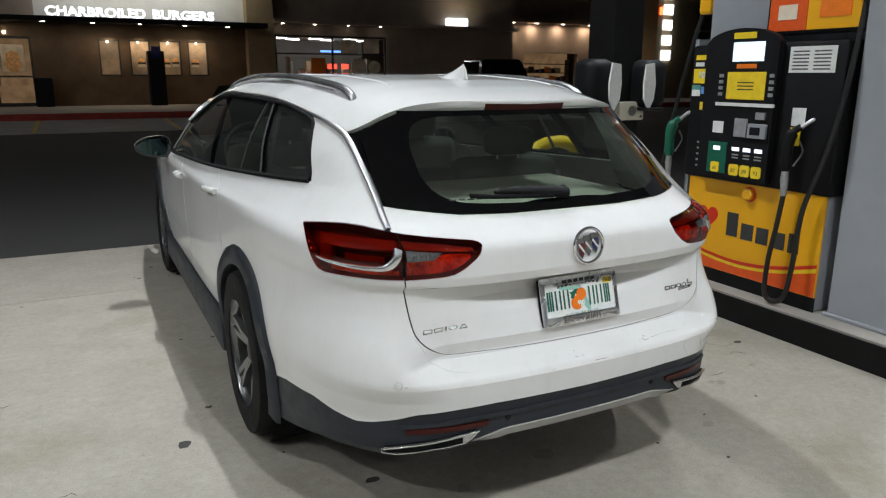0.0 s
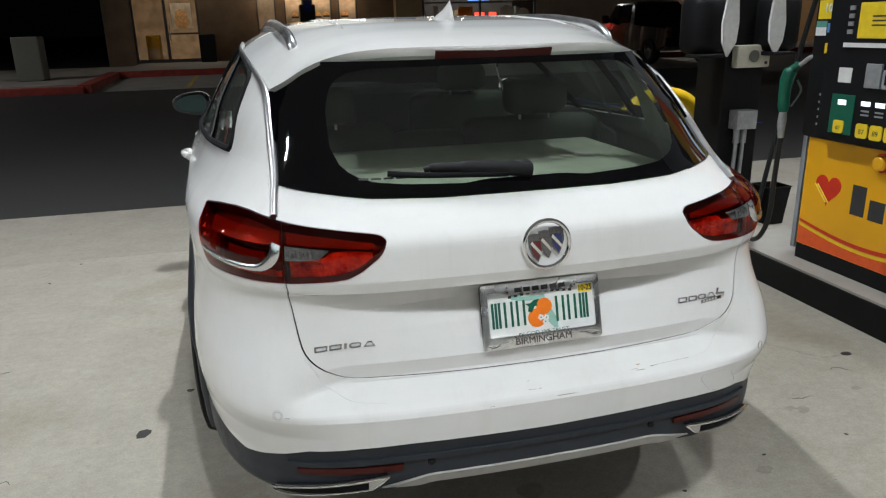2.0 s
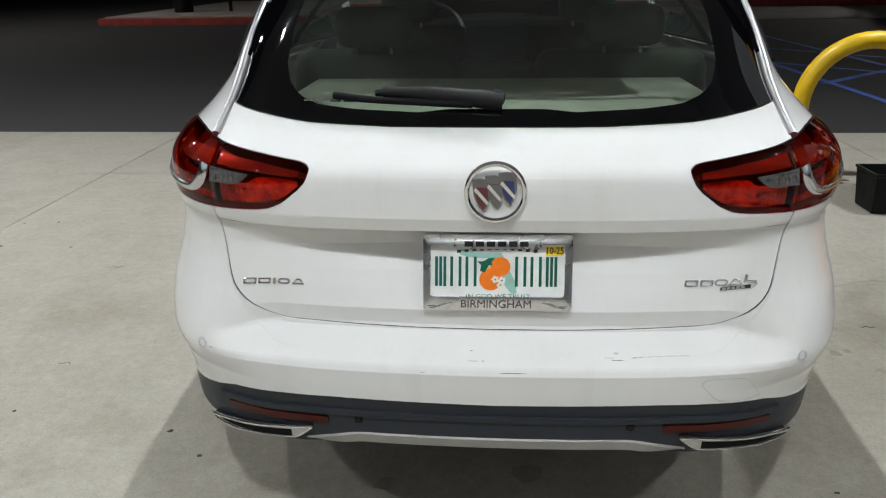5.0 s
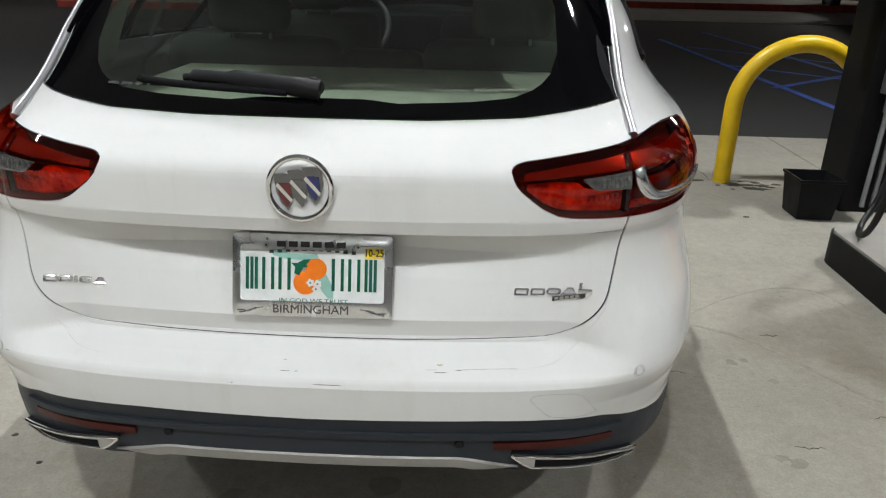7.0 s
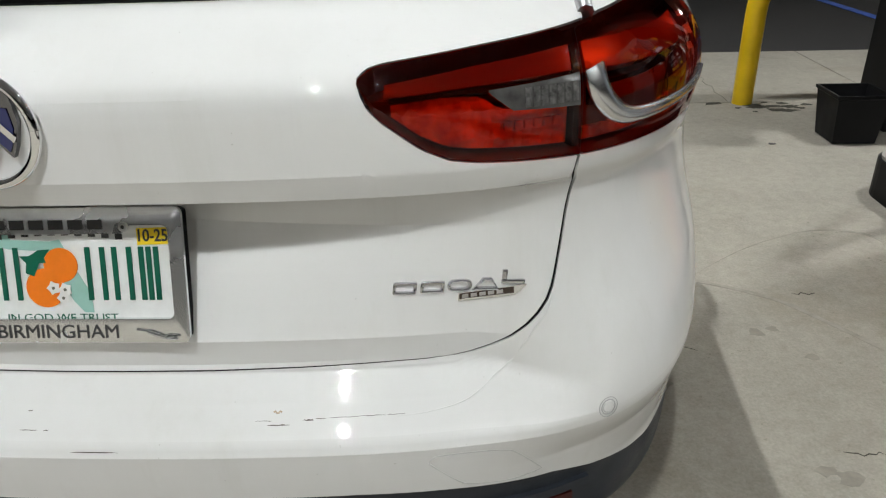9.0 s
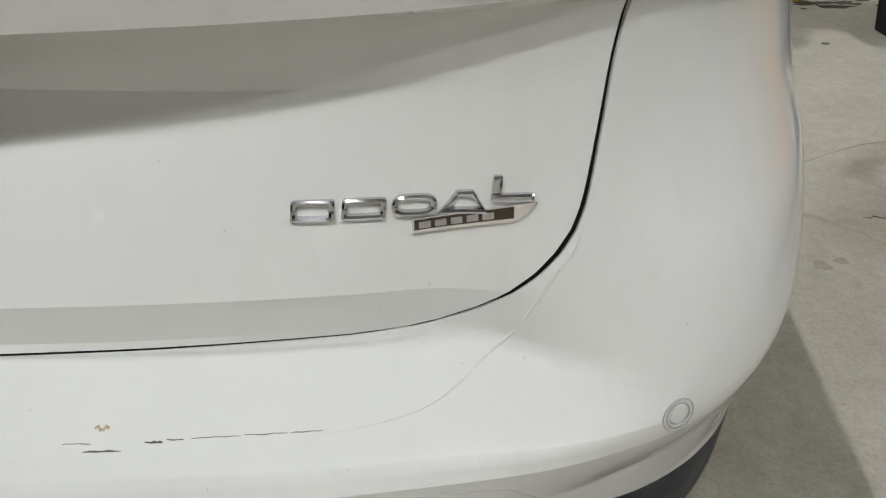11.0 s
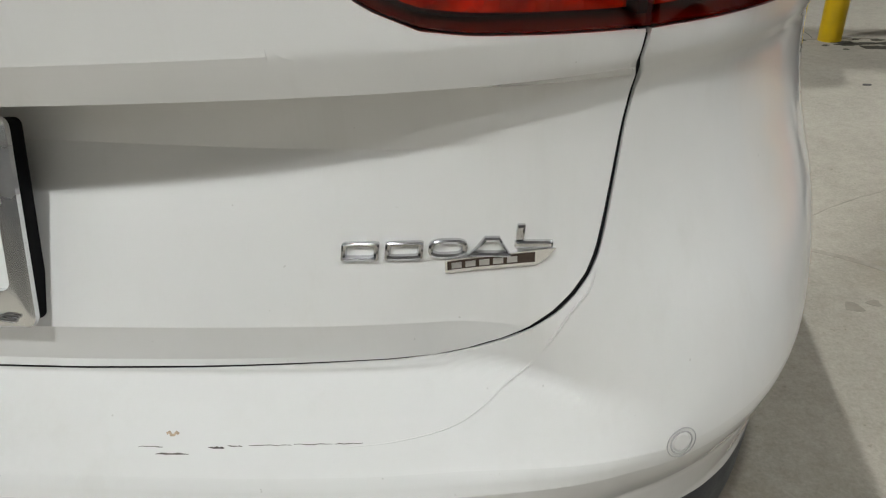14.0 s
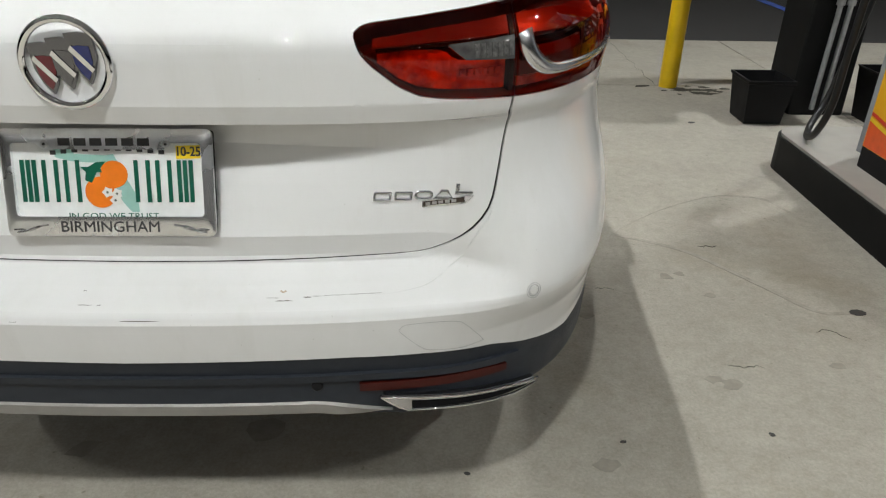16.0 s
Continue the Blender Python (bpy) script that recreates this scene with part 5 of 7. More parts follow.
plate_bit("leaf", [(-0.042, 0.024), (-0.030, 0.024), (-0.018, 0.031), (-0.004, 0.032), (-0.012, 0.022), (-0.010, 0.016), (-0.018, 0.016), (-0.026, 0.000), (-0.036, 0.004), (-0.034, 0.016)], "green", 0.0046)
for dx, dz in ((-0.004, -0.014), (0.010, -0.016), (0.007, -0.026)):
    plate_bit("blossom", [(dx + (0.0062 + 0.0026 * (k % 2)) * math.cos(k * 0.6283), dz + (0.0062 + 0.0026 * (k % 2)) * math.sin(k * 0.6283)) for k in range(10)], "paper", 0.0050)
    plate_bit("blossom_heart", [(dx + 0.0020 * math.cos(k * 1.047), dz + 0.0020 * math.sin(k * 1.047)) for k in range(6)], "boxgrey", 0.0057)
plate_bit("sticker", [(0.101, 0.036), (0.137, 0.037), (0.137, 0.0565), (0.101, 0.0555)], "stickeryellow", 0.0038)
# frame wording: a maker's name above becomes bars, the town below can be read
for k in range(6):
    x = -0.069 + k * 0.0232
    plate_bit("frame_bar_mark", [(x, 0.0555), (x + 0.0175, 0.0555), (x + 0.0175, 0.0665), (x, 0.0665)], "darktrim", 0.0093, 0.0006, frame_ob)


def words(text, size, place, mat, parent, name="lettering", depth=0.0006, bold=0.0):
    """Raised letters in the built-in font, laid on a surface by place(u, v, w)."""
    cu = bpy.data.curves.new(name, "FONT")
    cu.body, cu.size, cu.align_x, cu.align_y, cu.offset = text, size, "CENTER", "CENTER", bold
    cu.resolution_u = 3
    ob = bpy.data.objects.new(name, cu)
    me = bpy.data.meshes.new_from_object(ob)
    bpy.data.objects.remove(ob)
    bm = bmesh.new()
    bm.from_mesh(me)
    bpy.data.meshes.remove(me)
    ex = bmesh.ops.extrude_face_region(bm, geom=bm.faces[:])
    for v in [g for g in ex["geom"] if isinstance(g, bmesh.types.BMVert)]:
        v.co.z += depth
    for v in bm.verts:
        v.co = place(v.co.x, v.co.y, v.co.z)
    return part(name, bm, mat, parent)


words("BIRMINGHAM", 0.0235, lambda a, b, w: on_plate(a * 1.04 - 0.002, b - 0.0665, w + 0.0096), "darktrim", frame_ob)
words("IN GOD WE TRUST", 0.0125, lambda a, b, w: on_plate(a * 1.25 + 0.002, b - 0.0505, w + 0.0033), "green", number_plate)
words("10-25", 0.0165, lambda a, b, w: on_plate(a + 0.119, b * 1.2 + 0.0465, w + 0.0044), "darktrim", number_plate, bold=0.0003)
# the web address under the tab cannot be read: small bars on a bow
for k in range(11):
    x, z = -0.085 + k * 0.0160, 0.0425 + 0.0055 * math.sin((k - 0.5) * 0.33)
    plate_bit("small_mark", [(x, z), (x + 0.0085, z), (x + 0.0085, z + 0.0065), (x, z + 0.0065)], "darktrim", 0.0033)
# leaping scrolls on the lower bar, screws beside the tab
for sg in (-1, 1):
    pts = [on_plate(sg * x, z, 0.0100) for x, z in ((0.094, -0.063), (0.106, -0.065), (0.118, -0.069), (0.130, -0.073), (0.142, -0.0745))]
    part("frame_scroll", tube(curve(pts, 4), [0.0012] * 5 + [0.0026] * 5 + [0.0018] * 6 + [0.001], 6), "badgemetal", frame_ob, smooth=60)
    part("frame_scroll", tube(curve([on_plate(sg * x, z, 0.0100) for x, z in ((0.128, -0.0715), (0.134, -0.0695), (0.146, -0.0705))], 4), 0.0012, 6), "badgemetal", frame_ob, smooth=60)
    part("frame_screw", disc_at(on_plate(sg * 0.089, 0.058, 0.0085), pn, 0.0058, 0.003, 16, 0.001), "satin", frame_ob, smooth=40)
    part("screw_slot", disc_at(on_plate(sg * 0.089, 0.058, 0.0112), pn, 0.0022, 0.0006, 12), "darktrim", frame_ob)

# wheels
def build_wheel():
    w = part("wheel", lathe([(0.225, -0.115), (0.30, -0.122), (0.333, -0.112), (0.345, -0.08), (0.346, 0.08), (0.333, 0.112), (0.30, 0.122), (0.225, 0.115)], Matrix(), 48, cap=False), "tyre", car, "alloy wheel with black tyre", smooth=50)
    part("rim", lathe([(0.228, 0.112), (0.235, 0.116), (0.228, 0.100), (0.205, 0.085), (0.205, -0.09), (0.228, -0.11)], Matrix(), 48, cap=False), "rim", w, smooth=40)
    part("brake_disc", lathe([(0.16, 0.02), (0.16, 0.035), (0.02, 0.035)], Matrix(), 32), "rimdark", w)
    for k in range(5):
        for d in (-8.5, 8.5):
            a0, a1 = radians(72 * k + d * 0.5), radians(72 * k + d)
            bm = bmesh.new()
            prof = []
            for r, a, hw, h in ((0.03, a0, 0.020, 0.060), (0.12, a0 * 0.5 + a1 * 0.5, 0.017, 0.085), (0.212, a1, 0.017, 0.100)):
                c, s = math.cos(a), math.sin(a)
                prof.append([bm.verts.new((c * r - s * o, s * r + c * o, z)) for o, z in ((-hw, h - 0.025), (-hw * 0.8, h), (hw * 0.8, h), (hw, h - 0.025))])
            for p, q in zip(prof, prof[1:]):
                for j in range(3):
                    bm.faces.new((p[j], q[j], q[j + 1], p[j + 1]))
            part("spoke", bm, "rim", w, smooth=30)
    part("hub_cap", lathe([(0.038, 0.05), (0.036, 0.078), (0.0, 0.082)], Matrix(), 20), "rimdark", w, smooth=40)
    return w


wheel = build_wheel()
seats = [(sg * 0.80, y, sg) for y in (WHEEL_Y, FRONT_Y) for sg in (-1, 1)]
for i, (x, y, sg) in enumerate(seats):
    m = Matrix.Translation((x, y, WHEEL_Z)) @ Matrix.Rotation(radians(90 * sg), 4, "Y")
    if i == 0:
        wheel.matrix_world = m
    else:
        copy_thing(wheel, m)

# cabin seen through the glass
part("load_cover", box(-0.60, 0.60, 0.34, 1.10, 0.993, 1.010, 0.006), "beige", car, "pale grey load cover")
part("load_sill", box(-0.52, 0.52, 0.22, 0.36, 0.96, 1.012, 0.012), "beige", car)
part("cabin_floor", box(-0.80, 0.80, 0.45, 3.6, 0.34, 0.40), "darktrim", car)
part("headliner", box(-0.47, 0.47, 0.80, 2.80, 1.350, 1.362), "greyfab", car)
for sg in (-1, 1):
    bm = bmesh.new()
    ln = [(0.44, 1.35), (0.55, 1.20), (0.60, 1.08), (0.66, 1.0)]
    vs = [(bm.verts.new((sg * x, 0.40 + (1.36 - z) * -0.55 + 0.22, z)), bm.verts.new((sg * (x + 0.02), 0.66, z))) for x, z in ln]
    for (a, b), (c, d) in zip(vs, vs[1:]):
        bm.faces.new((a, b, d, c))
    bmesh.ops.solidify(bm, geom=bm.faces[:], thickness=0.012)
    part("pillar_trim", bm, "paletrim", car, "pale grey pillar trim")


def seat(x, y, w, h0, h1, name):
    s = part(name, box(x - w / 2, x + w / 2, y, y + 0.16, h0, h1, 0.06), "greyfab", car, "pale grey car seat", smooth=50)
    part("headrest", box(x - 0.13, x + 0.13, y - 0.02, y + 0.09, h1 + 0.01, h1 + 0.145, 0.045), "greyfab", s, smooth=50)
    for d in (-0.06, 0.06):
        part("headrest_post", tube([(x + d, y + 0.04, h1 - 0.02), (x + d, y + 0.04, h1 + 0.06)], 0.006, 6), "satin", s)


for x in (-0.42, 0.42):
    seat(x, 1.15, 0.58, 0.50, 1.09, "rear_seat")
    seat(x, 2.20, 0.56, 0.45, 1.10, "front_seat")
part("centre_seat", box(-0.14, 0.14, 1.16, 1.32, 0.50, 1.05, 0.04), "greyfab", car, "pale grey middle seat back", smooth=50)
part("dashboard", box(-0.74, 0.74, 3.15, 3.78, 0.75, 1.045, 0.05), "darktrim", car, smooth=40)
wheelring = [(-0.38 + 0.19 * math.cos(q), 3.02 + 0.07 * math.sin(q), 0.98 + 0.175 * math.sin(q)) for q in steps_of(0, 2 * math.pi, 32)]
part("steering_wheel", tube(wheelring, 0.015, 8), "darktrim", car, smooth=60)
part("rear_mirror", box(-0.11, 0.11, 2.98, 3.02, 1.27, 1.33, 0.015), "darktrim", car, smooth=40)


# ---- ground ----
def ground_z(y):
    return float(np.interp(y, [-200, 5.0, 17.4, 21.6, 26.8, 60], [-0.012, -0.012, 0.10, 0.20, 0.27, 0.27]))


bm = bmesh.new()
rows = [[bm.verts.new((x, y, ground_z(y))) for x in (-400, -60, -20, 0, 20, 60, 400)] for y in (-400, -60, -10, 0, 5.0, 8, 11, 14, 17.4, 21.6, 26.8, 60, 500)]
for a, b in zip(rows, rows[1:]):
    for k in range(6):
        bm.faces.new((a[k], a[k + 1], b[k + 1], b[k]))
thing("ground", bm, "asphalt", "dark asphalt ground of the forecourt", "ground", kind="structure")

forecourt = empty("forecourt", "worn pale concrete forecourt slabs with dark spots", "pavement", kind="structure")
XS = (-19.66, -14.04, -8.42, -2.80, 2.82, 8.44, 14.06)
YS = (-20.2, -15.45, -10.7, -5.95, -1.2, 3.52, 4.93)
for x0, x1 in zip(XS, XS[1:]):
    for y0, y1 in zip(YS, YS[1:]):
        part("slab", box(x0 + 0.003, x1 - 0.003, y0 + 0.003, y1 - 0.003, -0.15, 0.0, 0.004), "concrete", forecourt)
# old gum spots and bits of grit
random.seed(11)
spots = [(-1.165, 1.09, 0.030), (-0.574, 0.50, 0.024), (1.90, 2.76, 0.016)]
for k in range(46):
    spots.append((random.uniform(-3.2, 2.0), random.uniform(-0.6, 4.6), random.choice((0.005, 0.007, 0.009, 0.013))))
for x, y, r in spots:
    a = [r * random.uniform(0.6, 1.15) for k in range(9)]
    o = [(x + a[k] * math.cos(k * 0.698) * 1.3, y + a[k] * math.sin(k * 0.698)) for k in range(9)]
    part("gum_spot", plate(o, lambda u, v, w: Vector((u, v, w + 0.0003)), 0.0012), "oil", forecourt)

# dirt with dry weeds round the bollard's foot, a crack and an old curved drag mark
random.seed(21)
for k in range(34):
    x, y, r = random.gauss(2.12, 0.12), random.gauss(3.42, 0.045), random.uniform(0.010, 0.035)
    a = [r * random.uniform(0.4, 1.2) for q in range(8)]
    o = [(x + a[q] * math.cos(q * 0.785) * 1.8, y + a[q] * math.sin(q * 0.785)) for q in range(8)]
    part("dirt_patch", plate(o, lambda u, v, w: Vector((u, v, w + 0.0004 + 0.00002 * (k % 7))), 0.0015), "dirt", forecourt)
crack = [(1.915 + 0.012 * math.sin(k * 1.7) + 0.006 * math.sin(k * 4.1), 3.54 + k * 0.07, 0.0) for k in range(20)]
part("crack", tube(crack, 0.0012, 5), "dirt", forecourt)
for wide, arc in ((0.014, ((1.16, 1.41), (1.38, 1.29), (1.50, 1.14), (1.59, 1.01), (1.68, 0.89), (1.79, 0.885))), (0.011, ((1.14, 1.38), (1.25, 1.50), (1.46, 1.665), (1.685, 1.773), (1.86, 1.745), (1.92, 1.61)))):
    line = curve([(x, y, 0.0) for x, y in arc], 6)
    o = [(p.x + wide * 0.4, p.y + wide * random.uniform(0.3, 0.7)) for p in line] + [(p.x - wide * 0.4, p.y - wide * random.uniform(0.3, 0.7)) for p in reversed(line)]
    part("drag_mark", plate(o, lambda u, v, w: Vector((u, v, w + 0.0002)), 0.0006), "dragmark", forecourt)
for x, y, r in ((0.96, 0.86, 0.020), (0.89, 0.25, 0.028), (1.27, 1.10, 0.022), (1.32, 1.12, 0.016), (1.24, 0.56, 0.020), (1.28, 0.54, 0.024), (1.38, 0.98, 0.018), (1.60, 0.62, 0.018), (0.10, 0.36, 0.045), (-0.30, 0.30, 0.030)):
    a = [r * random.uniform(0.6, 1.2) for k in range(10)]
    o = [(x + a[k] * math.cos(k * 0.628) * 1.2, y + a[k] * math.sin(k * 0.628)) for k in range(10)]
    part("old_stain", plate(o, lambda u, v, w: Vector((u, v, w + 0.0001)), 0.0006), "oldstain", forecourt)
o = [(1.80 + 0.026 * math.cos(k * 0.7), 0.885 + 0.017 * math.sin(k * 0.7)) for k in range(9)]
part("gum_spot", plate(o, lambda u, v, w: Vector((u, v, w + 0.0009)), 0.0014), "oil", forecourt)
# short branching cracks
for x, y, n in ((1.30, 0.62, 7), (1.45, 1.32, 6), (1.62, 0.78, 8), (1.02, 1.02, 5), (-1.62, 0.9, 6), (-1.9, 1.8, 7)):
    pts = [(x, y, 0.0)]
    for k in range(n):
        pts.append((pts[-1][0] + random.uniform(0.004, 0.020), pts[-1][1] + random.uniform(-0.016, 0.012), 0.0))
    part("crack", tube(pts, [0.0004] + [random.uniform(0.0006, 0.0018) for k in range(n - 1)] + [0.0004], 5), "dirt", forecourt)

# ---- pump island ----
island = empty("pump_island", "raised pump island with black painted kerb and pale top", "kerb", kind="structure")
IX0, IX1, IY0, IY1, IZ = 2.05, 3.75, -9.0, 2.22, 0.165


def island_outline(inset, r):
    o = []
    for cx, cy, a0 in ((IX1 - r, IY1 - r, 0), (IX0 + r, IY1 - r, 90)):
        o += [(cx + (r - inset) * math.cos(radians(a0 + 90 * k / 8)), cy + (r - inset) * math.sin(radians(a0 + 90 * k / 8))) for k in range(9)]
    return o + [(IX0 + inset, IY0), (IX1 - inset, IY0)]


part("kerb_side", plate(island_outline(0, 0.14), lambda u, v, w: Vector((u, v, w)), IZ - 0.012), "blackpaint", island, "black painted steel kerb")
part("island_top", plate(island_outline(0.012, 0.14), lambda u, v, w: Vector((u, v, w + 0.10)), IZ - 0.10), "walk", island, "pale concrete top")
cover = thing("tank_cover", disc_at((2.62, 1.98, IZ), (0, 0, 1), 0.075, 0.006, 24, 0.003), "ivory", "round pale cover set in the island top", "cover", smooth=40)

# ---- fuel pump ----
pump = empty("fuel_pump", "black and yellow fuel pump with green nozzle on the island", "fuel pump")
PX, PY0, PY1 = 2.20, 0.72, 1.74


def on_pump(y, z, w=0.0):
    """The pump's face towards the car: w metres proud of it."""
    return Vector((PX - w, y, z))


def face_bit(name, y0, y1, z0, z1, mat, w=0.0, depth=0.004, parent=None, label="", bevel=0.0):
    return part(name, box(PX - w - depth, PX - w, min(y0, y1), max(y0, y1), z0, z1, bevel), mat, parent or pump, label)


part("cabinet", box(PX, PX + 0.46, PY0 + 0.01, PY1 - 0.01, IZ, 0.83, 0.012), "greymetal", pump, "grey steel cabinet")
lower = face_bit("lower_panel", PY0 + 0.005, PY1 - 0.03, 0.25, 0.83, "pumpyellow", 0.0, 0.012, label="yellow front panel")
face_bit("plinth", PY0 + 0.005, PY1 - 0.03, IZ, 0.25, "black", 0.0, 0.010)
# red and orange waves low on the yellow panel
for name, mat, lo, hi, w in (("red_wave", "orangered", lambda t: 0.252, lambda t: 0.36 - 0.075 * math.sin(t * 3.0) + 0.055 * t, 0.012), ("yellow_wave", "stickeryellow", lambda t: 0.352 - 0.075 * math.sin(t * 3.0) + 0.055 * t, lambda t: 0.366 - 0.078 * math.sin(t * 3.0) + 0.065 * t, 0.013), ("red_wave", "red", lambda t: 0.375 - 0.080 * math.sin(t * 3.0) + 0.06 * t, lambda t: 0.388 - 0.080 * math.sin(t * 2.9) + 0.075 * t, 0.013)):
    ts = steps_of(0, 1, 24)
    ys = lambda t: PY1 - 0.035 - t * (PY1 - PY0 - 0.045)
    o = [(ys(t), lo(t)) for t in ts] + [(ys(t), hi(t)) for t in reversed(ts)]
    part(name, plate(o, lambda u, v, q, w=w: on_pump(u, v, w + q), 0.0015), mat, lower)
# heart and a row of dark bars for the name
hy, hz = 1.535, 0.585
heart = [(hy - 0.085 * math.sin(q) ** 3, hz + 0.0055 * (13 * math.cos(q) - 5 * math.cos(2 * q) - 2 * math.cos(3 * q) - math.cos(4 * q))) for q in steps_of(0, 2 * math.pi, 40)[:-1]]
part("heart", plate(heart, lambda u, v, w: on_pump(u, v, w + 0.012), 0.002), "red", lower, "red heart")
for k in range(2):
    pts = [on_pump(hy + 0.088 - k * 0.018 - 0.085 * t, hz + 0.012 - 0.085 * t, 0.0145) for t in steps_of(0, 1, 6)]
    part("heart_stripe", tube(pts, 0.004, 5), "stickeryellow", lower)
for k, (w, h) in enumerate(((0.085, 0.150), (0.090, 0.100), (0.085, 0.100), (0.088, 0.100), (0.070, 0.115))):
    y = 1.375 - k * 0.112
    part("name_bar", plate([(y, 0.490 - k * 0.004), (y - w, 0.490 - k * 0.004), (y - w, 0.490 + h - k * 0.004), (y, 0.490 + h - k * 0.004)], lambda u, v, q: on_pump(u, v, q + 0.012), 0.002), "darktrim", lower)
part("knob", disc_at((PX - 0.012, 1.225, 0.772), (-1, 0, 0), 0.036, 0.035, 24, 0.008), "pumpyellow", lower, "round yellow lock cover", smooth=40)
part("knob_ring", disc_at((PX - 0.011, 1.225, 0.772), (-1, 0, 0), 0.046, 0.008, 24, 0.002), "red", lower, smooth=40)
# upper body
part("head", box(PX - 0.03, PX + 0.44, PY0 - 0.02, PY1 + 0.02, 0.83, 1.66, 0.02), "black", pump, "black pump head", smooth=40)
o = [(1.60 - 0.52 * k / 16, 1.66 + 0.085 * math.sin(math.pi * k / 16) ** 0.5) for k in range(17)]
arch_ob = part("arch", plate([(1.60, 0.86), *o, (1.08, 0.86)][::-1], lambda u, v, w: on_pump(u, v, w + 0.03), 0.045), "black", pump, "raised black centre panel", smooth=40)
A = 0.075
face_bit("arch_label", 1.40, 1.24, 1.685, 1.72, "stickeryellow", A, 0.003, arch_ob)
face_bit("screen", 1.395, 1.175, 1.555, 1.665, "screen", A, 0.004, arch_ob, "lit pale blue price screen")
face_bit("label_strip", 1.36, 1.22, 1.515, 1.54, "orange", A, 0.003, arch_ob)
pad = face_bit("message_panel", 1.42, 1.145, 1.335, 1.495, "stickeryellow", A, 0.006, arch_ob, "bright yellow message panel", 0.004)
for k in range(3):
    face_bit("message_bar", 1.34, 1.225, 1.43 - k * 0.02, 1.437 - k * 0.02, "darktrim", A + 0.006, 0.001, pad)
for k in range(4):
    for y in (1.465, 1.105):
        face_bit("soft_key", y - 0.014, y + 0.014, 1.355 + k * 0.036, 1.375 + k * 0.036, "galv", A, 0.008, arch_ob)
face_bit("shelf_strip", 1.49, 1.07, 1.295, 1.315, "paper", A, 0.010, arch_ob)
face_bit("card_label", 1.50, 1.42, 1.13, 1.20, "paper", A, 0.003, arch_ob)
face_bit("key_pad", 1.33, 1.24, 1.115, 1.225, "galv", A, 0.014, arch_ob, bevel=0.004)
rd = face_bit("card_reader", 1.225, 1.10, 1.115, 1.20, "greymetal", A, 0.022, arch_ob, "grey card reader", 0.005)
face_bit("reader_slot", 1.205, 1.135, 1.135, 1.18, "black", A + 0.022, 0.003, rd)
face_bit("reader_light", 1.185, 1.12, 1.225, 1.265, "galv", A, 0.012, arch_ob)
gp = face_bit("diesel_panel", 1.52, 1.375, 0.885, 1.075, "green", A, 0.006, arch_ob, "green diesel panel", 0.003)
face_bit("price", 1.475, 1.425, 1.025, 1.050, "digits", A + 0.006, 0.002, gp)
part("grade_button", plate(rounded(0.065, 0.062, 0.012, 4, 1.452, 0.92), lambda u, v, w: on_pump(u, v, w + A + 0.006), 0.005), "stickeryellow", gp)
words("#2", 0.026, lambda a, b, w: on_pump(1.452 - a, 0.915 + b, A + 0.0112 + w), "darktrim", gp)
for k, t in enumerate(("87", "89", "93")):
    y = 1.312 - k * 0.082
    face_bit("price", y - 0.026, y + 0.026, 1.030, 1.052, "digits", A, 0.003, arch_ob)
    for q in range(2):
        face_bit("grade_bar", y - 0.024, y + 0.024, 0.985 + q * 0.018, 0.993 + q * 0.018, "galv", A, 0.001, arch_ob)
    bt = part("grade_button", plate(rounded(0.070, 0.068, 0.014, 4, y, 0.915), lambda u, v, w: on_pump(u, v, w + A), 0.006), "stickeryellow", arch_ob, "yellow grade button")
    words(t, 0.034, lambda a, b, w, y=y: on_pump(y - a, 0.910 + b, A + 0.0062 + w), "darktrim", bt)
H = 0.03
face_bit("sticker", 1.725, 1.645, 1.57, 1.60, "stickeryellow", H, 0.002)
face_bit("sticker", 1.725, 1.655, 1.53, 1.555, "paper", H, 0.002)
ten = face_bit("sticker", 1.735, 1.605, 1.425, 1.515, "stickeryellow", H, 0.002, label="yellow discount sticker")
words("10", 0.055, lambda a, b, w: on_pump(1.67 - a, 1.475 + b, H + 0.0021 + w), "paper", ten, bold=0.002)
face_bit("sticker", 1.74, 1.67, 1.355, 1.415, "greengrey", H, 0.002)
face_bit("sticker", 1.74, 1.67, 1.345, 1.385, "paper", H, 0.0025)
face_bit("sticker", 1.665, 1.61, 1.360, 1.405, "skyblue", H, 0.002)
face_bit("sticker", 1.665, 1.62, 1.26, 1.31, "stickeryellow", H, 0.002)
wn = face_bit("notice", 1.04, 0.76, 1.49, 1.63, "paper", H, 0.002, label="white warning notice with grey lines")
for k in range(6):
    for y in (1.02, 0.89):
        face_bit("notice_bar", y - 0.10, y, 1.505 + k * 0.019, 1.513 + k * 0.019, "greyfab", H + 0.002, 0.0008, wn)
face_bit("notice", 0.985, 0.90, 1.20, 1.30, "paper", H, 0.002)
face_bit("sticker", 0.985, 0.92, 1.09, 1.19, "stickeryellow", H, 0.002)
for z in steps_of(0.90, 1.05, 4):
    face_bit("print_mark", 1.66, 1.625, z, z + 0.012, "galv", H, 0.001)
part("side_frame", box(PX + 0.02, PX + 0.44, PY1 + 0.02, PY1 + 0.05, 0.20, 1.70), "greymetal", pump, "grey side post")
part("pump_back", box(PX + 0.12, PX + 0.42, PY0 + 0.10, PY1 + 0.03, 1.66, 2.45, 0.01), "greymetal", pump, "grey upper housing")
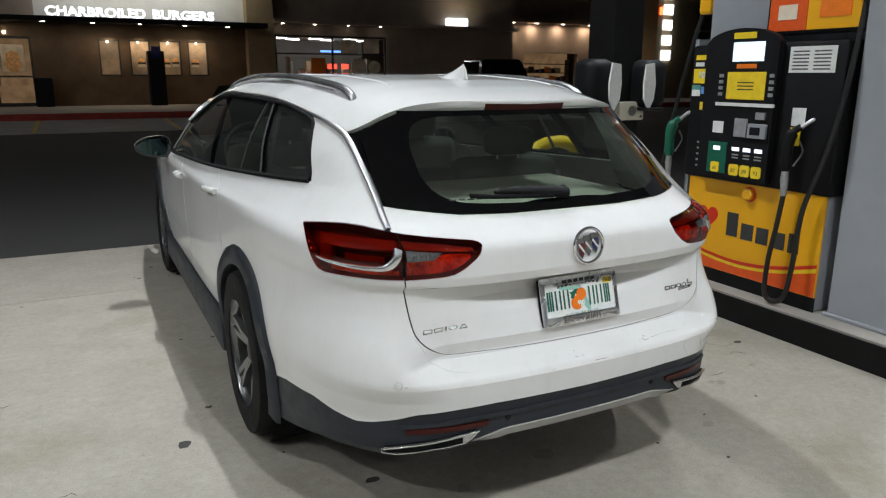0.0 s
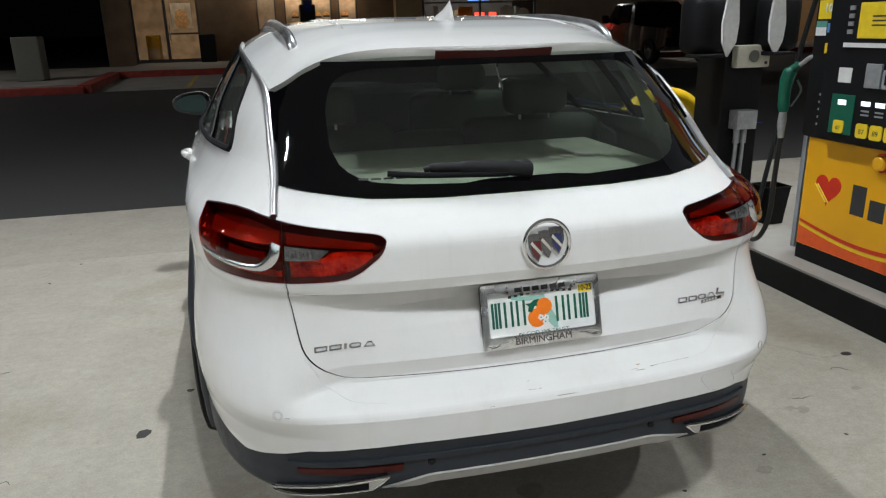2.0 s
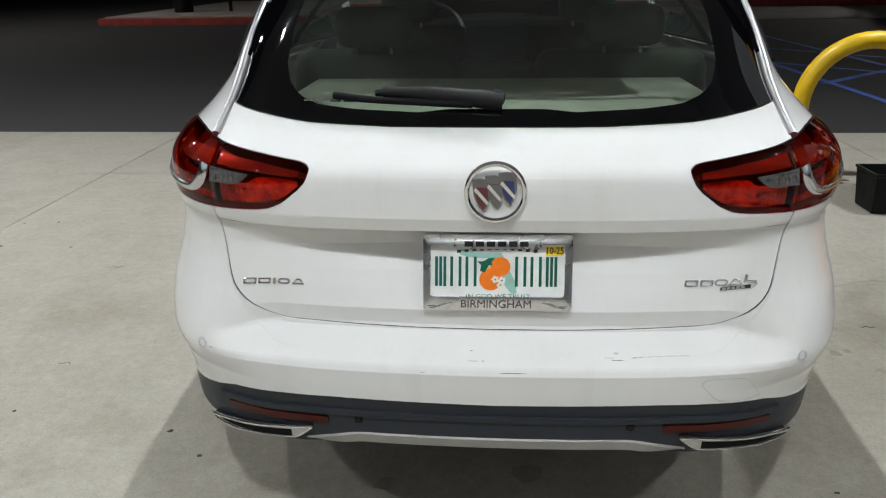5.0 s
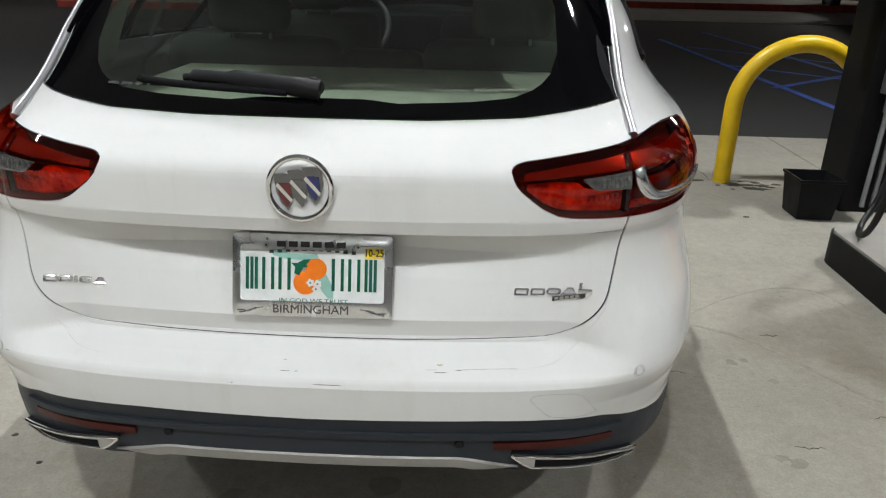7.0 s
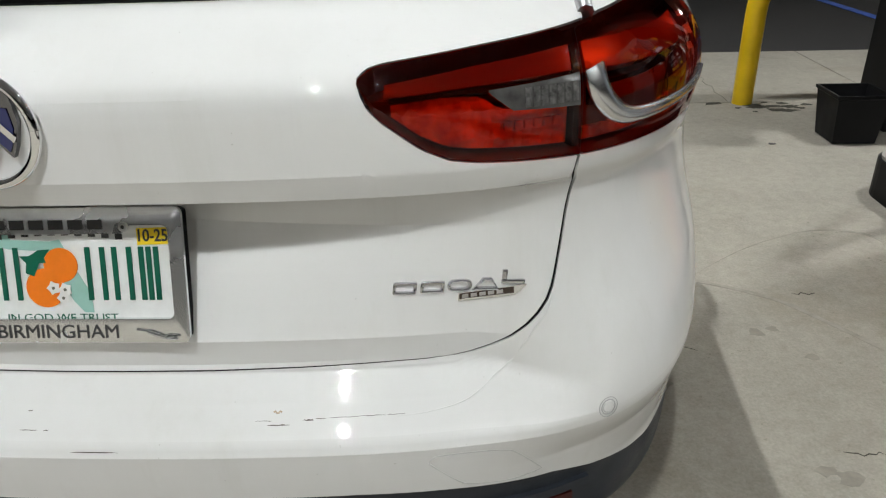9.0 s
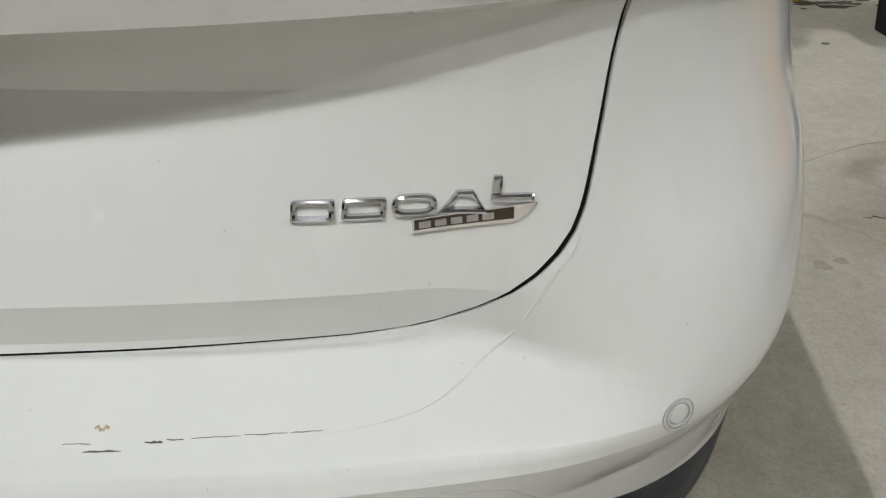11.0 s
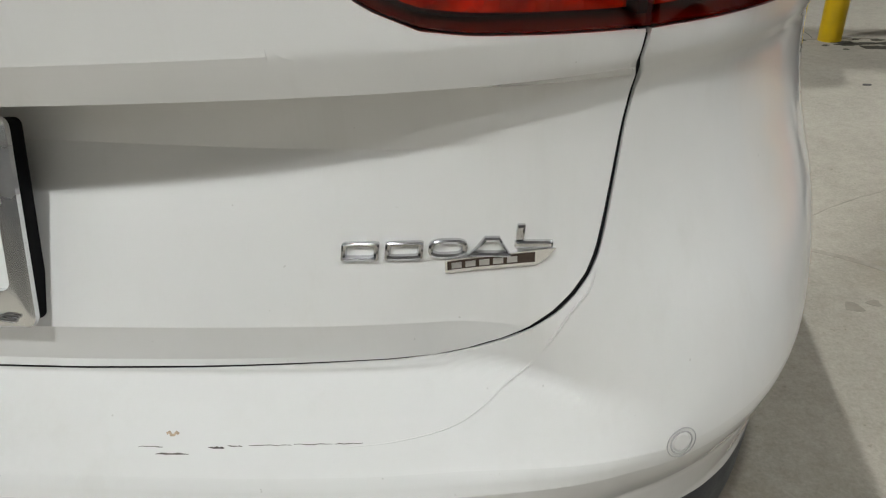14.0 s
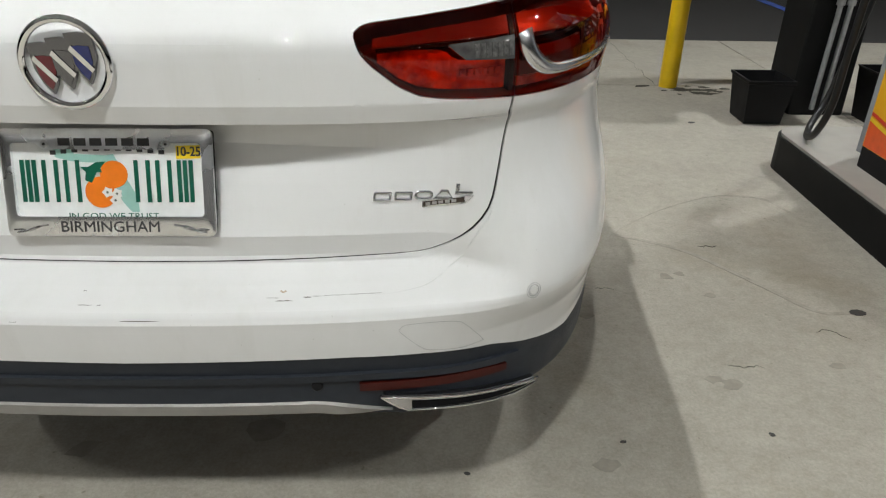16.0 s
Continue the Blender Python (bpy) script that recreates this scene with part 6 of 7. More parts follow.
# poster box on top; a glowing patch stands for its white glare
topper = part("topper", box(PX + 0.02, PX + 0.13, 0.66, 1.26, 1.70, 2.22, 0.01), "black", pump, "poster box with glare drawn on it")
part("poster", box(PX + 0.014, PX + 0.02, 1.0, 1.24, 1.72, 2.20), "orangered", topper)
part("poster", box(PX + 0.013, PX + 0.02, 0.69, 0.995, 1.72, 2.20), "pumpyellow", topper)
part("poster_bit", box(PX + 0.010, PX + 0.013, 0.74, 0.92, 1.78, 1.88), "orange", topper)
part("poster_bit", box(PX + 0.010, PX + 0.013, 1.06, 1.18, 1.78, 1.86), "posterlight", topper)
part("poster_glare", box(PX + 0.008, PX + 0.013, 0.78, 0.96, 1.90, 1.97), "topper", topper)

# nozzles and hoses
def nozzle(y, mat, label):
    body = tube(curve([(PX - 0.055, y + 0.10, 1.20), (PX - 0.075, y + 0.135, 1.165), (PX - 0.085, y + 0.15, 1.09), (PX - 0.085, y + 0.145, 0.95)], 5), [0.020] * 5 + [0.034] * 5 + [0.030] * 5 + [0.022], 10)
    nz = part("nozzle", body, mat, pump, label, smooth=60)
    part("spout", tube([(PX - 0.055, y + 0.10, 1.195), (PX - 0.03, y + 0.06, 1.235), (PX + 0.01, y + 0.0, 1.26)], 0.012, 8), "satin", nz, smooth=60)
    part("swivel", tube([(PX - 0.085, y + 0.145, 0.955), (PX - 0.085, y + 0.145, 0.90), (PX - 0.085, y + 0.14, 0.81)], [0.019, 0.023, 0.016], 10), "galv", nz, "metal swivel", smooth=60)
    part("lever", tube(curve([(PX - 0.055, y + 0.10, 1.12), (PX - 0.035, y + 0.09, 1.06), (PX - 0.065, y + 0.115, 0.98)], 5), 0.006, 6), "satin", nz, smooth=60)
    return nz


nz = nozzle(1.70, "green", "green diesel nozzle")
hose = curve([(PX - 0.085, 1.84, 0.82), (PX - 0.09, 1.845, 0.60), (PX - 0.10, 1.84, 0.38), (PX - 0.11, 1.88, 0.25), (PX - 0.09, 1.98, 0.195), (PX - 0.03, 2.08, 0.225), (PX + 0.05, 2.13, 0.36), (PX + 0.12, 2.12, 0.8), (PX + 0.18, 2.02, 1.5), (PX + 0.22, 1.85, 2.15), (PX + 0.24, 1.78, 2.40)], 8)
part("hose", tube(hose, 0.0145, 10), "rubber", pump, "black fuel hose hanging in a loop", smooth=60)
nozzle(0.80, "black", "black petrol nozzle")
hose = curve([(PX - 0.085, 0.94, 0.82), (PX - 0.09, 0.96, 0.62), (PX - 0.095, 0.985, 0.42), (PX - 0.10, 0.98, 0.235), (PX - 0.095, 0.93, 0.19), (PX - 0.085, 0.86, 0.24), (PX - 0.085, 0.83, 0.45), (PX - 0.075, 0.815, 0.75), (PX - 0.06, 0.72, 1.1), (PX + 0.0, 0.68, 1.6), (PX + 0.10, 0.70, 2.3)], 8)
part("hose", tube(hose, 0.0145, 10), "rubber", pump, "black fuel hose hanging in a loop", smooth=60)
for y, tag in ((1.82, 1), (0.66, 0)):
    part("hose_tag", box(PX + 0.10, PX + 0.16, y - 0.05, y + 0.05, 1.86, 2.02, 0.02), "pumpyellow", pump, "yellow hose tag")

# ---- columns ----
grey_column = empty("canopy_column", "tall grey steel canopy column beside the pump", "column", kind="structure")
part("shaft", box(2.22, 2.68, 0.20, 0.66, IZ, CANOPY_Z, 0.012), "greymetal", grey_column)
part("base_skirt", box(2.20, 2.70, 0.18, 0.68, IZ, IZ + 0.02, 0.006), "greymetal", grey_column)

black_column = empty("service_column", "black clad column carrying towel boxes and conduits", "column")
part("shaft", box(2.49, 2.80, 2.92, 3.24, 0.0, CANOPY_Z, 0.01), "blackpaint", black_column)
part("bracket", box(2.38, 2.52, 2.90, 2.98, 1.25, 1.55, 0.01), "blackpaint", black_column)
CY = 2.92
for sg, x in ((-1, 2.285), (1, 2.83)):
    tb = part("towel_box", box(x - 0.13, x + 0.13, CY - 0.16, CY + 0.10, 1.21, 1.60, 0.07), "black", black_column, "rounded black towel dispenser", smooth=50)
    leaf = [(0.0, -0.19), (0.055, -0.10), (0.065, 0.02), (0.05, 0.17), (-0.03, 0.18), (-0.055, 0.02), (-0.045, -0.10)]
    part("towels", plate(leaf, lambda u, v, w, x=x, sg=sg: Vector((x + 0.09 * -sg + u * -sg, CY - 0.165 - w, 1.39 + v)), 0.02), "paper", tb, "white paper towels")
    part("washer_tray", box(x - 0.12, x + 0.06, CY - 0.20, CY - 0.02, 1.195, 1.22, 0.008), "black", tb)
sp = thing("loudspeaker", box(2.535, 2.795, CY - 0.07, CY - 0.002, 1.115, 1.265, 0.012), "ivory", "ivory plastic intercom loudspeaker on the column", "speaker", smooth=40)
ring = [(2.665 + 0.048 * math.cos(q), CY - 0.073, 1.19 + 0.048 * math.sin(q)) for q in steps_of(0, 2 * math.pi, 28)]
part("grille_ring", tube(ring, 0.004, 6), "ivory", sp, smooth=60)
part("grille", disc_at((2.665, CY - 0.070, 1.19), (0, -1, 0), 0.040, 0.003, 24), "boxgrey", sp)
part("button", disc_at((2.76, CY - 0.070, 1.145), (0, -1, 0), 0.010, 0.006, 14), "darktrim", sp)
jb = thing("junction_box", box(2.56, 2.72, CY - 0.10, CY - 0.002, 0.70, 0.83, 0.006), "galv", "grey metal electrical box on the column", "electrical box")
for x in (2.60, 2.655):
    part("conduit", tube([(x, CY - 0.05, 0.70), (x, CY - 0.05, 0.55), (x - 0.01, CY - 0.05, 0.05)], 0.014, 8), "galv", jb, "metal conduit", smooth=60)
    part("coupling", tube([(x, CY - 0.05, 0.70), (x, CY - 0.05, 0.60)], 0.022, 8), "galv", jb, smooth=60)

thing("black_bin", lathe([(0.0, 0.004), (0.14, 0.004), (0.17, 0.22), (0.18, 0.225), (0.18, 0.24), (0.165, 0.24), (0.135, 0.02), (0.0, 0.02)], Matrix.Translation((2.27, 2.84, 0)) @ Matrix.Rotation(radians(45), 4, "Z"), 4), "black", "square black plastic bin at the foot of the column", "bin", smooth=20)
bk = thing("squeegee_bucket", lathe([(0.0, 0.0), (0.10, 0.0), (0.13, 0.27), (0.14, 0.28), (0.125, 0.28), (0.095, 0.02), (0.0, 0.02)], Matrix.Translation((2.93, 2.86, 0.0)) @ Matrix.Rotation(radians(45), 4, "Z"), 4), "black", "black bucket holding a red squeegee", "bucket", smooth=20)
part("squeegee", tube([(2.91, 2.86, 0.06), (2.96, 2.86, 0.50)], 0.013, 8), "red", bk, "red squeegee handle", smooth=60)

# yellow hoop bollard
hoop = [(1.985, 3.50, z) for z in steps_of(0, 0.50, 4)] + [(1.985 + 0.40 * (1 - math.cos(a)), 3.50, 0.50 + 0.40 * math.sin(a)) for a in steps_of(0.12, math.pi - 0.12, 20)] + [(2.785, 3.50, z) for z in steps_of(0.50, 0, 4)]
thing("hoop_bollard", tube(hoop, 0.055, 16), "yellow", "bright yellow steel hoop bollard set in concrete", "bollard", smooth=60)

# ---- canopy over the pumps ----
bm = box(-16, 30, -36.0, 5.2, CANOPY_Z, CANOPY_Z + 0.9)
canopy = thing("ceiling", bm, "canopy", "white panelled canopy underside", "canopy", kind="structure")
fx = None
for i, (x, y) in enumerate(LAMP_SPOTS + FAR_SPOTS):
    if fx is None:
        fx = empty("canopy_light", "square white canopy lamp", "lamp", Matrix.Translation((x, y, CANOPY_Z)), group="canopy lamps")
        part("frame", box(-0.26, 0.26, -0.26, 0.26, -0.03, -0.001, 0.008), "canopy", fx)
        for d in (-0.08, 0.08):
            part("diffuser", box(-0.03, 0.03, d - 0.03, d + 0.03, -0.036, -0.031), "led", fx)
    else:
        copy_thing(fx, Matrix.Translation((x, y, CANOPY_Z)))
    for d in (-0.08, 0.08) if i < len(LAMP_SPOTS) else ():
        lamp("canopy_lamp", Matrix.Translation((x, y + d, CANOPY_Z - 0.05)), "AREA", LAMP_POWER[x] / 2, (0.975, 0.985, 0.985), 0.06, spread=132)

# added pole lamp, out of view beside the forecourt, to brighten drive and pavement
street_lamp = empty("street_lamp", "added unseen pole lamp that brightens the drive", "street lamp", Matrix.Translation((-15.0, 13.0, 0.0)))
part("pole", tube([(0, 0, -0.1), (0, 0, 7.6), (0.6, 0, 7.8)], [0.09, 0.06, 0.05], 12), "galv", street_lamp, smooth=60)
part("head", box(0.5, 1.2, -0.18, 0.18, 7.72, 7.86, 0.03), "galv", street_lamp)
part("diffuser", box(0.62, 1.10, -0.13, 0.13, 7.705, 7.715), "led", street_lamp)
lamp("fill_lamp_light", look((-14.1, 13.0, 7.66), (-8.0, 16.0, 0.0)), "AREA", 270, (1.0, 0.92, 0.88), 0.4, spread=140)

# ---- shops across the drive ----
WY = 27.2


def wall(name, x0, x1, y0, y1, z0, z1, mat, holes=()):
    """A wall along x with rectangular openings (x0, x1, z0, z1)."""
    bm = bmesh.new()
    xs = sorted({x0, x1, *[h[0] for h in holes], *[h[1] for h in holes]})
    zs = sorted({z0, z1, *[h[2] for h in holes], *[h[3] for h in holes]})
    for a, b in zip(xs, xs[1:]):
        for c, d in zip(zs, zs[1:]):
            if not any(h[0] <= a and b <= h[1] and h[2] <= c and d <= h[3] for h in holes):
                box(a, b, y0, y1, c, d, bm=bm)
    bmesh.ops.remove_doubles(bm, verts=bm.verts, dist=0.001)
    return thing(name, bm, mat, name.replace("_", " ") + " of the shop row", "wall", kind="structure")


pave = empty("pavement", "pale concrete pavement with a red painted kerb", "pavement", kind="structure")
part("walk_slab", box(-4.6, 40, 21.6, WY, 0.0, 0.38), "walk", pave)
part("walk_slab", box(-10.2, -4.6, 17.6, WY, 0.0, 0.30), "walk", pave)
part("kerb", box(-4.7, 40, 21.45, 21.6, 0.10, 0.385, 0.02), "kerbred", pave, "red painted kerb")
part("kerb", box(-10.3, -4.6, 17.35, 17.6, 0.0, 0.27, 0.02), "kerbred", pave, "red painted kerb")
bm = bmesh.new()
o = [(-4.75, 17.4), (-4.45, 17.4), (-4.45, 21.6), (-4.75, 21.6)]
part("kerb", plate(o, lambda u, v, w: Vector((u, v, 0.08 + w + (v - 17.4) * 0.02)), 0.22), "kerbred", pave, "red painted kerb")
part("parking_bay", plate([(-4.45, 17.5), (14, 17.5), (14, 21.45), (-4.45, 21.45)], lambda u, v, w: Vector((u, v, ground_z(v) + 0.004 + w)), 0.003), "stall", pave, "pale concrete parking bays")
for x in (-2.3, 1.0, 4.3):
    part("bay_line", plate([(x - 0.05, 17.7), (x + 0.05, 17.7), (x + 0.05, 21.3), (x - 0.05, 21.3)], lambda u, v, w: Vector((u, v, ground_z(v) + 0.009 + w)), 0.002), "lineyellow", pave)

wins = [(-0.37, 0.33), (0.64, 1.35), (1.65, 2.41), (2.65, 3.38)]
wall("wall_1", -5.7, 4.8, WY, WY + 0.3, 0.3, 3.2, "brownwall", [(-4.75, -2.45, 0.3, 2.72)] + [(a, b, 1.42, 2.68) for a, b in wins])
wall("wall_2", -2.25, 4.8, WY + 0.02, WY + 0.3, 3.2, 5.6, "whitewall")
wall("wall_10", -5.7, -2.25, WY + 0.02, WY + 0.3, 3.2, 5.6, "darkwall")
wall("wall_3", 4.8, 5.8, WY - 0.5, WY + 0.3, 0.3, 6.0, "tanwall")
wall("wall_4", 5.8, 17.0, WY, WY + 0.3, 0.3, 5.4, "darkwall", [(5.95, 10.7, 0.5, 3.02)])
wall("wall_5", 17.0, 40.0, WY + 2.4, WY + 2.7, 0.3, 5.2, "darkwall", [(19.2, 22.6, 0.4, 2.6)])
thing("wall_6", box(16.75, 17.0, WY + 0.3, WY + 2.4, 0.3, 5.2), "darkwall", "short return wall of the shop row", "wall", kind="structure")
thing("roof_1", box(-5.7, 40, WY + 0.3, WY + 9, 5.2, 5.5), "darkwall", "flat dark roof of the shops", "roof", kind="structure")
thing("wall_7", box(-5.7, 40, WY + 7, WY + 7.3, 0.3, 5.2), "darkwall", "back wall inside the shops", "wall", kind="structure")
thing("floor", box(-5.7, 40, WY + 0.3, WY + 7, 0.30, 0.36), "stall", "shop floor", "floor", kind="structure")
# lit rooms behind the openings
thing("backdrop_1", box(-4.9, -2.3, WY + 1.6, WY + 1.65, 0.36, 2.9), "warmroom", "warm lit restaurant inside seen through the door", "backdrop", kind="structure")
thing("backdrop_2", box(5.9, 10.8, WY + 3.2, WY + 3.25, 0.36, 3.2), "shoplit", "dim lit shop inside seen through the window", "backdrop", kind="structure")
thing("backdrop_3", box(19.0, 22.8, WY + 3.6, WY + 3.65, 0.36, 2.8), "warmroom", "lit shelves inside seen through the doorway", "backdrop", kind="structure")
def burger(cx, cz, r, parent):
    """A burger printed on a poster: bun, filling and lower bun."""
    def at(u, v, w):
        return Vector((cx + u, WY + 0.139 - w, cz + v))
    dome = [(r * math.cos(q), 0.03 + r * 1.15 * math.sin(q)) for q in steps_of(0, math.pi, 14)]
    part("poster_food", plate(dome, at, 0.002), "bun", parent)
    part("poster_food", plate([(-r * 1.08, 0.028), (-r * 1.1, 0.0), (-r, -0.04), (r, -0.04), (r * 1.1, 0.0), (r * 1.08, 0.028)], at, 0.003), "darktrim", parent)
    part("poster_food", plate([(-r, -0.044), (-r * 0.9, -0.10), (r * 0.9, -0.10), (r, -0.044)], at, 0.002), "posterlight", parent)
    part("poster_food", plate([(-r * 1.25, -0.104), (-r * 1.1, -0.135), (r * 1.1, -0.135), (r * 1.25, -0.104)], at, 0.002), "paper", parent)


for i, (a, b) in enumerate(wins):
    w = empty(f"window_{i + 1}", "narrow window with a lit food poster", "window", kind="structure")
    part("poster", box(a + 0.04, b - 0.04, WY + 0.14, WY + 0.16, 1.46, 2.64), ("warmroom", "poster", "poster", "poster")[i], w)
    if i:
        burger((a + b) / 2 + (0.05, 0.04, -0.14, -0.10)[i], 1.88, 0.125, w)
        if i == 2:
            burger((a + b) / 2 + 0.18, 1.90, 0.115, w)
    for q in (box(a, a + 0.05, WY - 0.02, WY + 0.12, 1.42, 2.68), box(b - 0.05, b, WY - 0.02, WY + 0.12, 1.42, 2.68), box(a + 0.05, b - 0.05, WY - 0.02, WY + 0.12, 1.42, 1.47), box(a + 0.05, b - 0.05, WY - 0.02, WY + 0.12, 2.63, 2.68)):
        part("window_frame", q, "darktrim", w)
    part("bulb", disc_at((a + 0.3, WY - 0.12, 2.60), (0, -1, -0.3), 0.035, 0.02, 12), "warmbulb", w)
    lamp("poster_lamp", look((a + 0.35, WY - 0.25, 2.62), (a + 0.35, WY + 0.15, 1.9)), "AREA", 4.5, (1.0, 0.72, 0.42), 0.25)
door = empty("door_1", "glazed restaurant door with a burger poster", "door", kind="structure")
for a, b, c, d in ((-4.75, -4.68, 0.38, 2.72), (-3.66, -3.56, 0.38, 2.72), (-2.52, -2.45, 0.38, 2.72), (-4.68, -3.66, 2.64, 2.72), (-3.56, -2.52, 2.64, 2.72), (-3.56, -2.52, 1.36, 1.42), (-4.68, -3.66, 0.38, 0.50), (-3.56, -2.52, 0.38, 0.50)):
    part("door_frame", box(a, b, WY + 0.05, WY + 0.12, c, d), "darktrim", door)
part("poster", box(-3.40, -2.70, WY + 0.125, WY + 0.13, 1.55, 2.45), "posterlight", door, "burger poster")
for z, mat, r in ((1.80, "bun", 0.26), (1.92, "orange", 0.18), (2.02, "bun", 0.22)):
    part("poster_food", disc_at((-3.05, WY + 0.124 - 0.002 * r * 10, z), (0, -1, 0), r, 0.002, 20), mat, door)
part("door_pane", box(-4.68, -3.66, WY + 0.08, WY + 0.086, 0.5, 2.64), "clearlens", door)
part("door_handle", tube([(-3.50, WY + 0.02, 1.1), (-3.50, WY + 0.02, 1.8)], 0.02, 8), "galv", door)
thing("yellow_tub", box(-4.45, -3.95, WY + 0.7, WY + 1.1, 0.37, 1.35, 0.05), "pumpyellow", "yellow standing board inside the restaurant door", "board")
for x in (-3.9, -3.2):
    thing("pendant_lamp", disc_at((x, WY - 0.05, 2.85), (0, -1, -0.4), 0.05, 0.03, 14), "warmbulb", "small glowing bulb over the door", "lamp")
for x in (-2.2, 1.45):
    part_ob = thing("litter_bin", box(x - 0.28, x + 0.28, WY - 0.75, WY - 0.2, 0.38, 1.35 if x < 0 else 2.3, 0.04), "black", "black litter bin by the wall" if x < 0 else "tall black post by the wall", "bin")
thing("blue_sign", box(1.30, 1.60, WY - 0.80, WY - 0.77, 2.05, 2.45), "blue", "small blue sign on the black post", "sign")

# awning, sign and downlights
thing("wall_9", box(-5.7, -5.4, WY + 0.3, WY + 7, 0.3, 5.2), "darkwall", "end wall of the shop row", "wall", kind="structure")
thing("awning", box(-5.7, 5.4, WY - 1.3, WY, 3.18, 3.34, 0.02), "black", "flat black awning over the restaurant front", "awning")
sign = empty("shop_sign", "lit white lettering over the black awning", "sign")
for text, x0, x1 in (("CHARBROILED", -1.88, 1.18), ("BURGERS", 1.42, 3.48)):
    letters = words(text, 0.40, lambda a, b, w: Vector((a, b, w)), "signwhite", sign, "sign_letters", 0.05, 0.010)
    xs = [v.co.x for v in letters.data.vertices]
    for v in letters.data.vertices:
        v.co = Vector((x0 + (v.co.x - min(xs)) / (max(xs) - min(xs)) * (x1 - x0), WY - 1.20 - v.co.z, 3.49 + v.co.y))
for x in (-3.5, -2.0, -0.5, 1.0, 2.5, 4.0):
    thing("downlight", disc_at((x, WY - 0.9, 3.18), (0, 0, -1), 0.07, 0.012, 14), "downlight", "small round downlight under the awning", "lamp", group="downlights")
for x in (-3.0, -0.4, 2.6):
    lamp("awning_lamp", Matrix.Translation((x, WY - 0.8, 3.14)), "AREA", 6, (1.0, 0.80, 0.55), 1.2, 0.3)
for x in (-3.0, -0.6, 1.8, 4.2):
    g = thing("goose_lamp", tube(curve([(x, WY, 5.2), (x, WY - 0.4, 5.35), (x, WY - 0.6, 5.2), (x, WY - 0.6, 4.95)], 4), [0.02] * 9 + [0.05, 0.07, 0.09, 0.10], 8), "black", "black gooseneck sign lamp on the white wall", "lamp", group="gooseneck lamps")
lamp("sign_wash", look((1.4, WY - 1.2, 5.0), (1.4, WY + 0.1, 4.2)), "AREA", 66, (1.0, 0.95, 0.86), 6.4, 0.2)
# shop window with its tubes and signs
thing("ceiling_2", box(5.9, 10.8, WY + 0.32, WY + 3.2, 2.95, 3.0), "whitewall", "pale shop ceiling", "ceiling", kind="structure")
win = empty("window_5", "wide shop window with lit tubes and signs behind it", "window", kind="structure")
for a, b, c, d in ((5.95, 6.02, 0.5, 3.02), (8.3, 8.37, 0.5, 3.02), (10.63, 10.7, 0.5, 3.02), (6.02, 8.3, 2.95, 3.02), (8.37, 10.63, 2.95, 3.02), (6.02, 8.3, 2.28, 2.33), (8.37, 10.63, 2.28, 2.33)):
    part("window_frame", box(a, b, WY + 0.05, WY + 0.15, c, d), "darktrim", win)
for k in range(6):
    thing("shop_tube", box(6.1 + k * 0.75, 6.65 + k * 0.75, WY + 0.8 + (k % 2) * 0.8, WY + 0.88 + (k % 2) * 0.8, 2.90, 2.95), "tube", "bright fluorescent tube in the shop", "lamp", group="shop tubes")
part("red_sign", box(8.15, 8.55, WY + 0.2, WY + 0.22, 1.72, 1.92), "shopred", win)
part("red_sign", box(8.75, 9.05, WY + 0.2, WY + 0.22, 1.72, 1.92), "shopred", win)
part("orange_poster", box(7.45, 8.05, WY + 0.17, WY + 0.18, 1.35, 2.15), "orange", win)
part("blue_sign", box(7.9, 9.2, WY + 0.3, WY + 0.32, 2.38, 2.46), "bluesign", win)
part("round_poster", disc_at((9.5, WY + 0.17, 1.85), (0, -1, 0), 0.33, 0.01, 24), "posterlight", win)
part("round_poster", disc_at((10.2, WY + 0.17, 1.80), (0, -1, 0), 0.27, 0.01, 24), "posterlight", win)
for x in (8.75, 9.75):
    part("white_panel", box(x, x + 0.7, WY + 0.25, WY + 0.26, 2.36, 2.9), "posterlight", win)
for x in (6.2, 7.5, 8.9, 10.3):
    thing("downlight", disc_at((x, WY - 0.35, 3.42), (0, 0, -1), 0.06, 0.012, 14), "downlight", "small round downlight over the shop window", "lamp", group="downlights")
thing("soffit", box(5.8, 17.0, WY - 0.6, WY, 3.43, 3.55), "darkwall", "dark soffit over the shop window", "soffit", kind="structure")
lamp("window_lamp", Matrix.Translation((8.3, WY + 1.2, 2.88)), "AREA", 25, (1, 0.95, 0.88), 4.0, 0.5)
thing("wall_lamp", box(13.5, 14.5, WY - 0.25, WY, 3.45, 3.90, 0.04), "signwhite", "glaring white wall pack lamp", "lamp")
lamp("wall_lamp_light", look((13.95, WY - 0.35, 3.6), (13.95, WY - 1.4, 0.3)), "AREA", 420, (1, 0.93, 0.84), 0.5)
for x in (18.2, 19.6, 21.2, 22.9):
    thing("downlight", disc_at((x, WY + 1.9, 4.0), (0, 0, -1), 0.09, 0.012, 14), "downlight", "small round downlight on the far shop front", "lamp", group="downlights")
    lamp("downlight_wash", Matrix.Translation((x, WY + 2.1, 3.95)), "AREA", 16, (1, 0.72, 0.5), 0.15)
thing("soffit_2", box(17.0, 40, WY + 1.6, WY + 2.4, 4.02, 4.2), "darkwall", "dark soffit over the far shop front", "soffit", kind="structure")
sh = empty("display_shelves", "lit display shelves with dark and coloured goods in the doorway", "shelves")
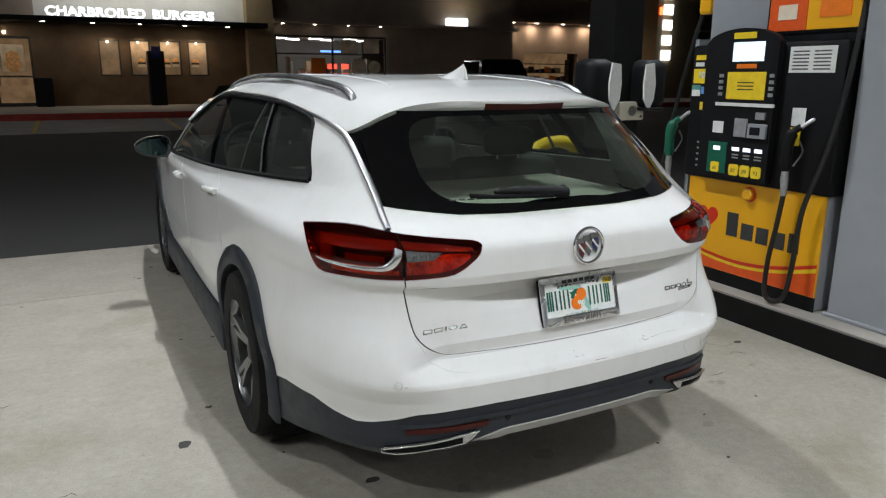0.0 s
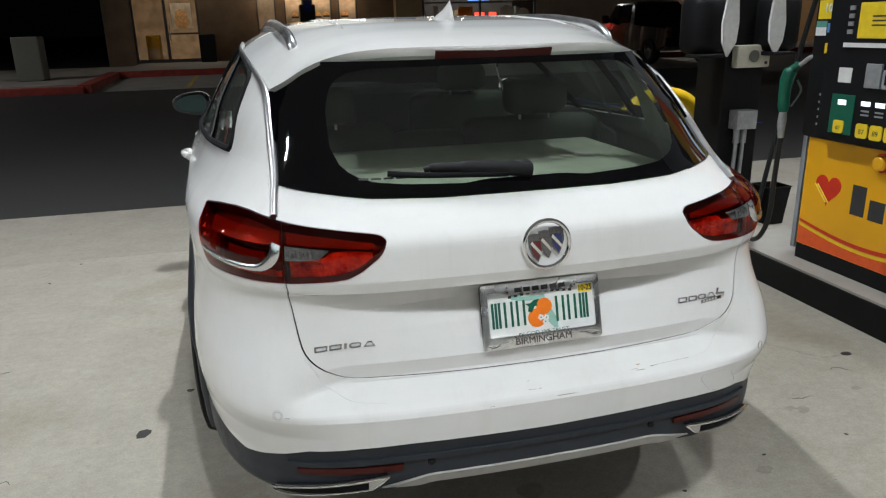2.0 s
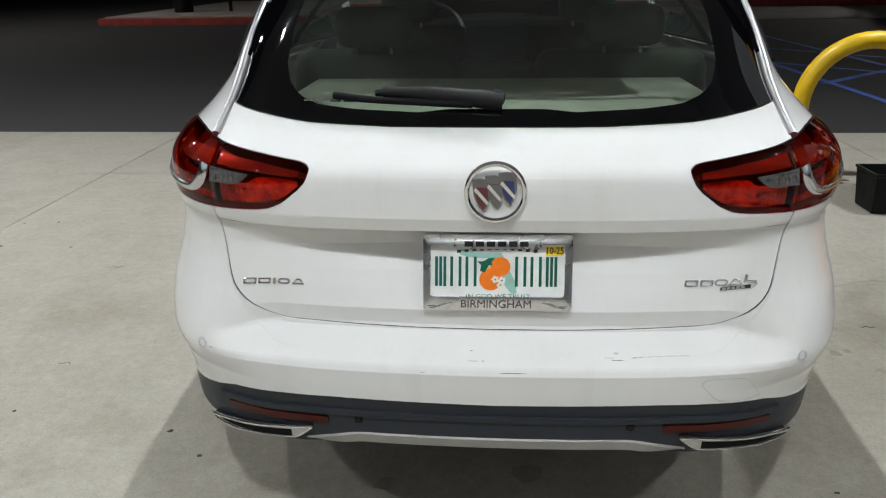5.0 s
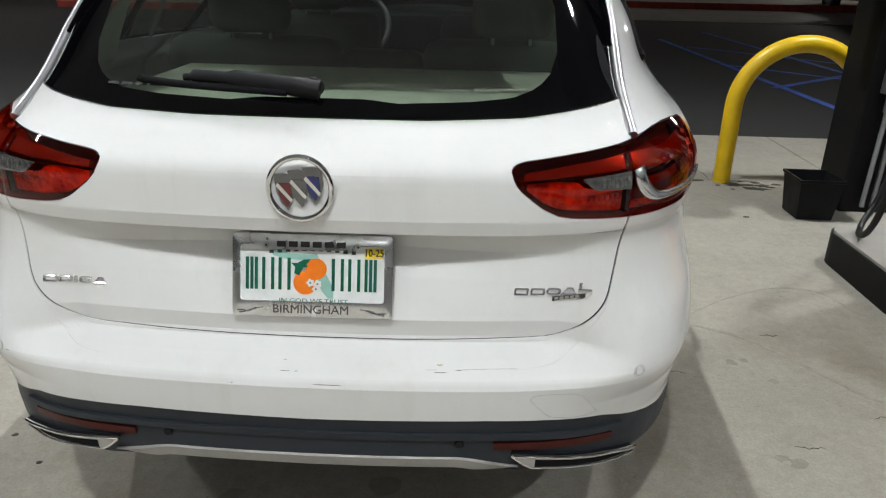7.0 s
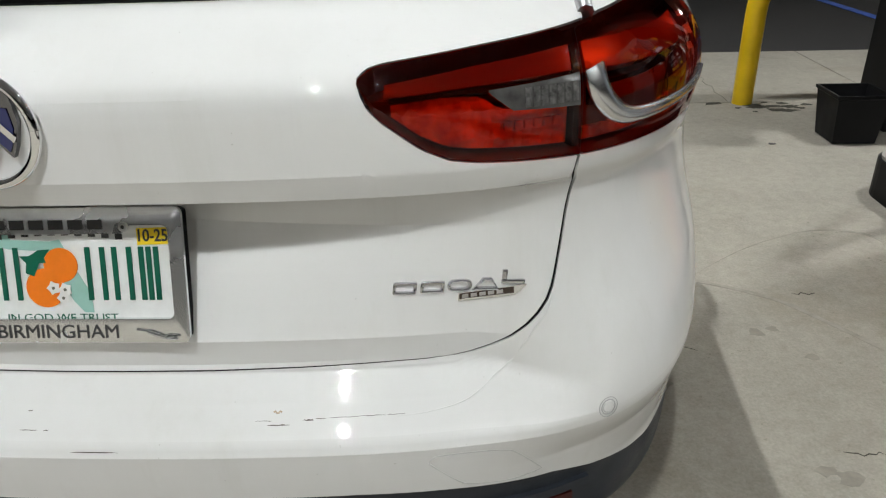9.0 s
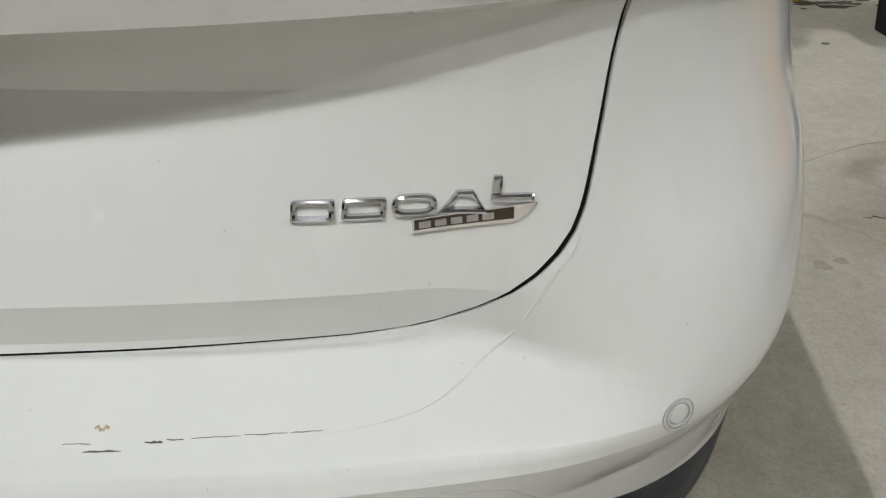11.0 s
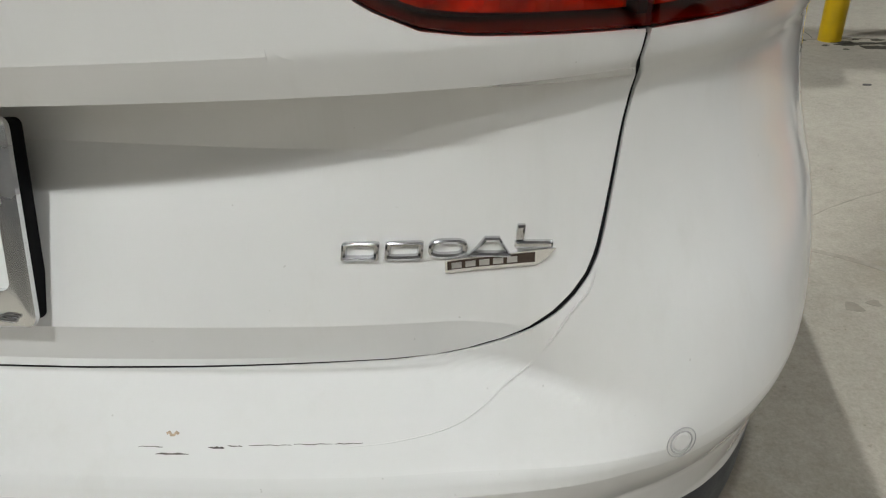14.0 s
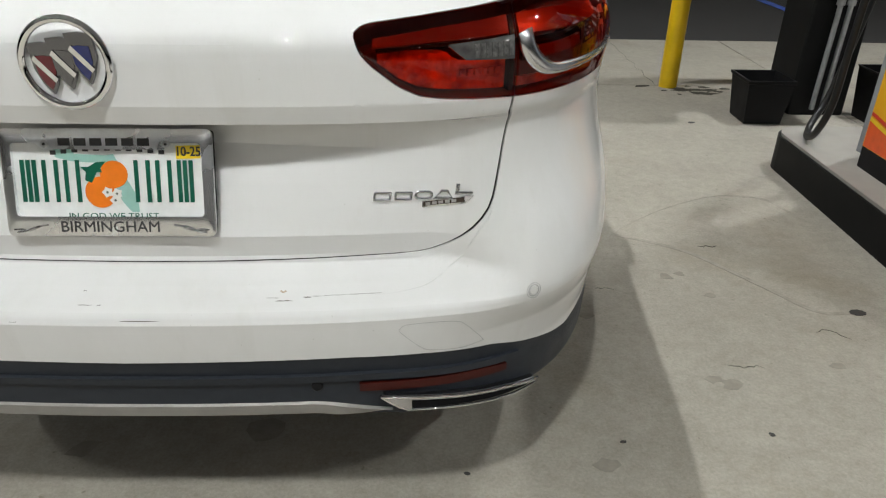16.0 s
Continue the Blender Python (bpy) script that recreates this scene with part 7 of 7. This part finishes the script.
for x in (19.2, 22.52):
    part("upright", box(x, x + 0.08, WY + 3.0, WY + 3.4, 0.36, 2.3), "darktrim", sh)
for k in range(4):
    part("shelf_board", box(19.3, 22.5, WY + 3.0, WY + 3.4, 0.7 + k * 0.45, 0.74 + k * 0.45), "darktrim", sh)
random.seed(3)
for k in range(26):
    x, z = 19.4 + (k % 9) * 0.34, 0.74 + (k // 9) * 0.45
    thing("goods_carton", box(x, x + 0.22, WY + 3.05, WY + 3.25, z, z + random.uniform(0.15, 0.32)), random.choice(("darktrim", "poster", "orange", "blue", "posterlight")), "small boxed goods on the lit shelves", "goods", group="goods on shelves")
tower = thing("wall_8", box(24.6, 27.2, WY - 1.2, WY + 2.4, 0.3, 8.0), "tanwall", "tan tower wall with a vertical lit sign", "wall", kind="structure")
vs = empty("vertical_sign", "vertical lit white sign with a red mark, drawn as bars", "sign")
for k in range(5):
    part("sign_bar", box(24.95, 25.50, WY - 1.30, WY - 1.21, 2.25 + k * 0.72, 2.72 + k * 0.72), "signwhite", vs)
part("sign_heart", box(24.70, 24.83, WY - 1.30, WY - 1.21, 4.4, 4.75), "signred", vs)

# goods and fittings seen in the shop window
random.seed(8)
for k in range(34):
    x, y = 6.1 + (k % 17) * 0.27, WY + 0.9 + (k // 17) * 0.9
    thing("goods_carton", box(x, x + random.uniform(0.12, 0.24), y, y + 0.25, 0.36, random.uniform(1.2, 2.2)), random.choice(("darktrim", "poster", "red", "posterlight", "boxgrey", "tanwall", "skyblue")), "tall packed goods standing inside the shop window", "goods", group="goods in the shop window")

# kerbside things and the dark pickup
thing("utility_box", box(-6.65, -6.0, 19.7, 20.3, 0.30, 1.42, 0.03), "boxgrey", "grey green utility cabinet on the pavement", "utility cabinet")
tb = thing("kerb_sign", tube([(-7.6, 19.8, 0.30), (-7.6, 19.8, 1.0)], 0.05, 10), "black", "orange board on a short black post", "sign")
part("board", box(-8.3, -7.0, 19.75, 19.85, 0.98, 1.42, 0.03), "kerbred", tb, "dull orange board")
thing("litter_bin", lathe([(0.0, 0), (0.26, 0), (0.29, 0.85), (0.24, 0.92), (0.0, 0.94)], Matrix.Translation((-8.9, 19.6, 0.30)), 20), "black", "round black litter bin on the kerb", "bin", smooth=40)

truck = empty("pickup_truck", "black pickup truck parked nose to the shops", "truck", Matrix.Translation((12.0, 20.5, 0.16)))
TR = [(-2.75, 0.55), (-2.75, 1.10), (-0.75, 1.12), (-0.55, 1.80), (-0.35, 1.88), (0.75, 1.88), (1.35, 1.22), (2.55, 1.12), (2.72, 0.95), (2.75, 0.5), (2.3, 0.40), (-2.3, 0.40)]
bm = bmesh.new()
a = [bm.verts.new((-0.98 if z < 1.2 else -0.80, y, z)) for y, z in TR]
b = [bm.verts.new((0.98 if z < 1.2 else 0.80, y, z)) for y, z in TR]
bm.faces.new(a), bm.faces.new(b[::-1])
for k in range(len(TR)):
    j = (k + 1) % len(TR)
    bm.faces.new((a[k], a[j], b[j], b[k]))
bmesh.ops.bevel(bm, geom=bm.edges[:], offset=0.05, segments=2, affect="EDGES")
part("body", bm, "truck", truck, smooth=40)
for sg in (-1, 1):
    for y0, y1 in ((-0.42, 0.28), (0.34, 0.95)):
        o = [(y0, 1.24), (y1 + (0.12 if y1 > 0.5 else 0), 1.24), (y1 - (0.18 if y1 > 0.5 else 0), 1.78), (y0 + 0.05, 1.78)]
        part("side_window", plate(o, lambda u, v, w, sg=sg: Vector((sg * (0.965 - (v - 1.2) * 0.27 + w), u, v)), 0.006), "glassblack", truck)
    part("tail_lamp", box(sg * 0.84, sg * 1.0, -2.78, -2.66, 0.80, 1.08, 0.02), "redbar", truck, "red tail lamp")
    for y in (-1.75, 1.75):
        tw = part("wheel", lathe([(0.24, -0.11), (0.36, -0.12), (0.39, -0.08), (0.39, 0.08), (0.36, 0.12), (0.24, 0.11)], Matrix.Translation((sg * 0.90, y, 0.40)) @ Matrix.Rotation(radians(90 * sg), 4, "Y"), 28, cap=False), "tyre", truck, smooth=50)
        rim = lathe([(0.24, 0.09), (0.22, 0.06), (0.05, 0.09), (0.0, 0.09)], Matrix.Translation((sg * 0.90, y, 0.40)) @ Matrix.Rotation(radians(90 * sg), 4, "Y"), 10, cap=False)
        part("rim", rim, "rim", tw)
    part("mirror", box(sg * 1.0, sg * 1.22, 0.85, 0.98, 1.22, 1.48, 0.03), "truck", truck)

# blue bay lines on the drive behind the bollard
lines = empty("bay_markings", "faded blue painted bay lines on asphalt", "road marking", kind="structure")
for x0, y0, x1, y1 in ((3.8, 13.0, 4.1, 5.6), (3.9, 9.6, 6.3, 7.3), (3.9, 7.6, 7.2, 10.4), (5.1, 14.6, 5.4, 8.8), (4.0, 11.8, 6.4, 9.4)):
    d = Vector((x1 - x0, y1 - y0)).normalized()
    nn = Vector((-d.y, d.x)) * 0.05
    o = [(x0 + nn.x, y0 + nn.y), (x0 - nn.x, y0 - nn.y), (x1 - nn.x, y1 - nn.y), (x1 + nn.x, y1 + nn.y)]
    part("line", plate(o, lambda u, v, w: Vector((u, v, ground_z(v) + 0.004 + w)), 0.002), "linered", lines)
